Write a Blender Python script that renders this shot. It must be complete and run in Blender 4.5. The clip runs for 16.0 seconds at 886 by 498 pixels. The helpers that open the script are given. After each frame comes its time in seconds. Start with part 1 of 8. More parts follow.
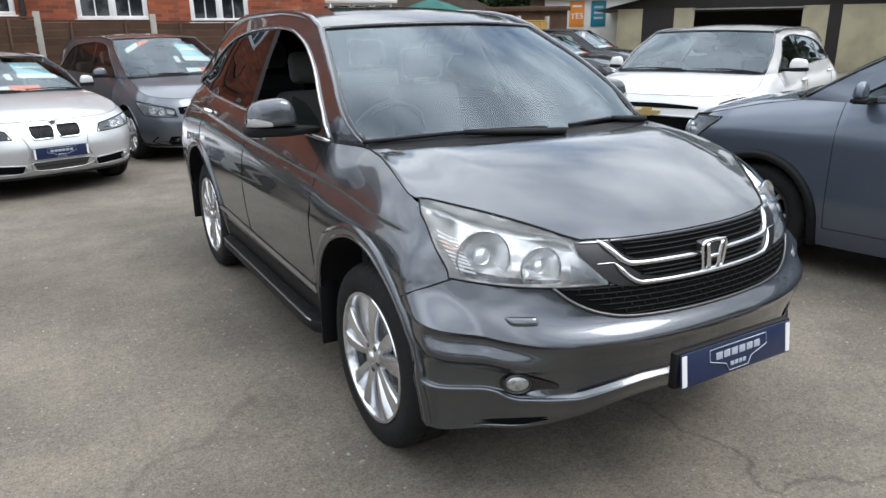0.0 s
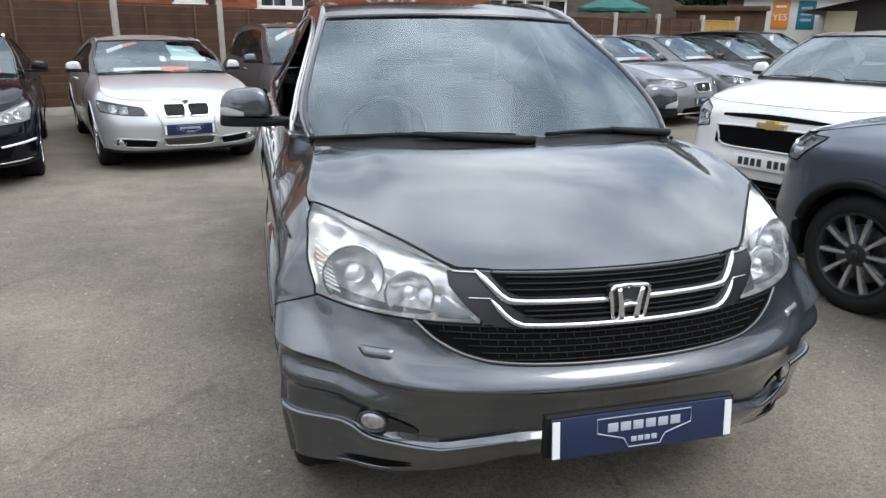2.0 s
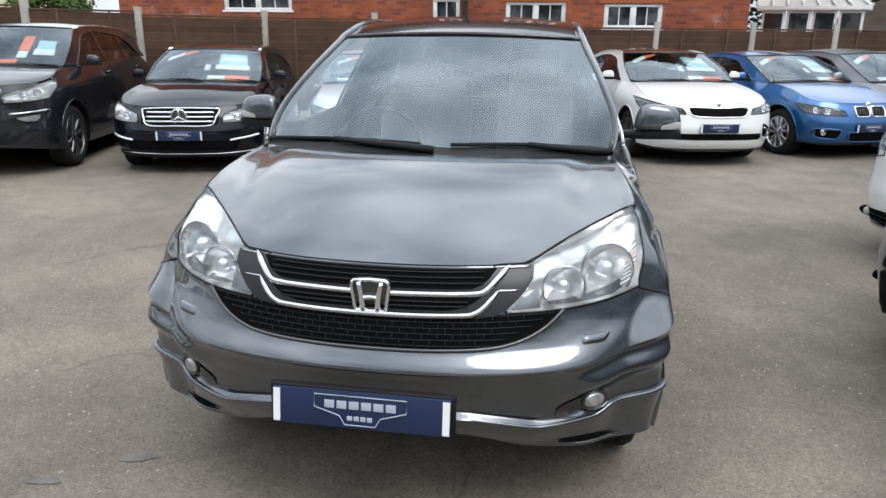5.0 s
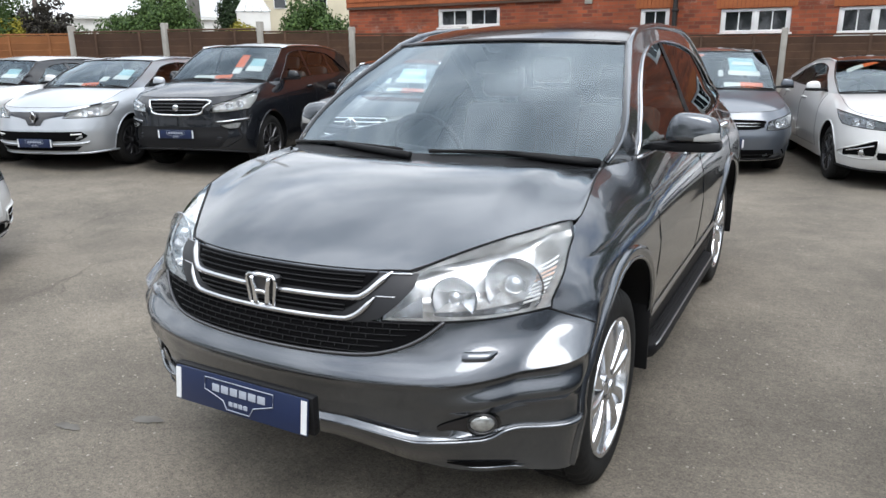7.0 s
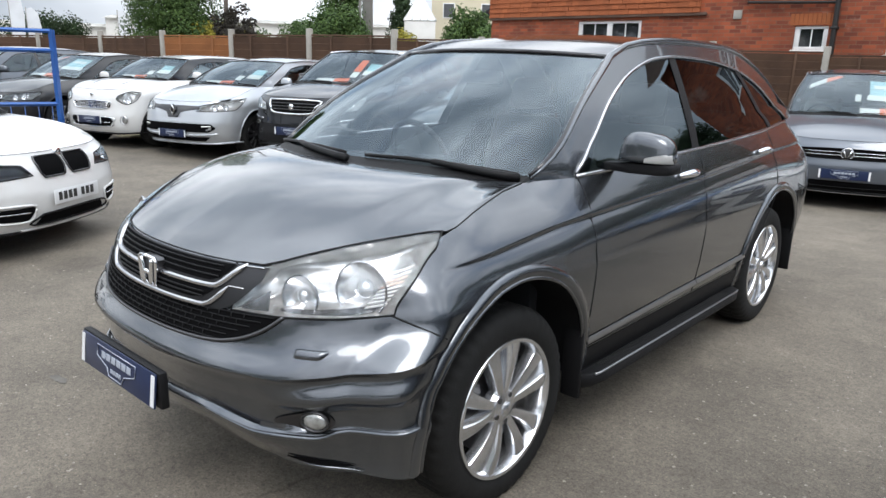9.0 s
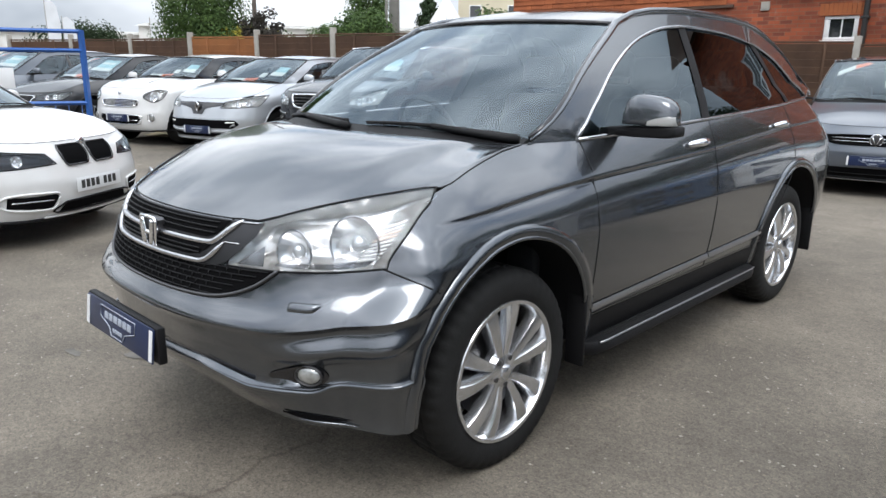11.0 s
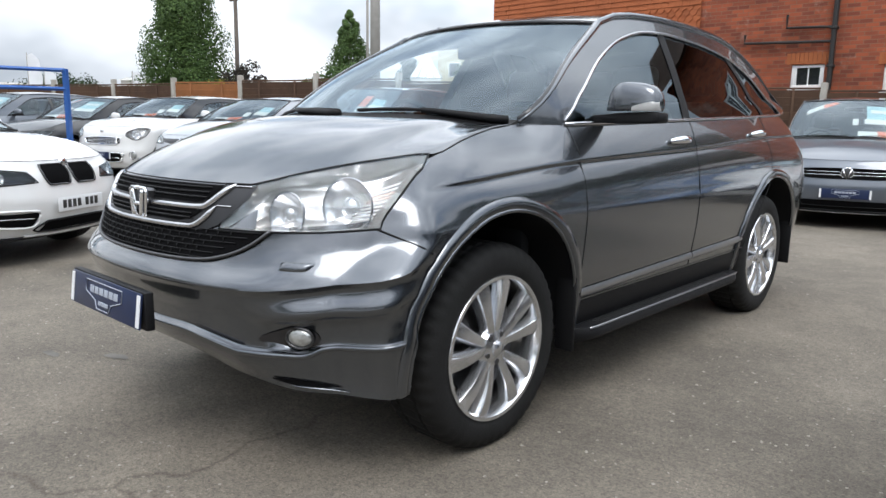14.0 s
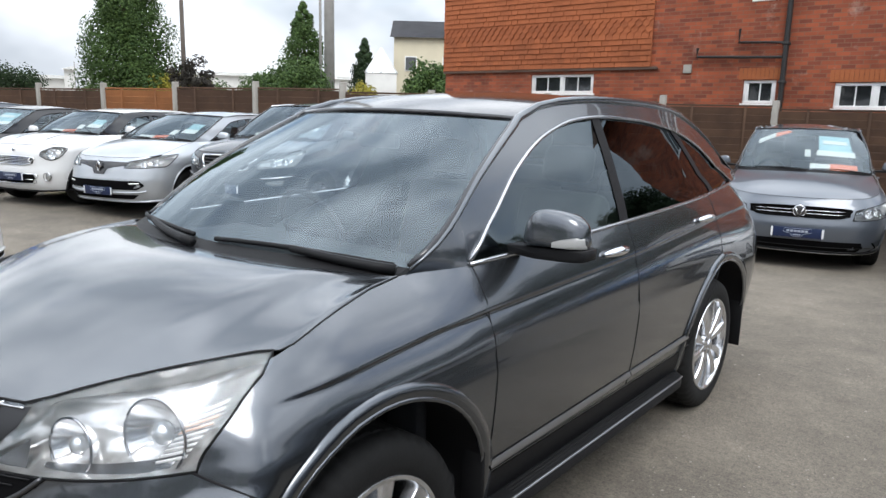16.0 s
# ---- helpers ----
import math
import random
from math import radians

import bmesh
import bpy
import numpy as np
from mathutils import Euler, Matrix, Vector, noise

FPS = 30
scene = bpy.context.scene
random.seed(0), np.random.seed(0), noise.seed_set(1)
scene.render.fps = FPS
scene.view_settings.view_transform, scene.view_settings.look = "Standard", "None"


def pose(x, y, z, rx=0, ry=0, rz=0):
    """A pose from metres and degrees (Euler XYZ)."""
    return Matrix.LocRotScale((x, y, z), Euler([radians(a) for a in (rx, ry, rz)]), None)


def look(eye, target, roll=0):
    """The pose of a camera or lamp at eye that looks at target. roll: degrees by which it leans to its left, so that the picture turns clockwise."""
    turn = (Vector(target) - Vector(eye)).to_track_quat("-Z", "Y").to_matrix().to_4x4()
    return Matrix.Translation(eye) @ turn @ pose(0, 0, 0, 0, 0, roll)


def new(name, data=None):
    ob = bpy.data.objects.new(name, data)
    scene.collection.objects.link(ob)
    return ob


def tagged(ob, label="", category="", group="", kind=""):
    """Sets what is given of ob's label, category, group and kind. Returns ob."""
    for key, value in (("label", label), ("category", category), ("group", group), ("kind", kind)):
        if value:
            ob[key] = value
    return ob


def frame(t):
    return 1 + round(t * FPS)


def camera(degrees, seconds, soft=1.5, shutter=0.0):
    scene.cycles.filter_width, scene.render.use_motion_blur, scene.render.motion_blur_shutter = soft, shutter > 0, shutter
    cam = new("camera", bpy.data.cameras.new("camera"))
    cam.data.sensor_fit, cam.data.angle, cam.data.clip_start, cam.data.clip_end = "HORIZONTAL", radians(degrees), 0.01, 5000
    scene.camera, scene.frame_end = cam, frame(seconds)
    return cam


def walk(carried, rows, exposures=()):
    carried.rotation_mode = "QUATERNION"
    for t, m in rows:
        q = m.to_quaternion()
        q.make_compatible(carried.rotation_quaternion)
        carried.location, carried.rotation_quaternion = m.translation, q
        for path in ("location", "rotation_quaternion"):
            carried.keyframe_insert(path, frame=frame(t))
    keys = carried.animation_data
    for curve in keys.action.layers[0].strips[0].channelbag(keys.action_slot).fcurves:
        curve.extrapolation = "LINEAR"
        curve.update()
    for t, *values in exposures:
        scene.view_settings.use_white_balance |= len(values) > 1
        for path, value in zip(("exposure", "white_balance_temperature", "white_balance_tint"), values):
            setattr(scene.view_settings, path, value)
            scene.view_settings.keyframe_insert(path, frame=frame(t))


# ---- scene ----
cam = camera(64.3, 16.0)
PATH = [
    (0, (-1.849, -2.279, 1.556), (-0.893, -0.626, 0.963), -0.8),
    (0.5, (-1.644, -2.265, 1.552), (-0.768, -0.565, 0.968), -1.0),
    (1, (-1.415, -2.271, 1.554), (-0.6, -0.559, 0.918), -0.2),
    (1.5, (-1.176, -2.288, 1.552), (-0.497, -0.495, 0.982), 1.0),
    (2, (-0.928, -2.388, 1.541), (-0.436, -0.545, 0.939), 0.8),
    (2.5, (-0.67, -2.511, 1.543), (-0.287, -0.662, 0.883), 2.1),
    (3, (-0.456, -2.551, 1.55), (-0.19, -0.647, 1.0), 2.6),
    (3.5, (-0.253, -2.646, 1.547), (-0.152, -0.729, 0.987), 0.9),
    (3.7, (-0.151, -2.707, 1.558), (-0.112, -0.786, 1.002), 1.3),
    (5.8, (0.870, -2.655, 1.572), (0.331, -0.818, 0.998), -0.7),
    (6, (0.952, -2.600, 1.558), (0.344, -0.776, 1.010), -0.7),
    (6.5, (1.168, -2.462, 1.552), (0.419, -0.692, 0.997), -1.6),
    (7, (1.448, -2.341, 1.535), (0.524, -0.65, 0.998), -0.6),
    (7.5, (1.688, -2.214, 1.53), (0.665, -0.585, 0.98), -0.4),
    (8, (1.855, -2.059, 1.535), (0.755, -0.475, 1.006), -0.7),
    (8.5, (2.06, -1.956, 1.529), (0.85, -0.465, 0.969), 0.7),
    (9, (2.179, -1.841, 1.529), (0.894, -0.396, 1.017), 1.4),
    (9.5, (2.268, -1.772, 1.534), (0.969, -0.357, 0.978), 0.9),
    (9.7, (2.285, -1.761, 1.531), (0.959, -0.37, 0.974), 0.6),
    (11.8, (2.274, -1.818, 1.23), (0.917, -0.396, 0.86), 1.7),
    (12, (2.276, -1.825, 1.187), (0.926, -0.383, 0.87), 1.7),
    (12.5, (2.291, -1.856, 1.093), (0.983, -0.37, 0.813), 1.6),
    (13, (2.274, -1.888, 1.067), (0.971, -0.391, 0.815), 0.7),
    (13.5, (2.274, -1.886, 1.058), (0.976, -0.392, 0.767), 1.0),
    (14, (2.297, -1.864, 1.119), (0.969, -0.409, 0.77), 0.9),
    (14.5, (2.302, -1.794, 1.357), (0.956, -0.371, 0.952), 0.4),
    (15, (2.29, -1.677, 1.491), (0.985, -0.277, 0.909), -0.2),
    (15.5, (2.214, -1.538, 1.543), (0.921, -0.094, 1.051), 0.1),
    (16, (2.068, -1.243, 1.578), (0.831, 0.282, 1.203), 1.4),
]
walk(cam, [(t, look(eye, target, roll)) for t, eye, target, roll in PATH])

# ---- light ----
world = bpy.data.worlds.new("sky")
scene.world = world
world.use_nodes = True
wn, wl = world.node_tree.nodes, world.node_tree.links
wn.clear()
w_out = wn.new("ShaderNodeOutputWorld")
w_bg = wn.new("ShaderNodeBackground")
w_bg.inputs["Strength"].default_value = 0.196
w_sky = wn.new("ShaderNodeTexSky")
w_sky.sky_type = "NISHITA"
w_sky.sun_disc = False
SUN_UP, SUN_ROUND = 56.0, 135.0
w_sky.sun_elevation, w_sky.sun_rotation = radians(SUN_UP), radians(SUN_ROUND)
w_sky.dust_density = 2.0
# a broken layer of bright cloud over the blue
w_co = wn.new("ShaderNodeTexCoord")
w_map = wn.new("ShaderNodeMapping")
w_map.inputs["Scale"].default_value = (1.0, 1.0, 1.7)
w_noise = wn.new("ShaderNodeTexNoise")
w_noise.inputs["Scale"].default_value = 2.3
w_noise.inputs["Detail"].default_value = 4.0
w_noise.inputs["Roughness"].default_value = 0.56
w_noise2 = wn.new("ShaderNodeTexNoise")
w_noise2.inputs["Scale"].default_value = 3.0
w_noise2.inputs["Detail"].default_value = 4.0
w_ramp = wn.new("ShaderNodeValToRGB")
w_ramp.color_ramp.elements[0].position, w_ramp.color_ramp.elements[1].position = 0.24, 0.44
w_ramp2 = wn.new("ShaderNodeValToRGB")
w_ramp2.color_ramp.elements[0].position, w_ramp2.color_ramp.elements[1].position = 0.32, 0.66
w_ramp2.color_ramp.elements[0].color = (3.25, 3.7, 4.3, 1)
w_ramp2.color_ramp.elements[1].color = (9.4, 9.85, 10.45, 1)
w_mix = wn.new("ShaderNodeMix")
w_mix.data_type = "RGBA"
wl.new(w_co.outputs["Generated"], w_map.inputs["Vector"])
wl.new(w_map.outputs["Vector"], w_noise.inputs["Vector"])
wl.new(w_map.outputs["Vector"], w_noise2.inputs["Vector"])
wl.new(w_noise.outputs["Fac"], w_ramp.inputs["Fac"])
wl.new(w_noise2.outputs["Fac"], w_ramp2.inputs["Fac"])
wl.new(w_ramp.outputs["Color"], w_mix.inputs["Factor"])
wl.new(w_sky.outputs["Color"], w_mix.inputs["A"])
wl.new(w_ramp2.outputs["Color"], w_mix.inputs["B"])
# an overcast sky is darker towards the horizon than overhead
w_sep = wn.new("ShaderNodeSeparateXYZ")
w_up = wn.new("ShaderNodeMapRange")
w_up.inputs["From Min"].default_value, w_up.inputs["From Max"].default_value = 0.0, 0.9
w_up.inputs["To Min"].default_value, w_up.inputs["To Max"].default_value = 0.52, 1.45
w_dim = wn.new("ShaderNodeVectorMath")
w_dim.operation = "SCALE"
wl.new(w_co.outputs["Generated"], w_sep.inputs["Vector"])
wl.new(w_sep.outputs["Z"], w_up.inputs["Value"])
wl.new(w_mix.outputs["Result"], w_dim.inputs[0])
wl.new(w_up.outputs["Result"], w_dim.inputs["Scale"])
wl.new(w_dim.outputs["Vector"], w_bg.inputs["Color"])
wl.new(w_bg.outputs["Background"], w_out.inputs["Surface"])

sun_data = bpy.data.lights.new("sun", "SUN")
sun_data.energy, sun_data.angle, sun_data.color = 1.5, radians(30), (1.0, 0.985, 0.97)
sun = new("sun", sun_data)
# the sky's sun_rotation turns clockwise from +y
sun_way = Vector((math.sin(radians(SUN_ROUND)) * math.cos(radians(SUN_UP)), math.cos(radians(SUN_ROUND)) * math.cos(radians(SUN_UP)), math.sin(radians(SUN_UP))))
sun.matrix_world = look(sun_way * 60, (0, 0, 0))
scene.view_settings.exposure = 0.33


# ---- materials ----
def material(name, color, rough=0.5, metal=0.0, spec=0.5, coat=0.0, grain=0.0, grain_scale=60.0, stain=0.0, stain_scale=2.0,
             bump=0.0, bump_scale=200.0, transmission=0.0, ior=1.45, alpha=1.0, vary=0.0, emit=None, rough_vary=0.0):
    """A surface with colour variation at two scales (grain and stains), wear in the gloss, and fine relief, at real-world size."""
    m = bpy.data.materials.new(name)
    m.use_nodes = True
    n, l = m.node_tree.nodes, m.node_tree.links
    b = n["Principled BSDF"]
    b.inputs["Base Color"].default_value = (*color, 1)
    b.inputs["Roughness"].default_value, b.inputs["Metallic"].default_value = rough, metal
    b.inputs["Specular IOR Level"].default_value, b.inputs["IOR"].default_value = spec, ior
    b.inputs["Coat Weight"].default_value, b.inputs["Coat Roughness"].default_value = coat, 0.03
    b.inputs["Transmission Weight"].default_value, b.inputs["Alpha"].default_value = transmission, alpha
    if emit:
        b.inputs["Emission Color"].default_value, b.inputs["Emission Strength"].default_value = (*emit[:3], 1), emit[3]
    geo = n.new("ShaderNodeNewGeometry")
    last = None

    def mixed(fac_out, amount, dark):
        nonlocal last
        mul = n.new("ShaderNodeMath")
        mul.operation = "MULTIPLY"
        mul.inputs[1].default_value = amount
        l.new(fac_out, mul.inputs[0])
        mx = n.new("ShaderNodeMix")
        mx.data_type, mx.blend_type = "RGBA", "MULTIPLY"
        l.new(mul.outputs[0], mx.inputs["Factor"])
        if last:
            l.new(last, mx.inputs["A"])
        else:
            mx.inputs["A"].default_value = (*color, 1)
        mx.inputs["B"].default_value = (*dark, 1)
        last = mx.outputs["Result"]

    if vary:
        oi = n.new("ShaderNodeObjectInfo")
        mixed(oi.outputs["Random"], vary, (0.45, 0.42, 0.40))
    if stain:
        t = n.new("ShaderNodeTexNoise")
        t.inputs["Scale"].default_value, t.inputs["Detail"].default_value = stain_scale, 5
        r = n.new("ShaderNodeValToRGB")
        r.color_ramp.elements[0].position, r.color_ramp.elements[1].position = 0.4, 0.68
        l.new(geo.outputs["Position"], t.inputs["Vector"])
        l.new(t.outputs["Fac"], r.inputs["Fac"])
        mixed(r.outputs["Color"], stain, (0.35, 0.33, 0.31))
    if grain:
        t = n.new("ShaderNodeTexNoise")
        t.inputs["Scale"].default_value, t.inputs["Detail"].default_value, t.inputs["Roughness"].default_value = grain_scale, 4, 0.7
        l.new(geo.outputs["Position"], t.inputs["Vector"])
        mixed(t.outputs["Fac"], grain, (0.2, 0.2, 0.2))
    if last:
        l.new(last, b.inputs["Base Color"])
    if rough_vary:
        t = n.new("ShaderNodeTexNoise")
        t.inputs["Scale"].default_value, t.inputs["Detail"].default_value = 7, 6
        mr = n.new("ShaderNodeMapRange")
        mr.inputs["To Min"].default_value, mr.inputs["To Max"].default_value = max(0.0, rough - rough_vary), rough + rough_vary
        l.new(geo.outputs["Position"], t.inputs["Vector"])
        l.new(t.outputs["Fac"], mr.inputs["Value"])
        l.new(mr.outputs["Result"], b.inputs["Roughness"])
    if bump:
        t = n.new("ShaderNodeTexNoise")
        t.inputs["Scale"].default_value, t.inputs["Detail"].default_value = bump_scale, 3
        bp = n.new("ShaderNodeBump")
        bp.inputs["Strength"].default_value, bp.inputs["Distance"].default_value = bump, 0.004
        l.new(geo.outputs["Position"], t.inputs["Vector"])
        l.new(t.outputs["Fac"], bp.inputs["Height"])
        l.new(bp.outputs["Normal"], b.inputs["Normal"])
    return m


def paint(name, color, metal=0.55, rough=0.32, coat=1.0, spec=0.5):
    return material(name, color, rough=rough, metal=metal, coat=coat, spec=spec, grain=0.12, grain_scale=900, rough_vary=0.04, stain=0.06, stain_scale=5)


def glass(name, color=(0.75, 0.82, 0.82), alpha=0.35):
    """Tinted car glass: a thin see-through sheet with a mirror-like face."""
    m = bpy.data.materials.new(name)
    m.use_nodes = True
    n, l = m.node_tree.nodes, m.node_tree.links
    n.clear()
    out = n.new("ShaderNodeOutputMaterial")
    tr, gl, mx, fr = n.new("ShaderNodeBsdfTransparent"), n.new("ShaderNodeBsdfGlossy"), n.new("ShaderNodeMixShader"), n.new("ShaderNodeFresnel")
    tr.inputs["Color"].default_value = (*color, 1)
    gl.inputs["Roughness"].default_value = 0.01
    gl.inputs["Color"].default_value = (0.80, 0.92, 1.0, 1)
    fr.inputs["IOR"].default_value = 1.0 + alpha * 3.0
    l.new(fr.outputs["Fac"], mx.inputs["Fac"])
    l.new(tr.outputs["BSDF"], mx.inputs[1])
    l.new(gl.outputs["BSDF"], mx.inputs[2])
    l.new(mx.outputs["Shader"], out.inputs["Surface"])
    return m


M_GREY = paint("paint_polished_grey", (0.102, 0.111, 0.124), metal=0.88, rough=0.25, coat=1.0)
M_SATIN = paint("paint_grey_ledge", (0.30, 0.305, 0.32), metal=0.85, rough=0.3)
M_SILVER = paint("paint_silver", (0.52, 0.53, 0.54), metal=0.5)
M_PALE_SILVER = paint("paint_pale_silver", (0.46, 0.485, 0.515), metal=0.5)
M_WHITE = paint("paint_white", (0.66, 0.66, 0.655), metal=0.0)
M_BLACK = paint("paint_black", (0.006, 0.006, 0.008), metal=0.0, rough=0.4, coat=0.9, spec=0.3)
M_BLUE = paint("paint_blue", (0.010, 0.090, 0.255), metal=0.5)
M_SLATE = paint("paint_slate_blue", (0.095, 0.115, 0.150), metal=0.5)
M_GREY2 = paint("paint_mid_grey", (0.105, 0.119, 0.142), metal=0.45)
M_GREY3 = paint("paint_light_grey", (0.185, 0.195, 0.21), metal=0.45)
M_NAVY = paint("paint_navy", (0.003, 0.0045, 0.009), metal=0.0, rough=0.12, coat=0.5, spec=0.1)
M_DARK = paint("paint_dark_grey", (0.012, 0.0135, 0.017), metal=0.2, rough=0.16, coat=0.7, spec=0.3)
M_GLASS = glass("windscreen_glass", (0.80, 0.90, 0.92), 0.30)
M_PARKED = glass("parked_car_glass", (0.74, 0.80, 0.80), 0.25)
M_PRIVACY = glass("privacy_glass", (0.05, 0.055, 0.06), 0.17)
M_SIDEGLASS = glass("door_glass", (0.46, 0.58, 0.56), 0.28)
M_CLEAR = glass("lamp_glass", (0.95, 0.96, 0.97), 0.12)
M_CHROME = material("chrome", (0.82, 0.83, 0.85), rough=0.08, metal=1.0, rough_vary=0.04)
M_ALLOY = material("alloy", (0.66, 0.67, 0.69), rough=0.20, metal=0.9, rough_vary=0.08, stain=0.15, stain_scale=30)
M_ALLOY_D = material("alloy_dark", (0.03, 0.03, 0.033), rough=0.35, metal=0.4, rough_vary=0.08)
M_RUBBER = material("tyre_rubber", (0.014, 0.014, 0.014), rough=0.78, spec=0.3, grain=0.4, grain_scale=80, stain=0.3, stain_scale=14, bump=0.25, bump_scale=120)
M_PLASTIC = material("black_plastic", (0.008, 0.008, 0.009), rough=0.55, spec=0.25, grain=0.3, grain_scale=200, bump=0.15, bump_scale=600)
M_GLOSSBLACK = material("gloss_black", (0.01, 0.01, 0.012), rough=0.12, coat=0.5, rough_vary=0.05)
M_MESHBLACK = material("grille_black", (0.004, 0.004, 0.0045), rough=0.85, spec=0.06, grain=0.3, grain_scale=150)
M_GUN = material("gunmetal", (0.10, 0.10, 0.105), rough=0.32, metal=0.85, rough_vary=0.06)
M_SEAT = material("seat_leather", (0.15, 0.147, 0.14), rough=0.5, grain=0.4, grain_scale=120, bump=0.3, bump_scale=250)
M_CABIN = material("cabin_trim", (0.040, 0.041, 0.045), rough=0.7, spec=0.3, grain=0.4, grain_scale=200, bump=0.2, bump_scale=400)
M_REFLECT = material("lamp_reflector", (0.95, 0.95, 0.96), rough=0.14, metal=0.85, rough_vary=0.1)
M_LAMPBRIGHT = material("lamp_housing_bright", (0.74, 0.73, 0.715), rough=0.20, metal=0.66, rough_vary=0.12, stain=0.6, stain_scale=24)
M_BULB = material("lamp_bulb", (0.86, 0.87, 0.88), rough=0.06, metal=0.7, coat=1.0)
M_LAMPDARK = material("lamp_housing_dark", (0.10, 0.10, 0.11), rough=0.35, metal=0.5, rough_vary=0.1)
M_BAR = material("satin_chrome", (0.54, 0.54, 0.555), rough=0.2, metal=1.0, rough_vary=0.05)
M_LAMPHOUSE = material("lamp_housing", (0.42, 0.43, 0.44), rough=0.3, metal=0.7, rough_vary=0.1)
M_LENSCLEAR = material("signal_lens", (0.40, 0.40, 0.39), rough=0.18, coat=0.6, grain=0.3, grain_scale=220)
M_MASK = material("grille_gunmetal", (0.034, 0.034, 0.036), rough=0.35, metal=0.7, rough_vary=0.06)
M_FOG = material("fog_lens", (0.52, 0.53, 0.52), rough=0.14, metal=0.6, coat=0.8, grain=0.5, grain_scale=160, stain=0.75, stain_scale=42, bump=0.4, bump_scale=90)
M_LAMPGREY = material("lamp_bezel", (0.30, 0.30, 0.31), rough=0.22, metal=0.8, rough_vary=0.1, stain=0.3, stain_scale=20)
M_RIB = material("ribbed_lens", (0.80, 0.79, 0.78), rough=0.25, coat=0.4)
M_RIB_AMBER = material("ribbed_lens_amber", (0.72, 0.52, 0.42), rough=0.25, coat=0.4)
M_LENSWHITE = material("pale_lens", (0.80, 0.80, 0.78), rough=0.15, coat=0.5)
M_PLATE_NAVY = material("plate_navy", (0.012, 0.022, 0.065), rough=0.3, grain=0.2, grain_scale=90)
M_PLATE_WHITE = material("plate_white", (0.72, 0.73, 0.74), rough=0.35, grain=0.1)
M_PLATE_INK = material("plate_ink", (0.03, 0.03, 0.03), rough=0.5)
M_EMBLEM = material("pale_print", (0.34, 0.37, 0.43), rough=0.5)
M_GOLD = material("gold_badge", (0.72, 0.52, 0.20), rough=0.35, metal=0.6)
M_STK_ORANGE = material("sticker_orange", (0.80, 0.20, 0.07), rough=0.5, grain=0.1)
M_STK_BLUE = material("sticker_blue", (0.36, 0.57, 0.61), rough=0.5, grain=0.1)
M_STK_WHITE = material("sticker_white", (0.75, 0.75, 0.72), rough=0.5, grain=0.1)


# ---- mesh helpers ----
def curve(*pts):
    """A smooth monotone curve through (x, y) knots, flat beyond its ends."""
    xs, ys = np.array([p[0] for p in pts], float), np.array([p[1] for p in pts], float)
    h, d = np.diff(xs), np.diff(ys) / np.diff(xs)
    m = np.zeros(len(xs))
    m[0], m[-1] = d[0], d[-1]
    for i in range(1, len(xs) - 1):
        if d[i - 1] * d[i] > 0:
            w1, w2 = 2 * h[i] + h[i - 1], h[i] + 2 * h[i - 1]
            m[i] = (w1 + w2) / (w1 / d[i - 1] + w2 / d[i])

    def f(x):
        x = float(min(max(x, xs[0]), xs[-1]))
        i = int(min(max(np.searchsorted(xs, x) - 1, 0), len(xs) - 2))
        t = (x - xs[i]) / h[i]
        return float((1 + 2 * t) * (1 - t) ** 2 * ys[i] + t * (1 - t) ** 2 * h[i] * m[i] + t * t * (3 - 2 * t) * ys[i + 1] + t * t * (t - 1) * h[i] * m[i + 1])
    return f


def link(name, verts, faces, mat, parent=None, label="", smooth=True, sharp=None):
    """One mesh object from corners and faces."""
    me = bpy.data.meshes.new(name)
    me.from_pydata([tuple(v) for v in verts], [], [tuple(f) for f in faces])
    mats = mat if isinstance(mat, (list, tuple)) else [mat]
    for one in mats:
        me.materials.append(one)
    if smooth:
        me.polygons.foreach_set("use_smooth", [True] * len(me.polygons))
        if sharp:
            me.set_sharp_from_angle(angle=radians(sharp))
    me.update()
    ob = new(name, me)
    if parent:
        ob.parent = parent
    if label:
        tagged(ob, label)
    return ob


def part(name, bm, mat, parent=None, label="", smooth=True, sharp=35):
    """Links a bmesh as one mesh object under a thing or a part."""
    bmesh.ops.recalc_face_normals(bm, faces=bm.faces)
    me = bpy.data.meshes.new(name)
    bm.to_mesh(me)
    bm.free()
    me.materials.append(mat)
    if smooth:
        me.polygons.foreach_set("use_smooth", [True] * len(me.polygons))
        if sharp:
            me.set_sharp_from_angle(angle=radians(sharp))
    ob = new(name, me)
    if parent:
        ob.parent = parent
    if label:
        tagged(ob, label)
    return ob


def grid(rows, close=False):
    """Corners and faces of a sheet given as rows of points."""
    nc = len(rows[0])
    verts = [p for r in rows for p in r]
    faces = []
    for i in range(len(rows) - 1):
        for j in range(nc if close else nc - 1):
            k = (j + 1) % nc
            faces.append((i * nc + j, i * nc + k, (i + 1) * nc + k, (i + 1) * nc + j))
    return verts, faces


def joined(*meshes):
    verts, faces = [], []
    for v, f in meshes:
        n = len(verts)
        verts += list(v)
        faces += [tuple(i + n for i in q) for q in f]
    return verts, faces


def mirrored(v, f):
    return [(-p[0], p[1], p[2]) for p in v], [tuple(reversed(q)) for q in f]


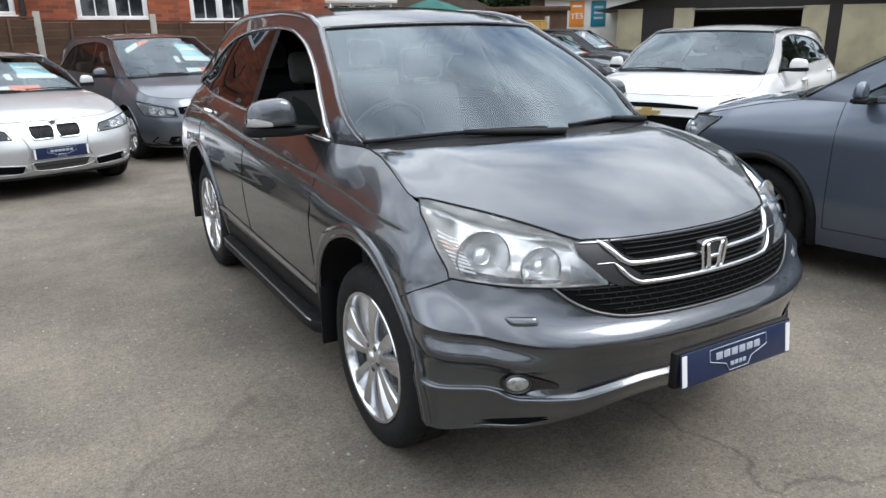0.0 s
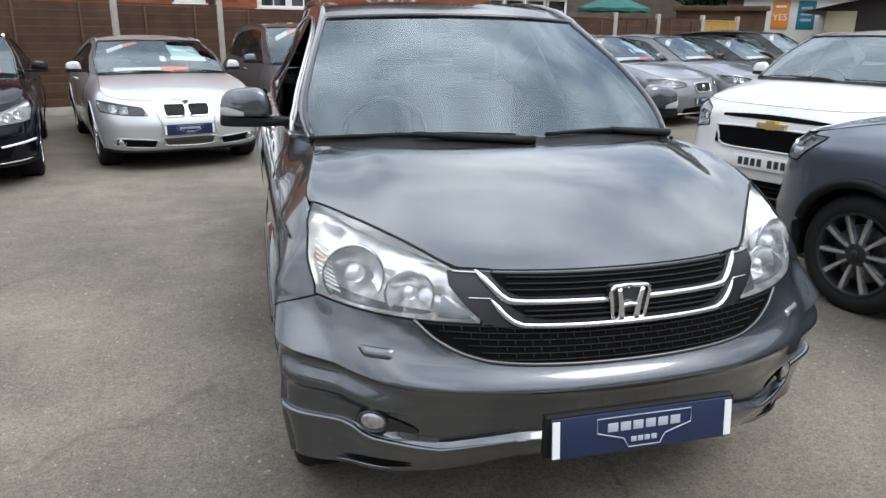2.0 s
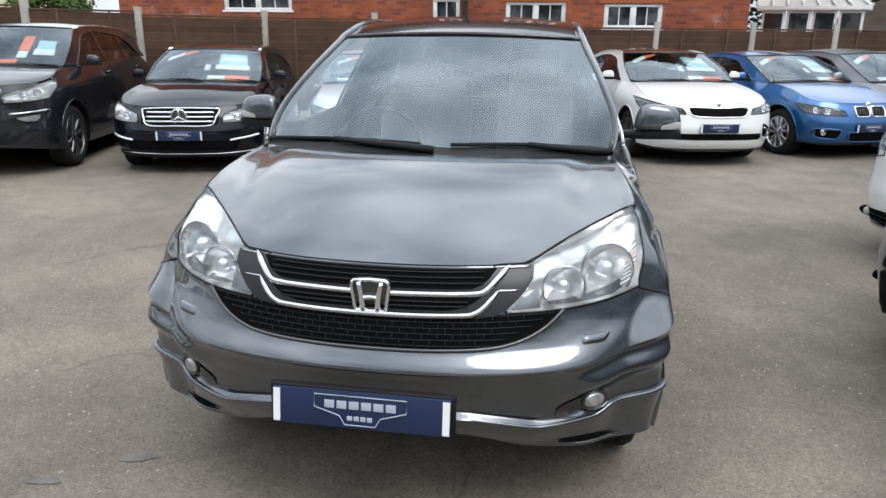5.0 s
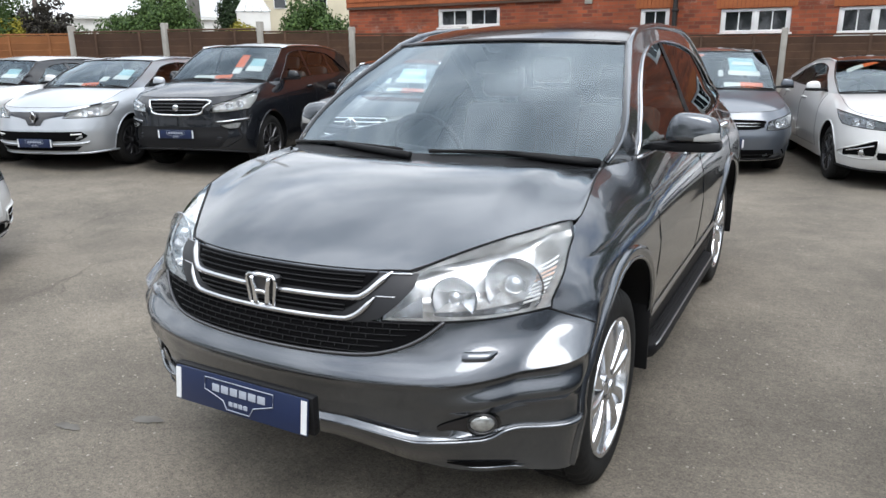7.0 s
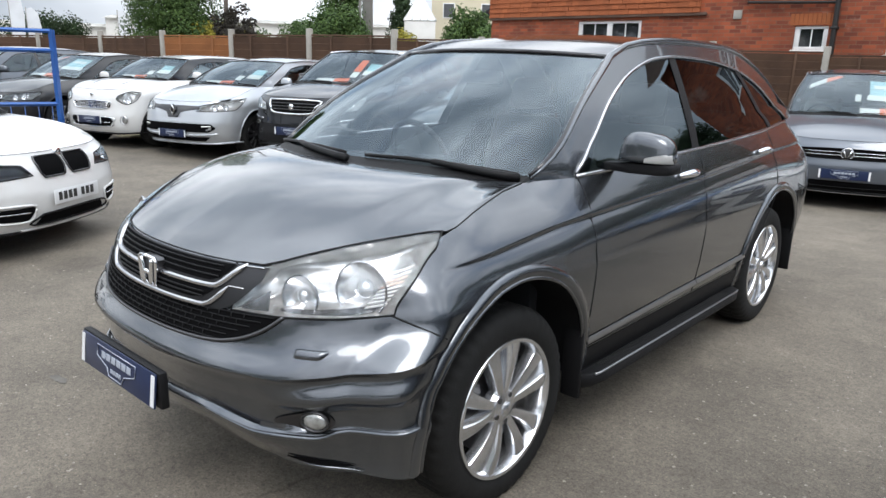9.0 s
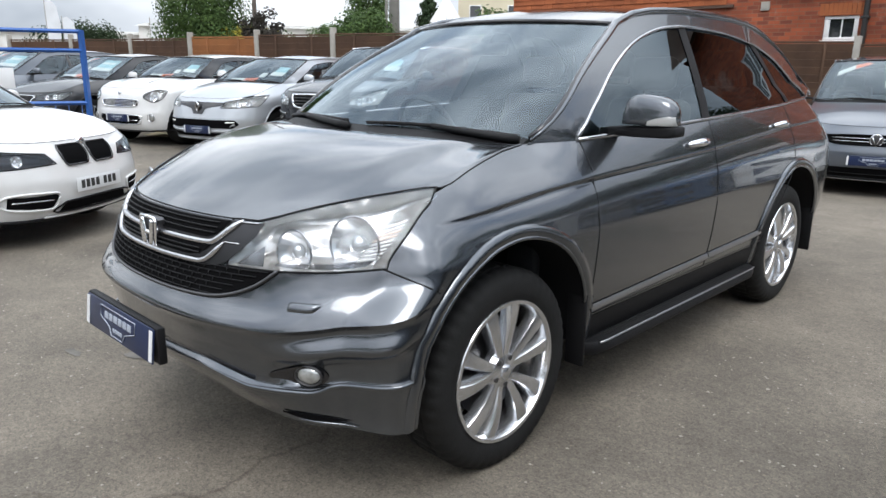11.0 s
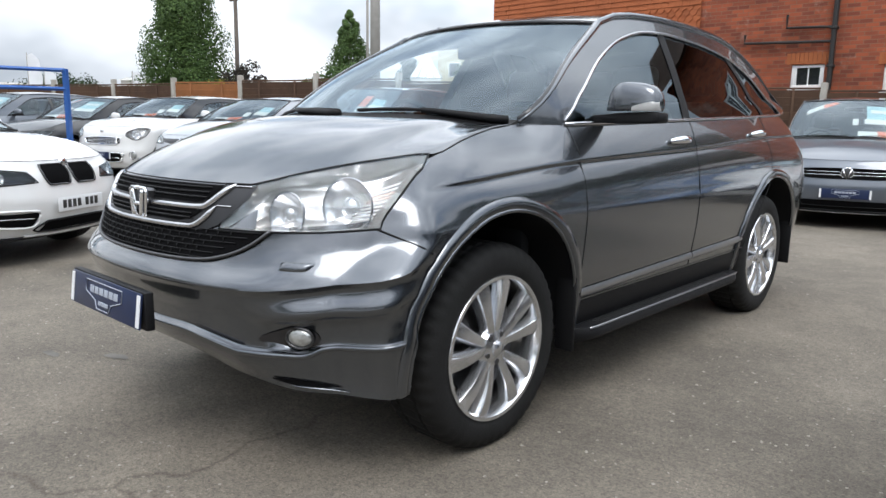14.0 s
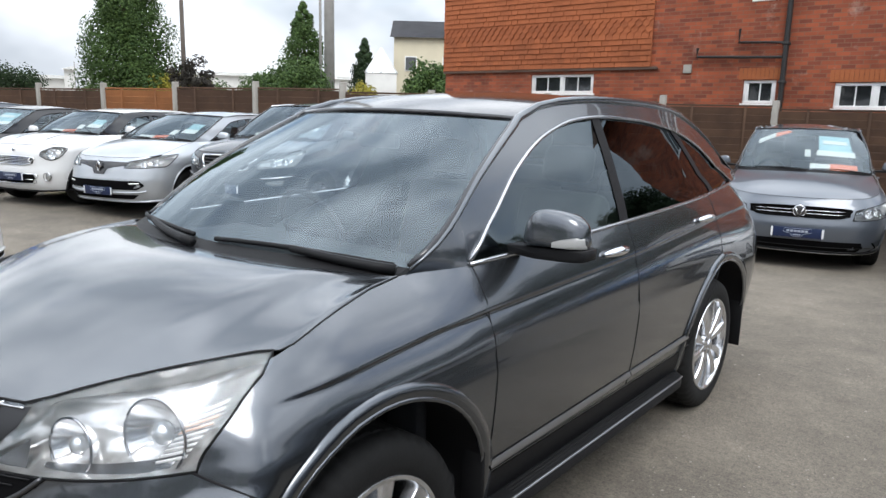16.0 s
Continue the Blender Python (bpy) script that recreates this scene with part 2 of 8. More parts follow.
def tube(path, r, sides=6, flat=1.0, caps=True):
    """A rod along a path; flat squeezes it across."""
    pts = [Vector(p) for p in path]
    rows = []
    for i, p in enumerate(pts):
        t = (pts[min(i + 1, len(pts) - 1)] - pts[max(i - 1, 0)]).normalized()
        up = Vector((0, 0, 1)) if abs(t.z) < 0.95 else Vector((0, 1, 0))
        a = t.cross(up).normalized()
        b = a.cross(t).normalized()
        rr = r(i / max(1, len(pts) - 1)) if callable(r) else r
        rows.append([p + a * (math.cos(k / sides * math.tau) * rr * flat) + b * (math.sin(k / sides * math.tau) * rr) for k in range(sides)])
    v, f = grid(rows, close=True)
    if caps:
        n = len(v)
        f = f + [tuple(range(sides))[::-1], tuple(range(n - sides, n))]
    return v, f


def box(x0, x1, y0, y1, z0, z1, bevel=0.0, seg=2, m=None):
    """A block as a bmesh, with rounded edges."""
    bm = bmesh.new()
    bmesh.ops.create_cube(bm, size=1)
    for v in bm.verts:
        v.co = ((x0 + x1) / 2 + v.co.x * (x1 - x0), (y0 + y1) / 2 + v.co.y * (y1 - y0), (z0 + z1) / 2 + v.co.z * (z1 - z0))
    if bevel:
        bmesh.ops.bevel(bm, geom=bm.edges[:], offset=bevel, segments=seg, affect="EDGES", profile=0.5)
    if m is not None:
        bm.transform(m)
    return bm


def lathe(profile, sides=48, axis="x"):
    """A ring from (radius, along) pairs, about the x axis."""
    rows = []
    for r, a in profile:
        rows.append([(a, r * math.cos(k / sides * math.tau), r * math.sin(k / sides * math.tau)) for k in range(sides)])
    return grid(rows, close=True)


def thing(name, label, category, m=None, group="", kind=""):
    """An empty at a thing's base, which carries its parts."""
    e = new(name)
    e.empty_display_size = 0.2
    if m is not None:
        e.matrix_world = m
    return tagged(e, label, category, group, kind)


def prism(poly, y0, y1, bm=None):
    """A flat shape in x, z given thickness along y."""
    bm = bm or bmesh.new()
    a = [bm.verts.new((x, y0, z)) for x, z in poly]
    b = [bm.verts.new((x, y1, z)) for x, z in poly]
    bm.faces.new(a)
    bm.faces.new(b[::-1])
    for i in range(len(poly)):
        j = (i + 1) % len(poly)
        bm.faces.new((a[i], b[i], b[j], a[j]))
    return bm

def ground_at(x):
    """The height of the lot: level round the grey car, rising gently to the west."""
    q = max(0.0, min(1.0, (-5.0 - x) / 5.0))
    return 0.14 * q * q * (3 - 2 * q)

# ---- cars ----
class Shell:
    """The lower body of a car that faces -y, with its front axle at y = 0: plan outlines, rounded at nose and tail, stacked by height.
    u runs round one half, from the nose's middle (0) by the side to the tail's middle (1)."""

    def __init__(self, c):
        self.c = c
        self.F, self.B, self.W = curve(*c["F"]), curve(*c["B"]), curve(*c["W"])
        self.T, self.Wt, self.zb = curve(*c["T"]), curve(*c["Wt"]), curve(*c["zb"])
        self.y0, self.y1, self.n, self.m = c["y0"], c["y1"], c["n"], c.get("m", 3.4)
        self.zs, self.nose = c["zs"], c.get("nose")
        self.cache = {}
        self.crease = curve(*c["crease"]) if "crease" in c else None

    def col(self, u):
        if u not in self.cache:
            y = self.raw(u, self.zs, self.W(self.zs))[1]
            self.cache[u] = (self.T(y), self.Wt(y), self.zb(y), y)
        return self.cache[u]

    def raw(self, u, z, w):
        if u < 0.4:
            a = u / 0.4 * math.pi / 2
            n = self.n
            if self.nose:
                k = max(0.0, min(1.0, (0.77 - z) / 0.20))
                n += 0.34 * k * k * (3 - 2 * k)
            return w * math.sin(a) ** (2 / n), self.y0 - (self.y0 - self.F(z)) * max(0.0, math.cos(a)) ** (2 / n)
        if u <= 0.8:
            return w, self.y0 + (self.y1 - self.y0) * (u - 0.4) / 0.4
        a = (u - 0.8) / 0.2 * math.pi / 2
        return w * max(0.0, math.cos(a)) ** (2 / self.m), self.y1 + (self.B(z) - self.y1) * math.sin(a) ** (2 / self.m)

    def P(self, u, z, off=0.0):
        t, wt, _, _ = self.col(u)
        w = self.W(z)
        if z > self.zs:
            k = min(1.0, (z - self.zs) / max(1e-4, t - self.zs))
            w = self.W(self.zs) + (wt - self.W(self.zs)) * k ** 1.9
        x, y = self.raw(u, z, w)
        if self.nose and 0.22 < u < 0.40:
            e = max(0.0, min(1.0, (z - 0.66) / 0.14))
            s = max(0.0, min(1.0, (u - 0.225 - 0.037 * e * e * (3 - 2 * e)) / 0.055))
            q = max(0.0, min(1.0, (0.97 - z) / 0.17))
            x += (w - 0.003 - x) * s * s * (3 - 2 * s) * q * q * (3 - 2 * q)
        if self.nose and 0.12 < u < 0.40 and z < 0.56:
            q = min(1.0, (u - 0.12) / 0.14)
            x += max(0.0, 0.893 - w) * q * q * (3 - 2 * q)
        if self.nose and u < 0.40:
            k = self.nose(u, z) * min(1.0, (0.40 - u) / 0.05)
            d = Vector((x, (y - self.y0 - 0.1)))
            if d.length > 1e-6:
                d.normalize()
                x, y = x + d.x * k, y + d.y * k
        if self.crease and 0.31 < u < 0.88:
            q = (self.crease(self.col(u)[3]) - z) / 0.007
            if -1 < q < 15:
                rise = 0.25 * (q + 1) ** 2 * (2 - q) if q < 1 else (1 - (q - 1) / 14) ** 2
                x -= 0.012 * rise * min(1.0, (u - 0.31) / 0.07, (0.88 - u) / 0.05)
        if off:
            n = self.normal(u, z)
            return x + n[0] * off, y + n[1] * off, z + n[2] * off
        return x, y, z

    def normal(self, u, z):
        e = 0.004
        a, b = Vector(self.P(max(0, u - e), z)), Vector(self.P(min(1, u + e), z))
        c, d = Vector(self.P(u, z - 0.01)), Vector(self.P(u, z + 0.01))
        n = (d - c).cross(b - a)
        if n.length < 1e-9:
            return Vector((0, -1, 0))
        n.normalize()
        mid = Vector((0, (self.y0 + self.y1) / 2, z))
        return n if n.dot(a - mid) > 0 else -n

    def ux(self, x, z):
        lo, hi = 0.0, 0.4
        for _ in range(24):
            mid = (lo + hi) / 2
            lo, hi = (mid, hi) if self.P(mid, z)[0] < x else (lo, mid)
        return lo

    def uy(self, y, z):
        lo, hi = 0.0, 1.0
        for _ in range(26):
            mid = (lo + hi) / 2
            lo, hi = (mid, hi) if self.P(mid, z)[1] < y else (lo, mid)
        return lo


def both(name, v, f, mat, parent, label="", **kw):
    """The same part at the two sides."""
    a = link(name, v, f, mat, parent, label, **kw)
    b = link(name, *mirrored(v, f), mat, parent, label, **kw)
    return a, b


def shell_mesh(sh, us, rows, holes, arches, outline=()):
    """One half of the lower body as corners and faces, with the wheel arches and other openings cut out. arches: (y, z, radius)."""
    pts = []
    for u in us:
        t, _, zb, _ = sh.col(u)
        if callable(rows):
            pts.append([sh.P(u, z) for z in rows(u, zb, t)])
        else:
            pts.append([sh.P(u, zb + (t - zb) * k) for k in rows])
    nr = len(pts[0])
    uz = {(i, j): [us[i], pts[i][j][2]] for i in range(len(us)) for j in range(nr)}

    def gone(i, j):
        q = [pts[i][j], pts[i + 1][j], pts[i + 1][j + 1], pts[i][j + 1]]
        cx, cy, cz = (sum(p[k] for p in q) / 4 for k in range(3))
        for ay, az, ar in arches:
            if cx > 0.5 * sh.c["hw"] and (cy - ay) ** 2 + max(0.0, cz - az) ** 2 < ar * ar:
                return True
        return any(h(cx, cy, cz, (us[i] + us[i + 1]) / 2) for h in holes)
    dead = {(i, j) for i in range(len(us) - 1) for j in range(nr - 1) if gone(i, j)}
    # draw the edge of each arch onto its circle
    for i in range(len(us)):
        for j in range(nr):
            near = [(a, b) in dead for a in (i - 1, i) for b in (j - 1, j) if 0 <= a < len(us) - 1 and 0 <= b < nr - 1]
            if any(near) and not all(near):
                x, y, z = pts[i][j]
                for ay, az, ar in arches:
                    d = math.hypot(y - ay, max(0.0, z - az))
                    if x > 0.5 * sh.c["hw"] and abs(d - ar) < (0.09 if z > az else 0.16) and d > 0.01:
                        ny, nz = ay + (y - ay) * ar / d, az + (z - az) * ar / d if z > az else z
                        pts[i][j] = (sh.P(sh.uy(ny, nz), nz)[0], ny, nz)
    # draw the edge of the lamp opening onto its outline
    if outline:
        k = sh.c["hw"] * 3.0
        ring_ = [Vector((a[0] * k, a[1])) for a in outline]
        lamp = {(i, j) for i, j in dead if holes[0](0, 0, sum(pts[a][b][2] for a in (i, i + 1) for b in (j, j + 1)) / 4, (us[i] + us[i + 1]) / 2)}
        for i in range(len(us)):
            for j in range(nr):
                near = [(a, b) in lamp for a in (i - 1, i) for b in (j - 1, j) if 0 <= a < len(us) - 1 and 0 <= b < nr - 1]
                if any(near) and not all(near):
                    q, best = Vector((us[i] * k, uz[i, j][1])), None
                    for a, b in zip(ring_, ring_[1:] + ring_[:1]):
                        ab = b - a
                        r = a + ab * max(0.0, min(1.0, (q - a).dot(ab) / max(1e-9, ab.length_squared)))
                        if best is None or (q - r).length < best[0]:
                            best = ((q - r).length, r)
                    if best[0] < 0.03:
                        pts[i][j] = sh.P(best[1].x / k, best[1].y)
    verts = [p for c in pts for p in c]
    faces = [(i * nr + j, (i + 1) * nr + j, (i + 1) * nr + j + 1, i * nr + j + 1) for i in range(len(us) - 1) for j in range(nr - 1) if (i, j) not in dead]
    return verts, faces


def wheel_mesh(r, width, rim, spokes, style="pair", dish=0.012):
    """Tyre, rim and centre cap of a wheel whose outer face looks along +x from x = 0."""
    profile = [(rim - 0.006, -0.012), (rim + 0.008, 0.0), (rim + 0.03, 0.006), (r - 0.045, 0.006), (r - 0.018, -0.005), (r - 0.006, -0.024), (r, -0.040), (r, -0.062), (r - 0.007, -0.066), (r - 0.007, -0.072), (r, -0.076),
               (r, -width + 0.080), (r - 0.007, -width + 0.076), (r - 0.007, -width + 0.070), (r, -width + 0.066), (r, -width + 0.045), (r - 0.006, -width + 0.02), (r - 0.05, -width - 0.004), (rim, -width)]
    n = 184
    rows = []
    for i, (rr, x) in enumerate(profile):
        cut = 0.006 if 4 <= i <= 16 else 0.0
        rows.append([(x, (rr - cut * (k % 4 == 3)) * math.cos(k / n * math.tau + 0.25 * x), (rr - cut * (k % 4 == 3)) * math.sin(k / n * math.tau + 0.25 * x)) for k in range(n)])
    tyre = grid(rows, close=True)
    barrel = lathe([(rim + 0.004, 0.0), (rim + 0.002, 0.004), (rim - 0.010, 0.003), (rim - 0.018, -0.010), (rim - 0.022, -0.05), (rim - 0.03, -width + 0.02)], 64)
    hub = lathe([(0.0, dish * 0.2), (0.028, dish * 0.2), (0.03, -0.004), (0.062, -0.012), (0.075, -0.03), (0.07, -0.06)], 40)
    rows = []
    for q in np.linspace(0, 1, 8):
        q = float(q)
        rr = 0.045 + (rim - 0.055) * q
        hw = (0.0205 + 0.014 * q) * (10 / max(8, spokes)) ** 0.5 * (0.5 if style == "thin" else 1.0)
        dx = -0.016 + 0.010 * math.sin(q * math.pi * 0.8) + 0.004 * q
        if style == "pair":
            hw, dx, sw = 0.0170 + 0.0165 * q - 0.003 * math.sin(q * math.pi), -0.014 + 0.013 * math.sin(q * math.pi * 0.75), 0.005 * math.sin(q * math.pi)
            rows.append([(dx - 0.040, rr, sw - hw * 1.15), (dx - 0.010, rr, sw - hw), (dx - 0.001, rr, sw - hw * 0.8), (dx + 0.001, rr, sw), (dx - 0.001, rr, sw + hw * 0.8), (dx - 0.010, rr, sw + hw), (dx - 0.040, rr, sw + hw * 1.15)])
            continue
        rows.append([(dx - 0.034, rr, -hw * 1.1), (dx - 0.007, rr, -hw), (dx, rr, -hw * 0.78), (dx - 0.003, rr, 0), (dx, rr, hw * 0.78), (dx - 0.007, rr, hw), (dx - 0.034, rr, hw * 1.1)])
    return tyre, joined(barrel, hub), grid(rows)


WHEELS = {}


def wheels(c, root, rim_mat):
    """Four wheels: each a rim with its tyre, brake disc, cap and nuts under it."""
    key = (c["r"], c["rim"], c["spokes"], c.get("style", "pair"), rim_mat.name)
    if key not in WHEELS:
        tyre, rim, spoke = wheel_mesh(c["r"], 0.225, c["rim"], c["spokes"], c.get("style", "pair"))
        disc = lathe([(0.0, -0.075), (c["rim"] * 0.70, -0.075), (c["rim"] * 0.70, -0.095), (0.0, -0.095)], 40)
        cap = lathe([(0.0, 0.007), (0.022, 0.006), (0.027, 0.0)], 24)
        nuts = []
        for k in range(5):
            a = (k + 0.5) / 5 * math.tau
            nv, nf = lathe([(0.0, 0.0), (0.010, 0.0), (0.012, -0.014)], 6)
            nuts.append(([(x - 0.006, y + 0.05 * math.cos(a), z + 0.05 * math.sin(a)) for x, y, z in nv], nf))
        WHEELS[key] = [tyre, rim, disc, cap, nuts, spoke]
    tyre, rim, disc, cap, nuts, spoke = WHEELS[key]
    made = None
    for side in (1, -1):
        for y in (0.0, c["wb"]):
            m = Matrix.Translation((side * c["track"], y, c["r"] - 0.006)) @ Euler((0.4 + y, 0, 0 if side > 0 else math.pi)).to_matrix().to_4x4()
            if made is None:
                w = link("wheel", *rim, rim_mat, root, sharp=40)
                parts = [link("tyre", *tyre, M_RUBBER, w, sharp=50), link("brake_disc", *disc, M_GUN, w, sharp=40),
                         link("hub_cap", *cap, rim_mat, w), *([link("wheel_nut", *q, M_GUN, w, sharp=40) for q in nuts] if c.get("fine", 1) > 1 else [])]
                for k in range(c["spokes"]):
                    sp = link("spoke", *spoke, c.get("spoke_mat", rim_mat), w, sharp=40) if k == 0 else new("spoke", parts[-1].data)
                    sp.parent = w
                    a = (k + 0.5) / c["spokes"] * math.tau + (0.045 if k % 2 else -0.045) * (c.get("style", "pair") == "pair")
                    lean = (0.13 if k % 2 else -0.13) * (c.get("style", "pair") == "pair" and c.get("fine", 1) > 1)
                    sp.rotation_euler = (Matrix.Rotation(a, 3, "X") @ Matrix.Rotation(lean, 3, "Y")).to_euler()
                    parts.append(sp)
                made = (w, parts)
            else:
                w = new("wheel", made[0].data)
                w.parent = root
                for q in made[1]:
                    o = new(q.name.split(".")[0], q.data)
                    o.parent = w
                    o.rotation_euler = q.rotation_euler
            w.matrix_local = m


def plate(parent, name, m, style, w=0.52, h=0.111):
    """A number plate; dealer: navy with a pale shield and end strips, road: white with plain bars."""
    p = part(name, box(-w / 2, w / 2, -0.006, 0.0, -h / 2, h / 2, 0.003), M_PLATE_NAVY if style == "dealer" else M_PLATE_WHITE, parent)
    p.matrix_local = m
    if style == "dealer":
        for s in (-1, 1):
            part("end_strip", box(s * (w / 2 - 0.012) - 0.010, s * (w / 2 - 0.012) + 0.010, -0.009, -0.0065, -h / 2 + 0.006, h / 2 - 0.006), M_PLATE_WHITE, p)
        k = h / 0.111
        outer = [(-0.135, 0.042), (0.135, 0.042), (0.135, 0.004), (0.06, -0.018), (0.045, -0.044), (-0.045, -0.044), (-0.06, -0.018), (-0.135, 0.004)]
        path = [(x * k, -0.0085, z * k) for x, z in outer] + [(outer[0][0] * k, -0.0085, outer[0][1] * k), (outer[1][0] * k, -0.0085, outer[1][1] * k)]
        link("shield_outline", *tube(path, 0.0020 * k, 4), M_EMBLEM, p)
        for i in range(6):
            x = -0.105 + 0.036 * i
            part("print_bar", box(x * k, (x + 0.029) * k, -0.0085, -0.0062, 0.003 * k, 0.027 * k, 0.001), M_EMBLEM, p)
        for i in range(4):
            x = -0.038 + 0.0195 * i
            part("print_bar", box(x * k, (x + 0.0155) * k, -0.0085, -0.0062, -0.031 * k, -0.017 * k, 0.001), M_EMBLEM, p)
    else:
        for i in range(7):
            x = -0.215 + 0.056 * i + (0.035 if i > 3 else 0.0)
            part("print_bar", box(x, x + 0.040, -0.0085, -0.0062, -0.030, 0.034, 0.001), M_PLATE_INK, p)
    return p


def sticker(parent, name, pts, mat):
    """A flat label given by its four corners, with a little thickness."""
    q = [Vector(p) for p in pts]
    n = (q[1] - q[0]).cross(q[3] - q[0]).normalized() * 0.0015
    return link(name, [p + n for p in q] + [p - n for p in q], [(0, 1, 2, 3), (7, 6, 5, 4), (0, 4, 5, 1), (1, 5, 6, 2), (2, 6, 7, 3), (3, 7, 4, 0)], mat, parent, smooth=False)


def lamp_patch(sh, low, high, off, n=8, hollow=0.0):
    """A sheet on the shell between two edges given as lists of (u, z); hollow draws its rear end forward at half height."""
    last = len(low) - 1
    rows = []
    for k in range(n + 1):
        rows.append([sh.P(a[0] + (b[0] - a[0]) * k / n - hollow * 4 * k / n * (1 - k / n) * (i / last) ** 3, a[1] + (b[1] - a[1]) * k / n, off) for i, (a, b) in enumerate(zip(low, high))])
    return grid(rows)


def ellipsoid(cx, cy, cz, rx, ry, rz, n=20, m=12):
    rows = []
    for i in range(m + 1):
        a = i / m * math.pi
        rows.append([(cx + rx * math.sin(a) * math.cos(k / n * math.tau), cy + ry * math.cos(a), cz + rz * math.sin(a) * math.sin(k / n * math.tau)) for k in range(n)])
    return grid(rows, close=True)


def hollow_bowl(c, way, r, depth, n=24, m=8):
    """A reflector bowl that opens along way at c."""
    c, way = Vector(c), Vector(way).normalized()
    a = way.cross(Vector((0, 0, 1))).normalized()
    b = a.cross(way)
    rows = []
    for i in range(m + 1):
        t = i / m
        rr = r * math.sqrt(t)
        rows.append([c + way * (depth * (t - 1)) + a * (rr * math.cos(k / n * math.tau)) + b * (rr * math.sin(k / n * math.tau)) for k in range(n)])
    return grid(rows, close=True)


def ring(c, way, r, t, n=28):
    c, way = Vector(c), Vector(way).normalized()
    a = way.cross(Vector((0, 0, 1))).normalized()
    b = a.cross(way)
    return tube([c + a * (r * math.cos(k / n * math.tau)) + b * (r * math.sin(k / n * math.tau)) for k in range(n + 1)], t, 6, caps=False)


def seat(root, x, y, z, mat):
    s = part("seat", box(x - 0.24, x + 0.24, y - 0.25, y + 0.27, z - 0.05, z + 0.13, 0.05, 3), mat, root)
    back = box(-0.23, 0.23, -0.07, 0.07, 0, 0.62, 0.055, 3, Matrix.Translation((x, y + 0.27, z + 0.06)) @ Euler((radians(-16), 0, 0)).to_matrix().to_4x4())
    part("seat_back", back, mat, s)
    part("headrest", box(-0.13, 0.13, -0.05, 0.05, 0.66, 0.84, 0.045, 3, Matrix.Translation((x, y + 0.27, z + 0.06)) @ Euler((radians(-14), 0, 0)).to_matrix().to_4x4()), mat, s)


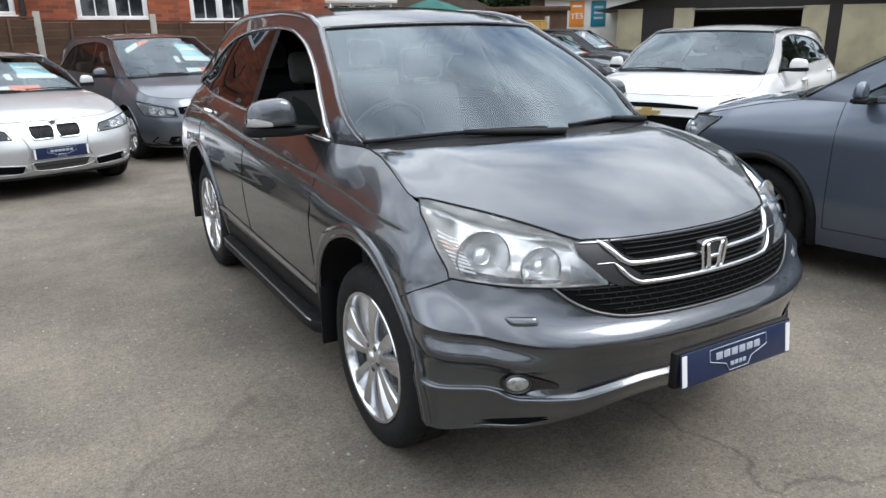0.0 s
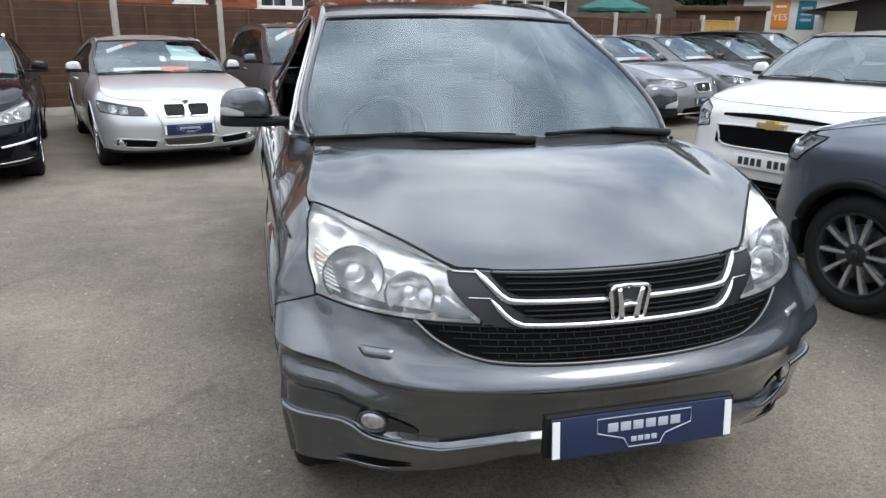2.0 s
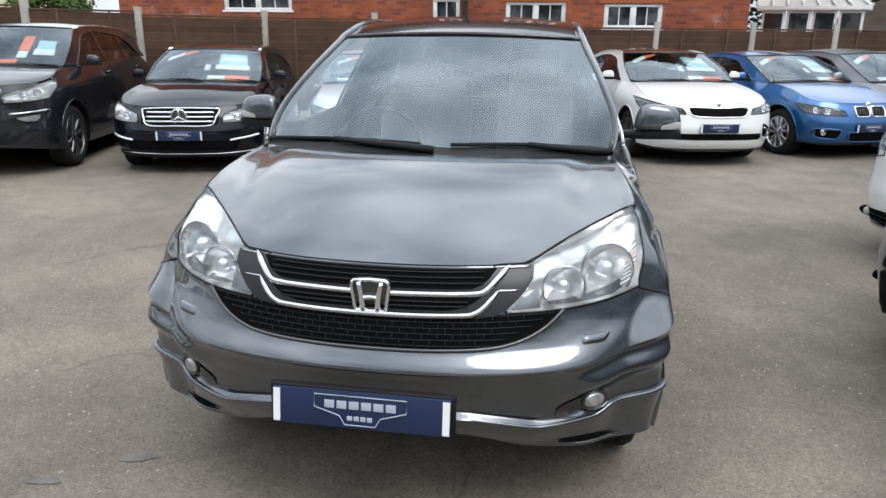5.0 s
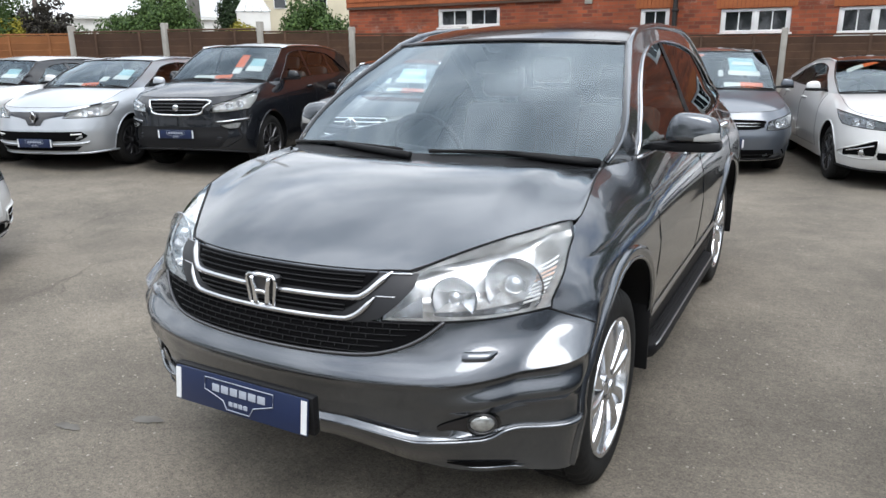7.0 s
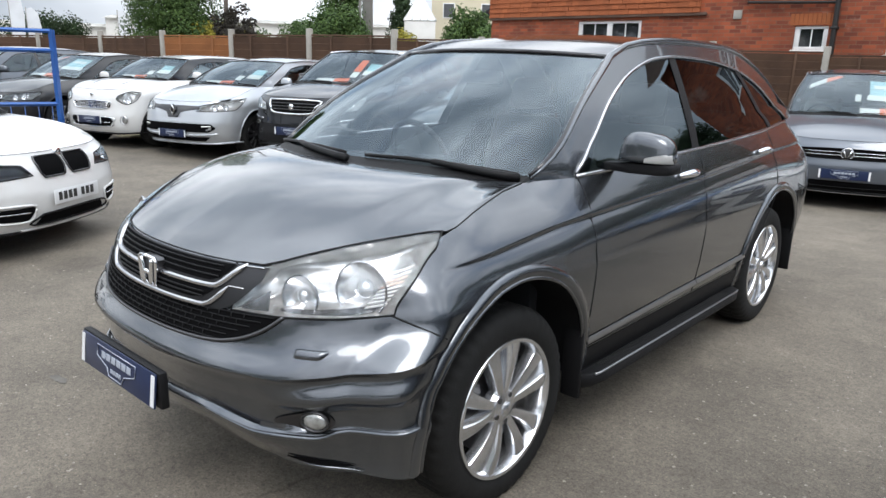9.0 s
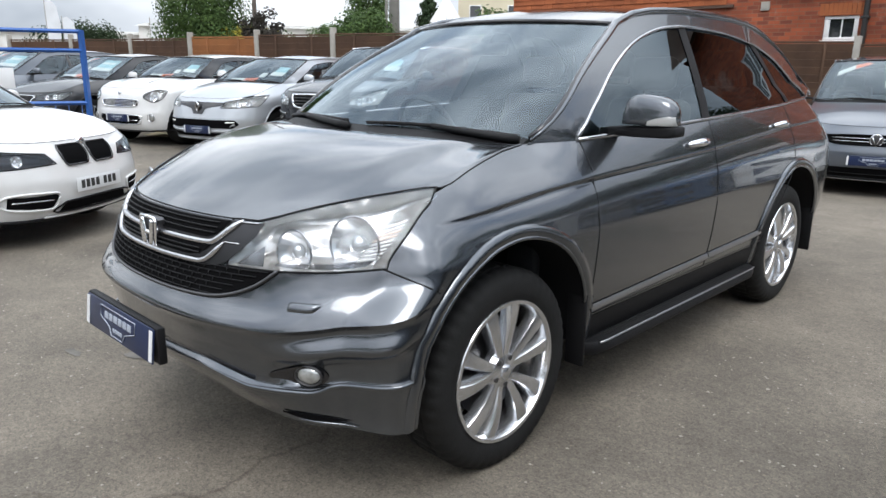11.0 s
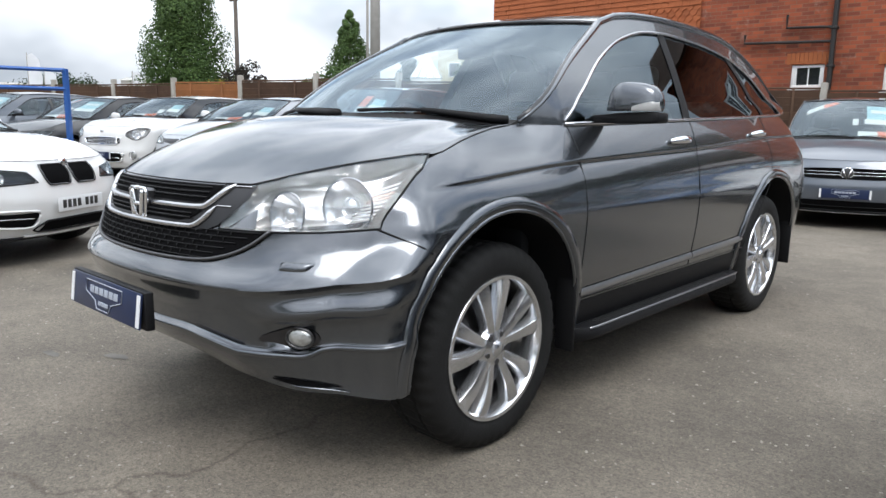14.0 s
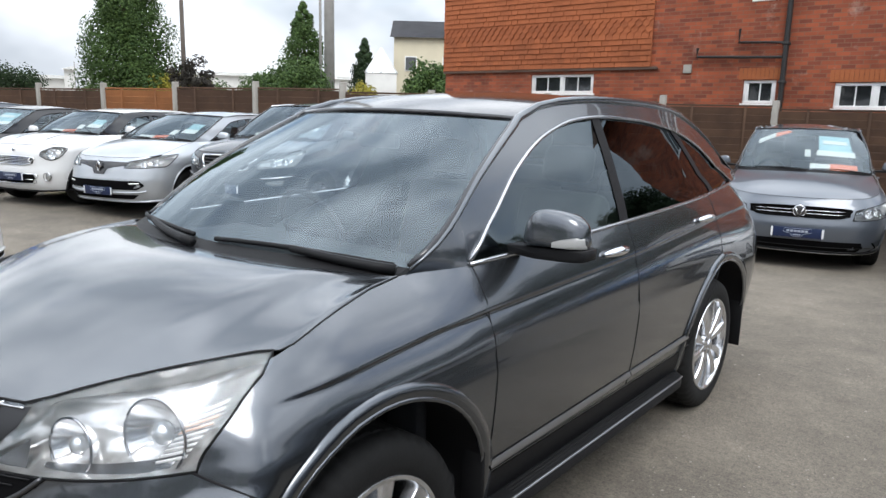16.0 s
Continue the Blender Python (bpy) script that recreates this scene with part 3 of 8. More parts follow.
def build_car(name, label, c, m, group=""):
    """A whole car from its spec c: body, bonnet, roof, glass, doors, lamps, grille, mirrors, wheels, cabin."""
    root = thing(name, label, "car", m, group)
    sh = Shell(c)
    mat = c["paint"]
    fine = c.get("fine", 1)
    wb, hw = c["wb"], c["hw"]
    us = list(np.linspace(0, 0.4, (22 if fine == 1 else 84) + 1)) + list(np.linspace(0.4, 0.8, 44 * fine + 1))[1:] + list(np.linspace(0.8, 1.0, 10 * fine + 1))[1:]
    us = [float(u) for u in us]
    rows = c.get("levels") or [float(k) for k in np.linspace(0, 1, 21)]
    ra = c["arch"]
    arches = [(0.0, c["r"] + c.get("arch_up", 0.01), ra), (wb, c["r"] + c.get("arch_up", 0.01), ra)]
    # headlamp edges, in (u, z)
    la, lb, lc = c["lamp_tip"], c["lamp_low"], c["lamp_top"]
    u_tip, u_low, u_top = sh.ux(la[0], la[1]), sh.uy(lb[0], lb[1]), sh.uy(lc[0], min(lc[1], 0.99 * sh.T(lc[0])))
    knee = c["lamp_knee"]
    n_l = 15
    low, high = [], []
    for i in range(n_l):
        p = i / (n_l - 1)
        low.append((u_tip + (u_low - u_tip) * p, la[1] + (lb[1] - la[1]) * p - c.get("lamp_sag", 0.006) * math.sin(p * math.pi)))
        if p < 0.22:
            q = p / 0.22
            uk = sh.ux(knee[0], knee[1])
            high.append((u_tip + (uk - u_tip) * q, la[1] + (knee[1] - la[1]) * q))
        else:
            q = (p - 0.22) / 0.78
            uk = sh.ux(knee[0], knee[1])
            uu = uk + (u_top - uk) * q
            t = sh.col(uu)[0]
            zt = knee[1] + (lc[1] - knee[1]) * q + c.get("lamp_bow", 0.012) * math.sin(q * math.pi)
            high.append((uu, min(zt, t - 0.004) if c.get("lamp_to_lip", True) is False else min(t - 0.004, max(zt, t - 0.02 if c.get("lamp_to_lip", True) else zt))))
    up_ = 0.02 if "lamp_lap" in c else 0.0
    hollow = c.get("lamp_hollow", 0.0)
    rear_edge = [(low[-1][0] + (high[-1][0] - low[-1][0]) * k / 10 - hollow * 0.4 * k * (1 - k / 10), low[-1][1] + (high[-1][1] - low[-1][1]) * k / 10) for k in range(1, 10)]
    lp = [(a[0], a[1]) for a in low] + (rear_edge if hollow else []) + [(a[0], a[1] + up_) for a in reversed(high)]

    def in_lamp(x, y, z, u):
        ins, j = False, len(lp) - 1
        for i in range(len(lp)):
            if (lp[i][1] > z) != (lp[j][1] > z) and u < (lp[j][0] - lp[i][0]) * (z - lp[i][1]) / (lp[j][1] - lp[i][1]) + lp[i][0]:
                ins = not ins
            j = i
        return ins
    holes = [in_lamp] + c.get("holes", [])
    # doors are cut from the side
    d0, d1, d2 = c["doors"]
    dz = c["door_low"]
    v, f = shell_mesh(sh, us, rows, holes, arches, lp)
    sides = {"body": [], "door": [], "rear_door": []}
    for q in f:
        cx, cy, cz = (sum(v[i][k] for i in q) / len(q) for k in range(3))
        which = "body"
        if cx > 0.6 * hw and cz > dz:
            if d0 < cy < d1:
                which = "door"
            elif d1 <= cy < d2 - 0.32 * max(0.0, (1 - (cz - dz) / (0.42))):
                which = "rear_door"
        sides[which].append(q)

    def sub(faces):
        used = sorted({i for q in faces for i in q})
        num = {i: k for k, i in enumerate(used)}
        return [v[i] for i in used], [tuple(num[i] for i in q) for q in faces]
    link("body", *joined(sub(sides["body"]), mirrored(*sub(sides["body"]))), mat, root, sharp=50)
    doors = []
    for key in ("door", "rear_door"):
        if sides[key]:
            doors.append(both(key, *sub(sides[key]), mat, root))
    # seams
    def side_line(pts, off=0.0004):
        return [sh.P(sh.uy(y, z), z, off) for y, z in pts]
    seams = []
    for y, lean in ((d0, 0.0), (d1, 0.0)):
        seams.append(tube(side_line([(y + lean * (z - dz), z) for z in np.linspace(dz, sh.T(y) - 0.002, 14)]), 0.0022, 5))
    seams.append(tube(side_line([(d2 - 0.32 * max(0.0, 1 - (z - dz) / 0.42), z) for z in np.linspace(dz, sh.T(d2) - 0.002, 16)]), 0.0022, 5))
    seams.append(tube(side_line([(y, dz) for y in np.linspace(d0, d2 - 0.32, 20)]), 0.0022, 5))
    for one in seams:
        both("door_seam", *one, M_PLASTIC, root)
    # arch liners and lips
    liners, lips, flares = [], [], []
    for ay, az, ar in arches:
        arc = [(ay + (ar + 0.004) * math.cos(a), az + (ar + 0.004) * math.sin(a)) for a in np.linspace(0, math.pi, 30)]
        arc = [(arc[0][0], z) for z in np.linspace(sh.zb(arc[0][0]) + 0.004, az - 0.01, 4)] + arc + [(arc[-1][0], z) for z in np.linspace(az - 0.01, sh.zb(arc[-1][0]) + 0.004, 4)]
        edge = [sh.P(sh.uy(y, z), z, 0.001) for y, z in arc]
        liners.append(grid([[(p[0] - 0.004, p[1], p[2]) for p in edge], [(p[0] * 0.0 + hw - 0.30, p[1], p[2]) for p in edge], [(hw - 0.34, ay, az)] * len(edge)]))
        lips.append(tube(edge, c.get("arch_lip", 0.009), 8))
        if "arch_flare" in c:
            fl = []
            for d, off in ((0.0, 0.003), (0.40, 0.010), (0.88, 0.012), (1.0, -0.002)):
                d *= c["arch_flare"]
                wide = [(ay + (y - ay) * (ar + d) / ar, az + (z - az) * (ar + d) / ar) if z >= az else (y + math.copysign(d, y - ay), z) for y, z in arc]
                fl.append([sh.P(sh.uy(y, z), z, off) for y, z in wide])
            flares.append(grid(fl))
    for one in liners:
        both("arch_liner", *one, M_PLASTIC, root)
    for one in flares:
        both("arch_flare", *one, mat, root)
    for one in lips:
        both("arch_lip", *one, c.get("lip_paint", mat), root)
    link("underbody", *joined(grid([[(x, y, c["zb_mid"] + 0.02) for x in (-hw * 0.78, hw * 0.78)] for y in (c["F"][0][1] + 0.25, wb + 0.75)])), M_PLASTIC, root, smooth=False)
    # bonnet
    u_c = sh.uy(c["cowl_side"], sh.T(c["cowl_side"]))
    ts = np.linspace(0, 1, 14 * fine + 1)
    cowl = lambda x: c["cowl_mid"] + (c["cowl_side"] - c["cowl_mid"]) * min(1.0, abs(x) / sh.Wt(c["cowl_side"])) ** 2
    def hood_at(t, r):
        """A point of the bonnet: t runs along its rim from the middle to the cowl's corner, r from the rim to the cowl."""
        u = float(u_c * t)
        b = Vector(sh.P(u, sh.col(u)[0]))
        xc = sh.Wt(c["cowl_side"]) * float(t) ** 1.15
        zc = sh.T(c["cowl_side"]) + c.get("crown", 0.02) * (1 - float(t) ** 2)
        e = Vector((xc, cowl(xc), zc))
        p = b.lerp(e, r)
        s = 1 - (1 - r) ** c.get("bonnet_bow", 1.7)
        p.z = b.z + (e.z - b.z) * s + 0.006 * math.sin(min(1, r * 9) * math.pi / 2) - 0.006 * r
        if "ridge" in c:
            q = (c["ridge"][0] + (c["ridge"][1] - c["ridge"][0]) * r - float(t)) / 0.17
            q = max(0.0, min(1.0, 0.5 + q))
            p.z += c["ridge"][2] * (q * q * (3 - 2 * q) - 0.5) * math.sin(min(1, r * 1.8) * math.pi / 2) ** 2 * math.sin(min(1, (1 - r) * 5) * math.pi / 2)
        return tuple(p)

    def rim_from(t):
        """Where the bonnet begins: behind the lamp where the lamp laps over the rim."""
        if "lamp_lap" not in c:
            return 0.0
        (kx, ky), (lx, ly) = c["lamp_lap"]
        side_of = lambda r: (lx - kx) * (hood_at(t, r)[1] - ky) - (ly - ky) * (hood_at(t, r)[0] - kx)
        if side_of(0.0) >= 0:
            return 0.0
        lo, hi = 0.0, 0.6
        for _ in range(18):
            mid = (lo + hi) / 2
            lo, hi = (mid, hi) if side_of(mid) < 0 else (lo, mid)
        return lo
    half = []
    for t in ts:
        r0 = rim_from(float(t))
        half.append([hood_at(float(t), r0 + (1 - r0) * float(r)) for r in np.linspace(0, 1, 12 * fine + 1)])
    hv, hf = grid(half)
    link("bonnet", *joined((hv, hf), mirrored(hv, hf)), mat, root)
    rim_line = [(p[0][0] * 1.0005, p[0][1], p[0][2] + 0.0005) for p in half]
    link("bonnet_seam", *tube([(-p[0], p[1], p[2]) for p in rim_line[:0:-1]] + rim_line, 0.0026, 5), M_PLASTIC, root)
    # upper cabin
    zA, zr, tum, tap = curve(*c["zA"]), curve(*c["zr"]), curve(*c["tum"]), curve(*c["tap"])
    yA, yR, yE = c["zA"][0][0], c["zA"][-1][0], c["zr"][-1][0]
    win = c["win"]
    wt, wl_ = curve(*win["top"]), curve(*win["low"])
    w0, w3 = win["low"][0][0], win["low"][-1][0]

    def X(y, z):
        base = sh.T(y)
        k = tum(z)
        top = k * tap(y)
        s = min(1.0, max(0.0, (z - base) / 0.10))
        return sh.Wt(y) + (top - sh.Wt(y)) * s if y > 0 else top

    def roofline(y):
        return zA(y) if y < yR else zr(y)
    # the strip below and above the side windows
    def strip(y_list, lo, hi, n=6):
        return grid([[(X(y, lo(y) + (hi(y) - lo(y)) * k / n), y, lo(y) + (hi(y) - lo(y)) * k / n) for y in y_list] for k in range(n + 1)])
    ya = [float(y) for y in np.linspace(yA, w0, 8)]
    yw = [float(y) for y in np.linspace(w0, w3, 22 * fine + 1)]
    yb = [float(y) for y in np.linspace(w3, yE, 10)]
    pillar = joined(strip(ya, sh.T, roofline), strip(yw, wt, roofline), strip(yb, sh.T, roofline), strip(yw, sh.T, wl_, 2))
    both("side_frame", *pillar, c.get("pillar_paint", mat), root)
    # side panes between the pillars
    cuts = [q if isinstance(q, tuple) else (q, 0.0) for q in win["cuts"]]
    z_mid = (c["zA"][0][1] + c["zA"][-1][1]) / 2
    ends = [(w0, 0.0)] + cuts + [(w3, 0.0)]

    def pane(lo_end, hi_end, gap0, gap1, inset, n=10, m_=6):
        out = []
        for k in range(m_ + 1):
            line = []
            for i in range(n + 1):
                zz = z_mid
                for _ in range(5):
                    a = lo_end[0] + lo_end[1] * (zz - z_mid) + gap0
                    b = hi_end[0] + hi_end[1] * (zz - z_mid) - gap1
                    y = min(w3, max(w0, a + (b - a) * i / n))
                    zz = wl_(y) + (wt(y) - wl_(y)) * k / m_
                line.append((X(y, zz) - inset, y, zz))
            out.append(line)
        return grid(out)
    for i in range(len(ends) - 1):
        pv, pf = pane(ends[i], ends[i + 1], 0.035 if i else 0.0, 0.035 if i < len(cuts) else 0.0, 0.006)
        panes = both("side_window", pv, pf, c.get("front_glass", M_GLASS) if i == 0 and not c.get("all_privacy") else c.get("rear_glass", M_PRIVACY), root)
        for o in panes:
            o.visible_shadow = False
        if i == 0 and c.get("window_down"):
            panes[1].location = (0.03, 0.0, -0.36)
    for q in cuts:
        pv, pf = pane(q, q, -0.037, -0.037, 0.002, 2)
        both("window_post", pv, pf, c.get("post_paint", M_GLOSSBLACK), root)
    loop = [(X(y, wl_(y)) + 0.003, y, wl_(y)) for y in yw]
    over = [(X(y, wt(y)) + 0.003, y, wt(y)) for y in yw]
    both("window_trim", *tube(loop + over[::-1], c.get("trim_r", 0.007), 6), c.get("trim", M_CHROME), root)
    # windscreen
    wy = [float(y) for y in np.linspace(yA + 0.03, yR, 12)]
    dome = lambda q: c["cowl_mid"] + 0.05 + (c["screen_top"] - c["cowl_mid"] - 0.05) * q
    def screen(inset=0.0, lift=0.0, rng_=(0.0, 1.0)):
        out = []
        for q in np.linspace(rng_[0], rng_[1], 12):
            q = float(q)
            y = yA + 0.03 + (yR - yA - 0.03) * q
            z = zA(y)
            xe = X(y, z) - 0.004 - inset
            out.append([(xe * a, dome(q) + (y - dome(q)) * abs(a) ** 2.3, z + lift + c.get("screen_crown", 0.02) * (1 - a * a)) for a in [float(s) for s in np.linspace(-1, 1, 25)]])
        return out
    ws = link("windscreen", *grid(screen()), c.get("screen_glass", M_GLASS), root)
    ws.visible_shadow = False
    sc = screen(c.get("seal_in", 0.0), 0.002)
    link("screen_seal", *tube([p[0] for p in sc] + sc[-1][1:-1] + [p[-1] for p in sc[::-1]], c.get("screen_seal", 0.011), 6), M_GLOSSBLACK, root)
    sill = [[(p[0], p[1], p[2] + 0.001) for p in sc[0]], [(p[0] * 0.995, cowl(p[0]) - 0.02, sh.T(c["cowl_side"]) - 0.012 + c.get("crown", 0.02) * (1 - (p[0] / sc[0][-1][0]) ** 2)) for p in sc[0]]]
    link("scuttle", *grid(sill), M_PLASTIC, root)
    # roof
    yy = [float(y) for y in np.linspace(yR, yE, 16)]
    rv = []
    for y in yy:
        z, xe = zr(y), X(y, zr(y))
        q = (y - yR) / (yE - yR)
        fwd = (yR - c["screen_top"]) * max(0.0, 1 - q * 2.2) ** 1.5 - c.get("tail_bow", 0.12) * q ** 3
        rv.append([(xe * a, y - fwd * (1 - abs(a) ** 2.3), z + c["roof_crown"] * (1 - abs(a) ** 2.4) * (0.4 + 0.6 * min(1, q * 4)) + (0.6 * c.get("screen_crown", 0.02)) * (1 - a * a) * (1 - min(1, q * 4)) * 0.5) for a in [float(s) for s in np.linspace(-1, 1, 25)]])
    link("roof", *grid(rv), c.get("roof_paint", mat), root)
    edge = [(p[-1][0], p[-1][1], p[-1][2] + 0.004) for p in rv]
    if c.get("rail_from_foot"):
        edge = [(X(y, zA(y)), y, zA(y)) for y in [float(q) for q in np.linspace(yA + 0.02, yR - 0.04, 14)]] + edge
        both("roof_rail", *tube(edge, lambda q: c["rail_r"] * min(1.0, 0.35 + 1.4 * q, 0.2 + 4 * (1 - q)), 10), c.get("rail_paint", mat), root)
    else:
        both("roof_rail", *tube(edge, c.get("rail_r", 0.012), 8), c.get("rail_paint", mat), root)
    # tail above the belt
    tail = [rv[-1], [(X(yE, sh.T(yE)) * a * 1.0, (c["B"][-1][1] - 0.03) - 0.10 * abs(a) ** 3, sh.T(c["B"][-1][1])) for a in [float(s) for s in np.linspace(-1, 1, 25)]]]
    mid = [tuple(Vector(a).lerp(Vector(b), 0.5)) for a, b in zip(*tail)]
    link("tailgate", *grid([tail[0], mid, tail[1]]), mat, root)
    deck = [[(sh.P(float(u), sh.col(float(u))[0])) for u in np.linspace(0.72, 1.0, 12)]]
    deck.append([(0.0, p[1], p[2] + 0.004) for p in deck[0]])
    both("tail_deck", *grid(deck), mat, root)
    # headlamps
    cover = lamp_patch(sh, low, high, 0.004, hollow=hollow)
    lap = []
    if "lamp_lap" in c:
        lap = [(a[0] / u_c, rim_from(a[0] / u_c)) for a in high]
        lapped = grid([[tuple(Vector(hood_at(t, r0 * k / 5)) + Vector((0, 0, 0.003))) if k else sh.P(h[0], h[1], 0.004) for (t, r0), h in zip(lap, high)] for k in range(6)])
        cover = joined(cover, lapped)
    for side in (1, -1):
        cv = cover if side > 0 else mirrored(*cover)
        lens = link("headlamp", *cv, M_CLEAR, root)
        lens.visible_shadow = False
        back = lamp_patch(sh, low, high, -0.002, hollow=hollow)
        cm = Vector((0, 0, 0))
        bv = []
        for i, p in enumerate(back[0]):
            bv.append(p)
        deep = []
        ncol = len(low)
        for k in range(9):
            for j in range(ncol):
                p = Vector(back[0][k * ncol + j])
                e = (min(1.0, 4 * k / 8 * (1 - k / 8) * 1.6) if not lap or k < 4 else 1.0) * min(1.0, 4 * j / (ncol - 1) * (1 - j / (ncol - 1)) * 1.8)
                deep.append((p.x * (1 - 0.10 * e), p.y + c.get("lamp_depth", 0.10) * e, p.z - 0.004 * e))
        if lap:
            top_row = deep[8 * ncol:]
            under = [tuple(Vector(hood_at(t, r0)) - Vector((0, 0, 0.004))) for t, r0 in lap]
            rows_ = [[tuple(Vector(a).lerp(Vector(b), k / 5) - Vector((0, 0, 0.010 * math.sin(k / 5 * math.pi)))) for a, b in zip(top_row, under)] for k in range(1, 6)]
            hv2 = grid([deep[k * ncol:(k + 1) * ncol] for k in range(9)] + rows_)
        else:
            hv2 = (deep, back[1])
        link("lamp_housing", *(hv2 if side > 0 else mirrored(*hv2)), c.get("lamp_house", M_LAMPHOUSE), lens)
        for pos, rr, kind in c["bulbs"]:
            k = min(len(low) - 1, int(pos[0] * (len(low) - 1)))
            a, b = low[k], high[k]
            cc = Vector(sh.P(a[0] + (b[0] - a[0]) * pos[1], a[1] + (b[1] - a[1]) * pos[1], c.get("bulb_in", -0.022)))
            way = (Vector((0.10, -1, 0.05)) + c.get("bulb_turn", 0.6) * sh.normal(a[0], a[1])).normalized()
            bowl = hollow_bowl(cc, way, rr, rr * 0.85)
            rg = ring(cc + way * 0.004, way, rr, 0.0035)
            ball = ellipsoid(cc.x - way.x * rr * 0.25, cc.y - way.y * rr * 0.25, cc.z, rr * 0.36, rr * 0.30, rr * 0.36)
            for nm, msh, mt in (("reflector", bowl, M_REFLECT), ("bezel", rg, M_BAR), ("bulb", ball, M_BULB)):
                link(nm, *(msh if side > 0 else mirrored(*msh)), mt, lens)
        if c.get("lamp_ribs"):
            # a dark bezel towards the grille and a ribbed signal lens at the wing
            flip = (lambda q: q) if side > 0 else (lambda q: mirrored(*q))
            n = len(low)
            bez = [[sh.P(low[j][0] + (high[j][0] - low[j][0]) * k / 6, low[j][1] + (high[j][1] - low[j][1]) * k / 6, -0.022) for j in range(0, 4)] for k in range(5)]
            link("lamp_bezel", *flip(grid(bez)), M_LAMPGREY, lens)
            floor_ = [[sh.P(low[j][0] + (high[j][0] - low[j][0]) * k * 0.05, low[j][1] + (high[j][1] - low[j][1]) * k * 0.05, -0.008 - 0.010 * k) for j in range(2, n - 1)] for k in range(5)]
            link("lamp_bezel", *flip(grid(floor_)), M_LAMPGREY, lens)
            for i in range(9):
                k0, k1 = 0.16 + 0.072 * i, 0.16 + 0.072 * i + 0.040
                rib = []
                for kk in (k0, (k0 + k1) / 2, k1):
                    rib.append([sh.P(low[j][0] + (high[j][0] - low[j][0]) * kk - hollow * 4 * kk * (1 - kk) * (j / (n - 1)) ** 3, low[j][1] + (high[j][1] - low[j][1]) * kk, -0.010 + (0.004 if kk not in (k0, k1) else 0)) for j in (n - 4, n - 3, n - 2)])
                link("signal_rib", *flip(grid(rib)), M_RIB_AMBER if i in (5, 6) else M_RIB, lens)
        rimv = [sh.P(a[0], a[1], 0.001) for a in low] + [sh.P(a[0], a[1], 0.001) for a in rear_edge] + ([tuple(Vector(hood_at(t, r0)) + Vector((0, 0, 0.002))) for t, r0 in reversed(lap)] if lap else [sh.P(a[0], a[1], 0.001) for a in reversed(high)])
        rimv.append(rimv[0])
        tb = tube(rimv, c.get("seal_r", 0.005), 6)
        link("lamp_seal", *(tb if side > 0 else mirrored(*tb)), M_PLASTIC, lens)
    # mirrors
    my, mz = c["mirror"]
    mx = X(my, mz) + c.get("mirror_in", 0.02)
    def rounded(cx, cy, cz, rx, ry, rz, e=0.55, n=28, m_=18):
        def pw(v):
            return math.copysign(abs(v) ** e, v)
        return grid([[(cx + rx * pw(math.sin(i / m_ * math.pi)) * pw(math.cos(k / n * math.tau)), cy + ry * pw(math.cos(i / m_ * math.pi)), cz + rz * pw(math.sin(i / m_ * math.pi)) * pw(math.sin(k / n * math.tau))) for k in range(n)] for i in range(m_ + 1)], close=True)
    ms = c.get("mirror_k", 0.85)
    raw = rounded(0, 0, 0, 1, 1, 1, 0.62, 36, 20)

    def cap_point(x, y, z, grow=1.0):
        """The cap leans in towards its crown on the door's side, has a flat underside and a flat back."""
        x, y, z = x * grow, y * grow, max(z, -0.62) * grow
        lean = (0.010 - 0.024 * x) * (z + 1) / 2
        return (mx + ms * (0.150 + 0.108 * x + lean), my + ms * (0.062 * y * (0.5 if y > 0 else 1.0 - 0.15 * (z + 1)) + 0.015 * x),
                mz + ms * (0.076 + 0.068 * (z if z > 0 else 0.82 * z) - 0.010 * x * (z > 0)))
    cap = ([cap_point(*q) for q in raw[0]], raw[1])
    foot = rounded(0, 0, 0, 1, 1, 1, 0.28, 28, 14)
    foot = ([(mx + ms * (0.105 + 0.150 * x), my + ms * (0.050 * y * (1.0 if x > -0.4 else 0.75) + 0.02 * max(0, x)), mz + ms * (0.016 + 0.021 * z * (0.6 + 0.4 * min(1, (x + 1) / 1.2)) + 0.004 * x)) for x, y, z in foot[0]], foot[1])
    for side in (1, -1):
        mo = link("door_mirror", *(cap if side > 0 else mirrored(*cap)), c.get("mirror_paint", mat), root)
        link("mirror_base", *(foot if side > 0 else mirrored(*foot)), M_PLASTIC, mo)
        if c.get("signal"):
            pw = lambda v: math.copysign(abs(v) ** 0.62, v)
            rows_ = []
            for i in range(9):
                line = []
                for k in range(11):
                    fx = 0.10 + 0.86 * k / 10
                    z = -0.66 + (0.30 + 0.40 * (k / 10) ** 0.7) * i / 8
                    rest = max(0.02, 1 - abs(fx) ** 3.2 - abs(z) ** 3.2)
                    line.append(cap_point(fx, -rest ** (1 / 3.2), z, 1.015))
                rows_.append(line)
            sg = grid(rows_)
            link("turn_signal", *(sg if side > 0 else mirrored(*sg)), M_LENSCLEAR, mo)
    # door handles
    for y in c["handles"]:
        z = c["handle_z"] + 0.03 * (y > d1)
        p = [sh.P(sh.uy(yy2, z), z, 0.006 + 0.024 * math.sin(k / 8 * math.pi)) for k, yy2 in enumerate(np.linspace(y - 0.10, y + 0.10, 9))]
        both("door_handle", *tube(p, lambda q: 0.011 + 0.009 * math.sin(q * math.pi), 8), c.get("handle_paint", mat), root)
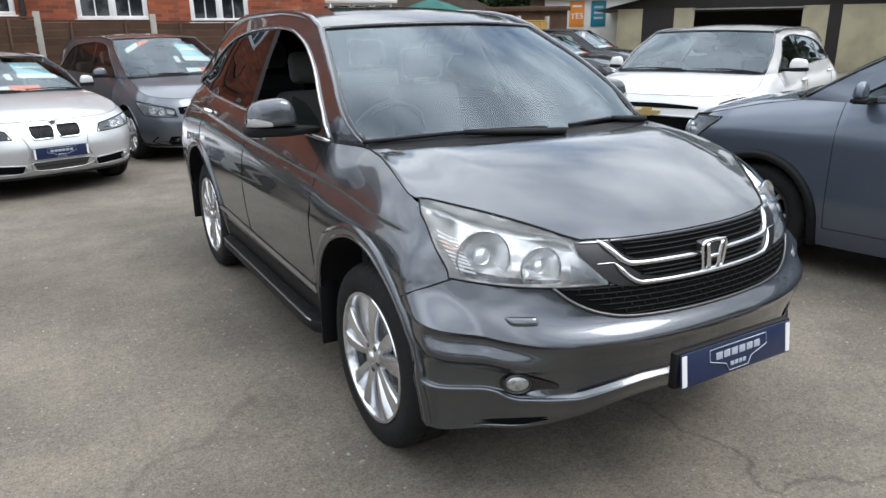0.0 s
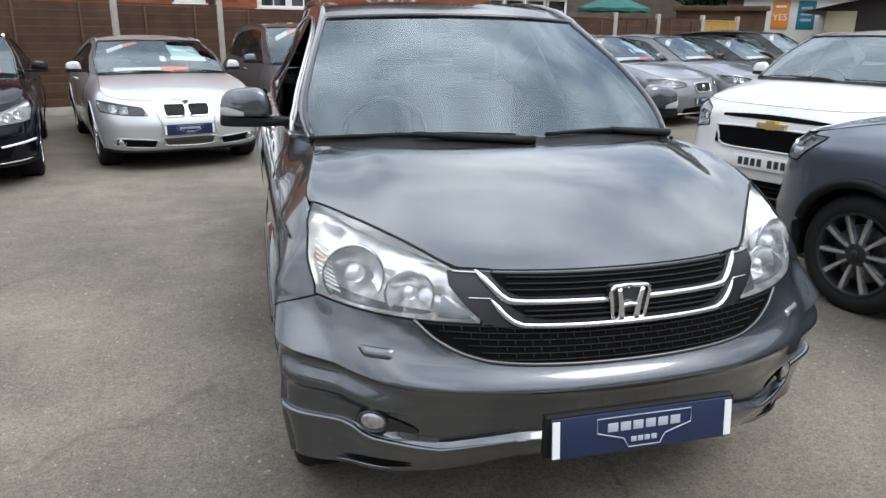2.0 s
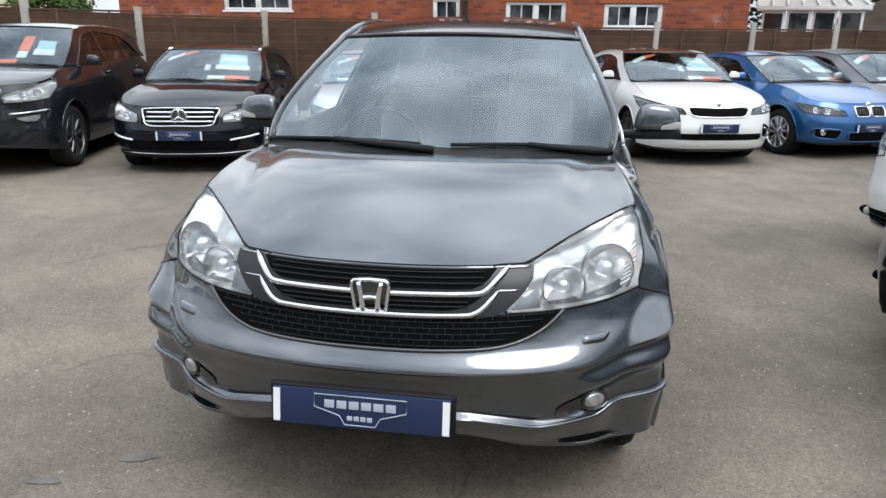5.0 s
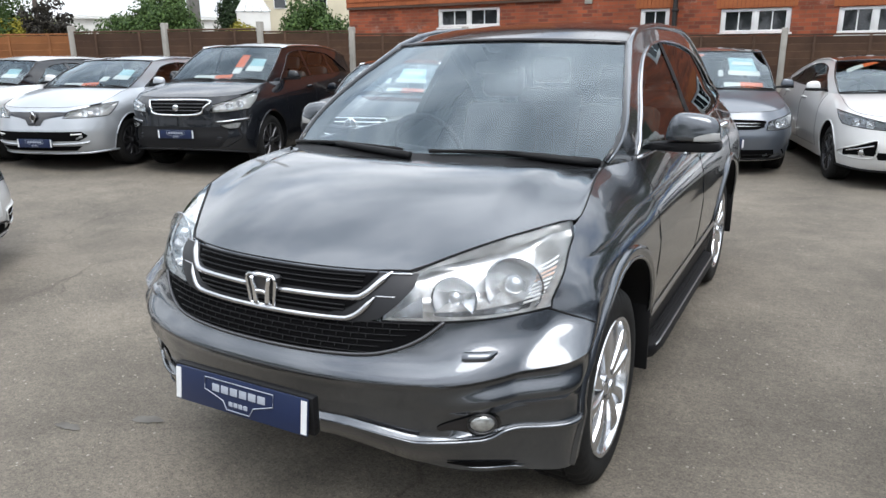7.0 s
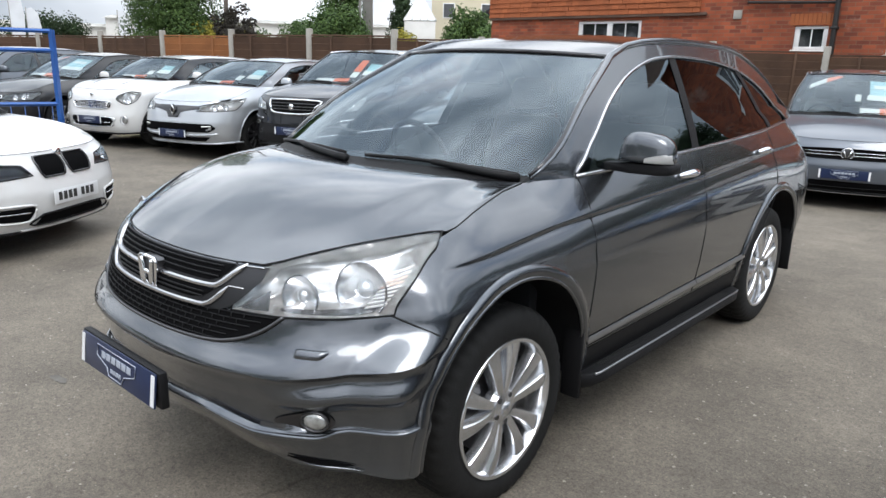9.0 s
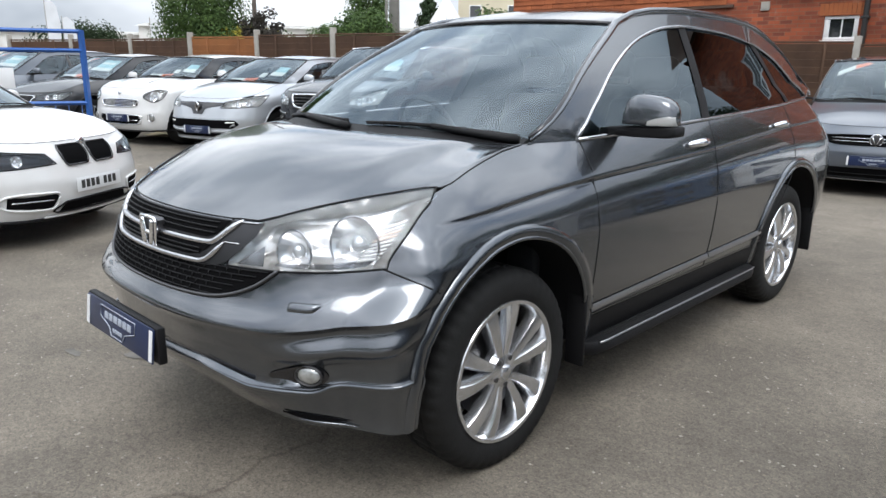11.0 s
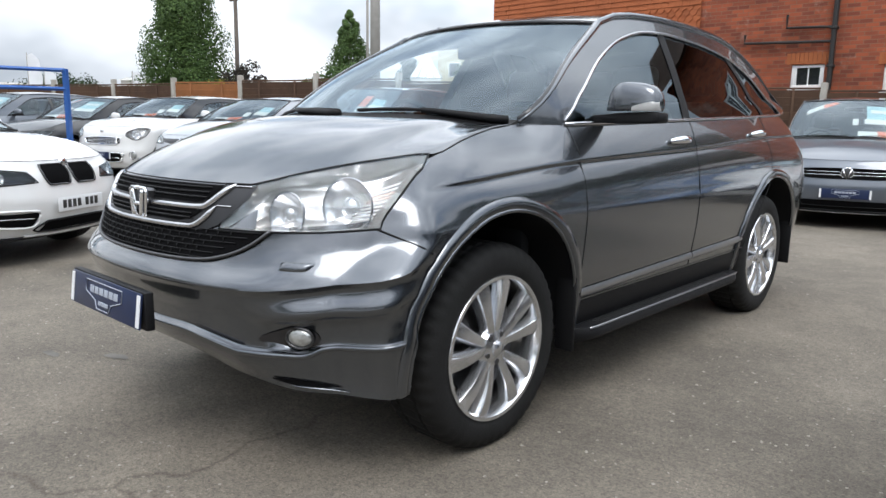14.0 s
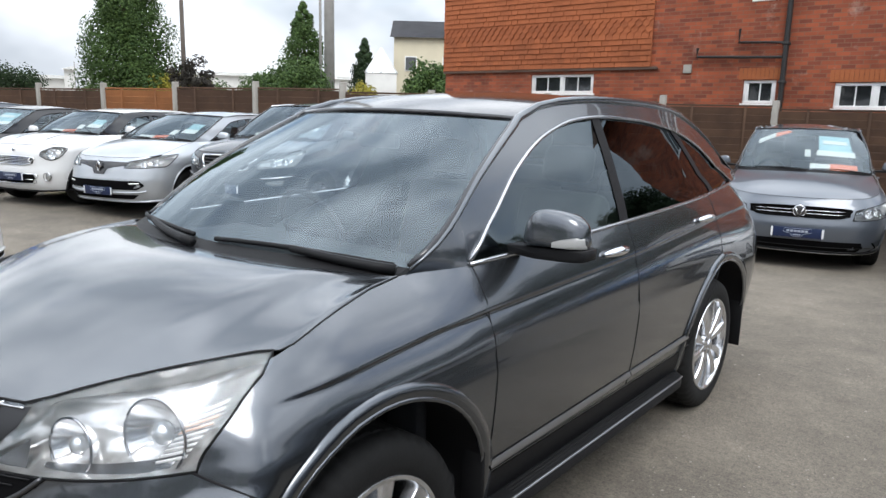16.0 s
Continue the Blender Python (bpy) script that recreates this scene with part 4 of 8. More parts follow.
    # wipers: a slim blade low on the screen and its arm from the scuttle
    edge_x = screen()[0][-1][0]

    def on_screen(x, q, lift):
        y = yA + 0.03 + (yR - yA - 0.03) * q
        a = max(-1.0, min(1.0, x / (edge_x + (X(yR, zA(yR)) - edge_x) * max(0, q))))
        return (x, dome(q) + (y - dome(q)) * abs(a) ** 2.3 - lift * 0.4, zA(y) + c.get("screen_crown", 0.02) * (1 - a * a) + lift)
    for x0, x1, foot_x in ((-0.74, -0.02, 0.04), (0.10, 0.70, 0.72)):
        s = c["wiper_k"]
        blade = [on_screen(s * (x0 + (x1 - x0) * k / 12), -0.008 + 0.040 * math.sin(k / 12 * math.pi) * 0.6 + 0.015 * (k / 12 if foot_x < 0.5 else 1 - k / 12), 0.010) for k in range(13)]
        arm = [on_screen(s * (foot_x + ((x0 + x1) / 2 - foot_x) * k / 6), -0.045 + 0.062 * (k / 6), 0.018 - 0.004 * k / 6) for k in range(7)]
        w = link("wiper", *tube(blade, c.get("blade_r", 0.005), 6), M_PLASTIC, root)
        link("wiper_arm", *tube(arm, lambda q: 2 * c.get("blade_r", 0.005) - 0.004 * q, 6), M_PLASTIC, w)
    # cabin
    bz = sh.T(c["cowl_side"])
    part("dashboard", box(-hw * 0.80, hw * 0.80, c["cowl_mid"] + 0.16, c["cowl_side"] + 0.52, bz - 0.34, bz - 0.05, 0.07, 3), M_CABIN, root)
    part("cabin_floor", box(-hw * 0.84, hw * 0.84, c["cowl_side"] + 0.2, wb + 0.5, 0.30, 0.42, 0.02), M_CABIN, root)
    part("bulkhead", box(-hw * 0.80, hw * 0.80, c["cowl_side"] + 0.1, c["cowl_side"] + 0.16, 0.3, bz - 0.06, 0.02), M_CABIN, root)
    part("parcel_shelf", box(-hw * 0.80, hw * 0.80, wb + 0.20, wb + 0.28, 0.35, bz + 0.02, 0.03), M_CABIN, root)
    sw = Vector((-0.36, c["cowl_side"] + 0.62, bz - 0.06))
    rg = ring(sw, (0, 1, 0.45), 0.19, 0.015, 30)
    spoke = tube([sw + Vector((-0.18, 0, 0)), sw + Vector((0, 0.02, -0.02)), sw + Vector((0.18, 0, 0))], 0.022, 6)
    link("steering_wheel", *joined(rg, spoke), M_CABIN, root)
    sm = c.get("seat_mat", M_SEAT)
    for x in (-0.37, 0.37):
        seat(root, x, c["cowl_side"] + 1.15, bz - 0.55, sm)
        seat(root, x, c["cowl_side"] + 2.0, bz - 0.50, sm)
    part("rear_view_mirror", box(-0.11, 0.11, yR - 0.12, yR - 0.09, zA(yR) - 0.13, zA(yR) - 0.07, 0.012, 2), M_PLASTIC, root)
    if c.get("stickers"):
        for corners, mt in c["stickers"]:
            def sp(a, q):
                y = yA + 0.03 + (yR - yA - 0.03) * q
                return (X(y, zA(y)) * a * 0.93, dome(q) + (y - dome(q)) * abs(a) ** 2.3 + 0.014, zA(y) + c.get("screen_crown", 0.02) * (1 - a * a) - 0.012)
            lift = Vector((0, -0.003, 0.003)) if mt is M_STK_WHITE else Vector((0, 0, 0))
            sticker(root, "window_sticker", [Vector(sp(*q)) + lift for q in corners], mt)
    wheels(c, root, c.get("rim_mat", M_ALLOY))
    return root, sh, X

# ---- car specs and fronts ----
def front_sheet(sh, a, zl, zh, off, n=24, rows=6):
    """A sheet across the nose from -a to a, between two heights that are functions of |x|."""
    out = []
    for k in range(rows + 1):
        line = []
        for i in range(n + 1):
            x = a * (2 * i / n - 1)
            z = zl(abs(x)) + (zh(abs(x)) - zl(abs(x))) * k / rows
            p = sh.P(sh.ux(abs(x), z), z, off)
            line.append((p[0] if x >= 0 else -p[0], p[1], p[2]))
        out.append(line)
    return grid(out)


def front_line(sh, pts, off):
    """A path on the nose through (x, z) points, x of either sign."""
    out = []
    for x, z in pts:
        p = sh.P(sh.ux(abs(x), z), z, off)
        out.append((p[0] if x >= 0 else -p[0], p[1], p[2]))
    return out


def front_patch(sh, poly, off, rows=7, n=10):
    """A sheet on the nose within an outline of (x, z) points, filled row by row."""
    z0, z1 = min(p[1] for p in poly), max(p[1] for p in poly)
    out = []
    for k in range(rows + 1):
        z = z0 + 1e-4 + (z1 - z0 - 2e-4) * k / rows
        cut = [a[0] + (b[0] - a[0]) * (z - a[1]) / (b[1] - a[1]) for a, b in zip(poly, poly[1:] + poly[:1]) if (a[1] - z) * (b[1] - z) < 0]
        xa, xb = min(cut), max(cut)
        out.append(front_line(sh, [(xa + (xb - xa) * i / n, z) for i in range(n + 1)], off))
    return grid(out)


def front_details(root, sh, c):
    """Openings, lamps and strips of a parked car's nose, each from its own outline; those off the middle stand at both sides."""
    for name, poly, mat, trim, r in c["patches"]:
        v, f = front_patch(sh, poly, 0.005)
        edge = tube(front_line(sh, dense(poly + poly[:1], 4), 0.007), r, 5) if trim else None
        middle = min(p[0] for p in poly) < 0
        one = link(name, v, f, mat, root)
        if trim:
            link(name + "_surround", *edge, trim, one)
        if not middle:
            two = link(name, *mirrored(v, f), mat, root)
            if trim:
                link(name + "_surround", *mirrored(*edge), trim, two)
    for name, pts, r, mat in c.get("strips", []):
        t = tube(front_line(sh, dense(pts, 5), 0.006), r, 6)
        link(name, *t, mat, root)
        if pts[0][0] > 0:
            link(name, *mirrored(*t), mat, root)
    for x, z, r in c.get("fogs", []):
        p = Vector(sh.P(sh.ux(x, z), z, 0.004))
        for s in (-1, 1):
            fg = link("fog_lamp", *ellipsoid(s * p.x, p.y, p.z, r, 0.014, r), M_FOG, root)
            link("fog_ring", *ring((s * p.x, p.y - 0.006, p.z), (s * 0.4, -1, 0), r * 1.05, 0.005), M_BAR, fg)


def dense(pts, n=6):
    """A path rounded through its points."""
    out = []
    for i in range(len(pts) - 1):
        p0, p1, p2, p3 = (Vector((*pts[max(0, min(len(pts) - 1, i + k))], 0)) for k in (-1, 0, 1, 2))
        for j in range(n):
            t = j / n
            q = 0.5 * (2 * p1 + (p2 - p0) * t + (2 * p0 - 5 * p1 + 4 * p2 - p3) * t * t + (3 * p1 - p0 - 3 * p2 + p3) * t ** 3)
            out.append((q.x, q.y))
    out.append(pts[-1])
    return out


def wb_spec(paint, hw, h, wb, fo, ro, lip, cz, cy, ty, r=0.325, tail="hatch", **more):
    """A spec from a car's leading sizes: half-width, height, wheelbase, overhangs, bonnet lip, cowl height and place, screen top."""
    zs, rz = lip * 0.92, h - 0.05
    T = [(-fo, lip), (-fo * 0.6, lip + 0.22 * (cz - lip)), (-0.2, lip + 0.6 * (cz - lip)), (cy, cz), (cy + 0.35, cz + 0.005), (wb * 0.6, cz + 0.045), (wb + 0.3, cz + 0.07), (wb + ro, cz + 0.05)]
    tf = curve(*T)
    w0, w3 = cy + 0.30, wb + (0.42 if tail == "hatch" else 0.12)
    if tail == "hatch":
        zr = [(ty, rz - 0.03), (ty + 0.5, rz), (wb - 0.4, rz - 0.005), (wb + 0.25, rz - 0.06), (wb + ro - 0.15, rz - 0.17)]
    else:
        zr = [(ty, rz - 0.03), (ty + 0.45, rz), (wb - 0.75, rz - 0.02), (wb - 0.15, rz - 0.13), (wb + 0.45, cz + 0.13)]
    top = [(w0, tf(w0) + 0.012), ((w0 + ty) / 2 + 0.05, (tf(w0) + rz - 0.15) / 2 + 0.03), (ty + 0.12, rz - 0.105), (ty + 0.6, rz - 0.06), (wb - 0.75, rz - 0.075), (wb - 0.2, rz - (0.12 if tail == "hatch" else 0.19)), (w3, tf(w3) + 0.03)]
    c = dict(paint=paint, hw=hw, wb=wb, r=r, rim=r - 0.105, track=hw - 0.035, spokes=10, arch=r + 0.045, zs=zs, y0=-0.12, y1=wb + 0.25, n=2.9,
             F=[(0.17, -fo + 0.14), (0.24, -fo + 0.05), (0.34, -fo + 0.01), (0.48, -fo), (0.56, -fo + 0.02), (lip - 0.10, -fo + 0.06), (lip, -fo + 0.13)],
             B=[(0.3, wb + ro - 0.1), (0.5, wb + ro), (cz, wb + ro - 0.04), (cz + 0.07, wb + ro - 0.10)],
             W=[(0.18, hw - 0.07), (0.34, hw - 0.025), (0.55, hw), (zs, hw - 0.005)], T=T,
             Wt=[(-fo, hw - 0.09), (-0.35, hw - 0.10), (cy, hw - 0.16), (cy + 0.35, hw - 0.105), (wb * 0.5, hw - 0.08), (wb, hw - 0.10), (wb + ro * 0.8, hw - 0.2)],
             zb=[(-fo, 0.19), (-0.4, 0.22), (0.4, 0.21), (wb - 0.4, 0.21), (wb + ro, 0.28)], zb_mid=0.2,
             zA=[(cy - 0.01, cz), ((cy + ty) / 2, (cz + rz) / 2 + 0.005), (ty, rz - 0.03)], zr=zr,
             tum=[(cz, hw - 0.11), (cz + 0.14, hw - 0.14), (rz, hw - 0.29), (rz + 0.05, hw - 0.31)],
             tap=[(cy, 0.92), (cy + 0.5, 0.985), (wb * 0.5, 1.0), (wb, 0.96), (wb + ro, 0.82)],
             win=dict(low=[(w0, tf(w0) + 0.006), (wb * 0.5, tf(wb * 0.5) + 0.006), (w3, tf(w3) + 0.008)], top=top, cuts=[ty + 0.52, wb - 0.30]),
             cowl_side=cy, cowl_mid=cy - 0.16, screen_top=ty - 0.13, roof_crown=0.05, wiper_k=hw / 0.91,
             doors=(cy + 0.28, ty + 0.52, wb + 0.02), door_low=0.33, handles=(ty + 0.35, wb - 0.12), handle_z=cz - 0.10, mirror=(cy + 0.42, cz + 0.02),
             lamp_tip=(0.36, lip - 0.10), lamp_knee=(0.42, lip - 0.03), lamp_low=(-fo * 0.62, lip - 0.10), lamp_top=(-fo * 0.38, lip + 0.03), lamp_to_lip=False, lamp_depth=0.07,
             bulbs=[((0.45, 0.5), 0.045, "projector"), ((0.7, 0.5), 0.045, "projector")], trim_r=0.005, trim=M_GLOSSBLACK, rear_glass=M_PARKED, front_glass=M_PARKED, screen_glass=M_PARKED)
    c.update(more)
    return c


def labels(side):
    """Price labels behind a windscreen: a white and orange strip on the dash, a slanting tag, a pale blue price card with bars, small papers."""
    k = side
    if side == 0:
        return [([(-0.50, 0.05), (-0.02, 0.045), (-0.02, 0.13), (-0.50, 0.135)], M_STK_WHITE), ([(-0.02, 0.045), (0.34, 0.04), (0.34, 0.16), (-0.02, 0.13)], M_STK_ORANGE),
                ([(0.56, 0.40), (0.84, 0.39), (0.84, 0.62), (0.56, 0.63)], M_STK_BLUE), ([(0.54, 0.26), (0.86, 0.25), (0.86, 0.39), (0.54, 0.40)], M_STK_WHITE), ([(0.30, 0.18), (0.46, 0.18), (0.46, 0.34), (0.30, 0.34)], M_STK_WHITE)]
    strip0, strip1, strip2 = (-0.80, -0.05, 0.42) if k < 0 else (0.10, 0.42, 0.86)
    return [([(strip0, 0.05), (strip1, 0.04), (strip1, 0.15), (strip0, 0.16)], M_STK_WHITE), ([(strip1, 0.04), (strip2, 0.03), (strip2, 0.16), (strip1, 0.17)], M_STK_ORANGE),
            ([(-0.86, 0.60), (-0.58, 0.78), (-0.60, 0.90), (-0.88, 0.72)], M_STK_WHITE), ([(-0.58, 0.78), (-0.28, 0.93), (-0.36, 0.97), (-0.60, 0.90)], M_STK_ORANGE),
            ([(0.24, 0.46), (0.80, 0.44), (0.80, 0.82), (0.24, 0.84)], M_STK_BLUE), ([(0.20, 0.34), (0.84, 0.32), (0.84, 0.44), (0.20, 0.46)], M_STK_WHITE),
            ([(0.31, 0.62), (0.74, 0.605), (0.74, 0.70), (0.31, 0.715)], M_STK_WHITE), ([(0.00, 0.30), (0.10, 0.30), (0.10, 0.46), (0.00, 0.46)], M_STK_WHITE)]


def finish_front(root, sh, c, style, plate_kind, lip, fo, plate_z=0.42):
    """Grille, intakes, fog lamps, badge and plate of a parked car."""
    fl = lambda v: (lambda x: v)
    front, hw = c.get("front", "plain"), sh.c["hw"]
    if "patches" in c:
        front_details(root, sh, c)
    elif front == "band":
        low = front_sheet(sh, hw * 0.80, lambda x: 0.225 + 0.05 * (x / hw) ** 2, lambda x: 0.355 - 0.06 * (x / hw) ** 4, 0.004)
        lower = link("lower_intake", *low, M_MESHBLACK, root)
        lip_path = [sh.P(float(u), 0.222 + 0.03 * float(u), 0.012) for u in np.linspace(0, 0.33, 18)]
        both("intake_lip", *tube(lip_path, 0.008, 6), M_BAR, lower)
        for z in (0.27, 0.31):
            link("intake_rib", *tube(front_line(sh, [(hw * 0.66 * q, z) for q in np.linspace(-1, 1, 17)], 0.008), 0.003, 4), M_PLASTIC, lower)
    elif front == "slots":
        for x0, x1, z0, z1 in ((-0.24, 0.24, 0.265, 0.335), (0.30, 0.70, 0.285, 0.350), (-0.70, -0.30, 0.285, 0.350)):
            rows = [[(lambda p: (math.copysign(p[0], x), p[1], p[2]))(sh.P(sh.ux(abs(x), z), z, 0.004)) for x in [float(q) for q in np.linspace(x0, x1, 12)]] for z in [float(q) for q in np.linspace(z0, z1, 5)]]
            slot = link("lower_intake", *grid(rows), M_MESHBLACK, root)
            for z in (z0 + 0.023, z0 + 0.046):
                link("intake_rib", *tube([(lambda p: (math.copysign(p[0], x), p[1], p[2]))(sh.P(sh.ux(abs(x), z), z, 0.008)) for x in [float(q) for q in np.linspace(x0, x1, 12)]], 0.003, 4), M_GUN, slot)
    else:
        low = front_sheet(sh, hw * 0.52, fl(0.235), lambda x: 0.335 - 0.10 * (x / hw) ** 2, 0.004)
        link("lower_intake", *low, M_MESHBLACK, root)
    if "upper_slot" in c:
        a, z0, z1 = c["upper_slot"]
        link("upper_slot", *front_sheet(sh, a, fl(z0), lambda x: z1 - 0.02 * (x / a) ** 2, 0.006), M_MESHBLACK, root)
    if c.get("stripes"):
        # two dark stripes along the bonnet
        cx, zt = c["cowl_side"], sh.T
        for sgn in (-1, 1):
            rows = []
            for x in (0.30, 0.34):
                line = []
                for k in range(13):
                    r = k / 12
                    y = sh.P(sh.ux(x, lip * 0.97), lip * 0.97)[1] + 0.05
                    yy = y + (c["cowl_mid"] + 0.02 - y) * r
                    line.append((sgn * x, yy, lip + (sh.T(cx) + c.get("crown", 0.02) * 0.85 - lip) * (1 - (1 - r) ** 1.7) + 0.016))
                rows.append(line)
            link("bonnet_stripe", *grid(rows), M_GLOSSBLACK, root)
    if style == "kidney":
        for s in (-1, 1):
            kk = c.get("kidney_k", 1.0)
            x0, zz = 0.125 * kk, lip - 0.095
            rows = []
            for k in range(7):
                z = zz + kk * (-0.062 + 0.124 * k / 6)
                rows.append([(lambda p, x: (s * x, p[1], p[2]))(sh.P(sh.ux(x, z), z, 0.006), x) for x in [x0 + kk * (0.108 + 0.012 * k / 6 - 0.02 * abs(k / 3 - 1) ** 3) * q for q in (-0.97, -0.5, 0, 0.5, 0.97)]])
            g = link("kidney_grille", *grid(rows), M_MESHBLACK, root)
            edge = rows[0] + [r[-1] for r in rows[1:]] + rows[-1][::-1] + [r[0] for r in rows[::-1]]
            link("kidney_surround", *tube(edge, 0.008, 6), c.get("grille_trim", M_CHROME), g)
            bars = [tube([(p[0], p[1] - 0.006, p[2]) for p in front_line(sh, [(s * (x0 + kk * q), zz + kk * (-0.055 + 0.11 * k / 4)) for k in range(5)], 0.0)], 0.003, 4) for q in np.linspace(-0.085, 0.085, 9)]
            link("grille_slats", *joined(*bars), c.get("slat", M_GUN), g)
        badge_z = lip - 0.014
    elif style == "none":
        badge_z = c["badge_z"]
    else:
        a, z0, z1 = c["grille"]
        g = link("grille", *front_sheet(sh, a, lambda x: z0 + 0.02 * (x / a) ** 4, lambda x: z1 - 0.015 * (x / a) ** 4, 0.006), c.get("grille_mat", M_MESHBLACK), root)
        edge = front_line(sh, dense([(-a, z1 - 0.012), (-a * 0.5, z1), (0, z1 + 0.002), (a * 0.5, z1), (a, z1 - 0.012), (a * 0.94, (z0 + z1) / 2), (a * 0.8, z0 + 0.005), (0, z0), (-a * 0.8, z0 + 0.005), (-a * 0.94, (z0 + z1) / 2), (-a, z1 - 0.012)], 5), 0.010)
        link("grille_surround", *tube(edge, c.get("surround_r", 0.009), 6), c.get("grille_trim", M_CHROME), g)
        n = c.get("slats", 4)
        bars = [tube(front_line(sh, [(a * 0.88 * q, z0 + (z1 - z0) * (k + 1) / (n + 1)) for q in np.linspace(-1, 1, 15)], 0.010), c.get("slat_r", 0.006), 5) for k in range(n)]
        link("grille_slats", *joined(*bars), c.get("slat", M_GUN), g)
        badge_z = (z0 + z1) / 2 + c.get("badge_up", 0.0)
    p = Vector(sh.P(0.0, badge_z, 0.008 if style == "kidney" else 0.022))
    rb, bs = c.get("badge_r", 0.04), c.get("badge_style", "round")
    if bs == "bow":
        poly = [(-rb, -0.016), (-rb * 0.30, -0.016), (-rb * 0.36, -0.036), (rb * 0.30, -0.036), (rb * 0.36, -0.016), (rb * 0.92, -0.016), (rb, 0.016), (rb * 0.30, 0.016), (rb * 0.36, 0.036), (-rb * 0.30, 0.036), (-rb * 0.36, 0.016), (-rb * 0.92, 0.016)]
        part("badge", prism([(x, p.z + z) for x, z in poly], p.y - 0.012, p.y + 0.03), c.get("badge_mat", M_CHROME), root)
    elif bs == "diamond":
        poly = [(0, rb), (rb * 0.62, 0), (0, -rb), (-rb * 0.62, 0)]
        bd = part("badge", prism([(x, p.z + z) for x, z in poly], p.y - 0.008, p.y + 0.02), M_GLOSSBLACK, root)
        link("badge_frame", *tube([(x * 0.8, p.y - 0.012, p.z + z * 0.8) for x, z in poly + poly[:2]], 0.011, 6), M_CHROME, bd)
    else:
        bd = lathe([(0.0, 0.010), (rb * 0.7, 0.009), (rb * 0.95, 0.004), (rb, -0.012)], 24)
        bv = [(p.x + y, p.y - x, p.z + z) for x, y, z in bd[0]]
        ground = link("badge", bv, bd[1], M_GUN if rb > 0.05 else c.get("badge_mat", M_CHROME), root)
        if rb > 0.05:
            link("badge_ring", *ring(p + Vector((0, -0.006, 0)), (0, -1, 0), rb * 0.93, rb * 0.10), M_CHROME, ground)
            for way in (-1, 1) if rb < 0.08 else (-1, 1, 0):
                ends = [(way * rb * 0.62, 0.55 * rb), (way * rb * 0.12, -0.62 * rb)] if rb < 0.08 else [(0, 0), (way * rb * 0.80, -0.46 * rb) if way else (0, rb * 0.92)]
                link("badge_arm", *tube([(x, p.y - 0.013, p.z + z) for x, z in ends], rb * 0.09, 5), M_CHROME, ground)
    # fog lamps in dark nests
    for s in () if "patches" in c else (-1, 1):
        x, z = (sh.c["hw"] * 0.70, 0.315) if front != "band" else (sh.c["hw"] * 0.74, 0.30)
        q = Vector(sh.P(sh.ux(x, z), z, -0.008))
        nest = ellipsoid(s * q.x, q.y, q.z, 0.10, 0.03, 0.042)
        fg = link("fog_nest", *nest, M_MESHBLACK, root)
        link("fog_lamp", *ellipsoid(s * q.x, q.y - 0.022, q.z, 0.034, 0.02, 0.034), M_LENSCLEAR, fg)
    y = sh.P(0.0, plate_z)[1]
    plate(root, "number_plate", Matrix.Translation((0, y - 0.022, plate_z)), plate_kind)
    splitter = [sh.P(float(u), max(0.22, sh.col(float(u))[2] + 0.012), 0.004) for u in np.linspace(0, 0.37, 16)]
    link("bumper_edge", *joined(tube(splitter, 0.014, 6), mirrored(*tube(splitter, 0.014, 6))), c.get("edge_mat", M_PLASTIC), root)


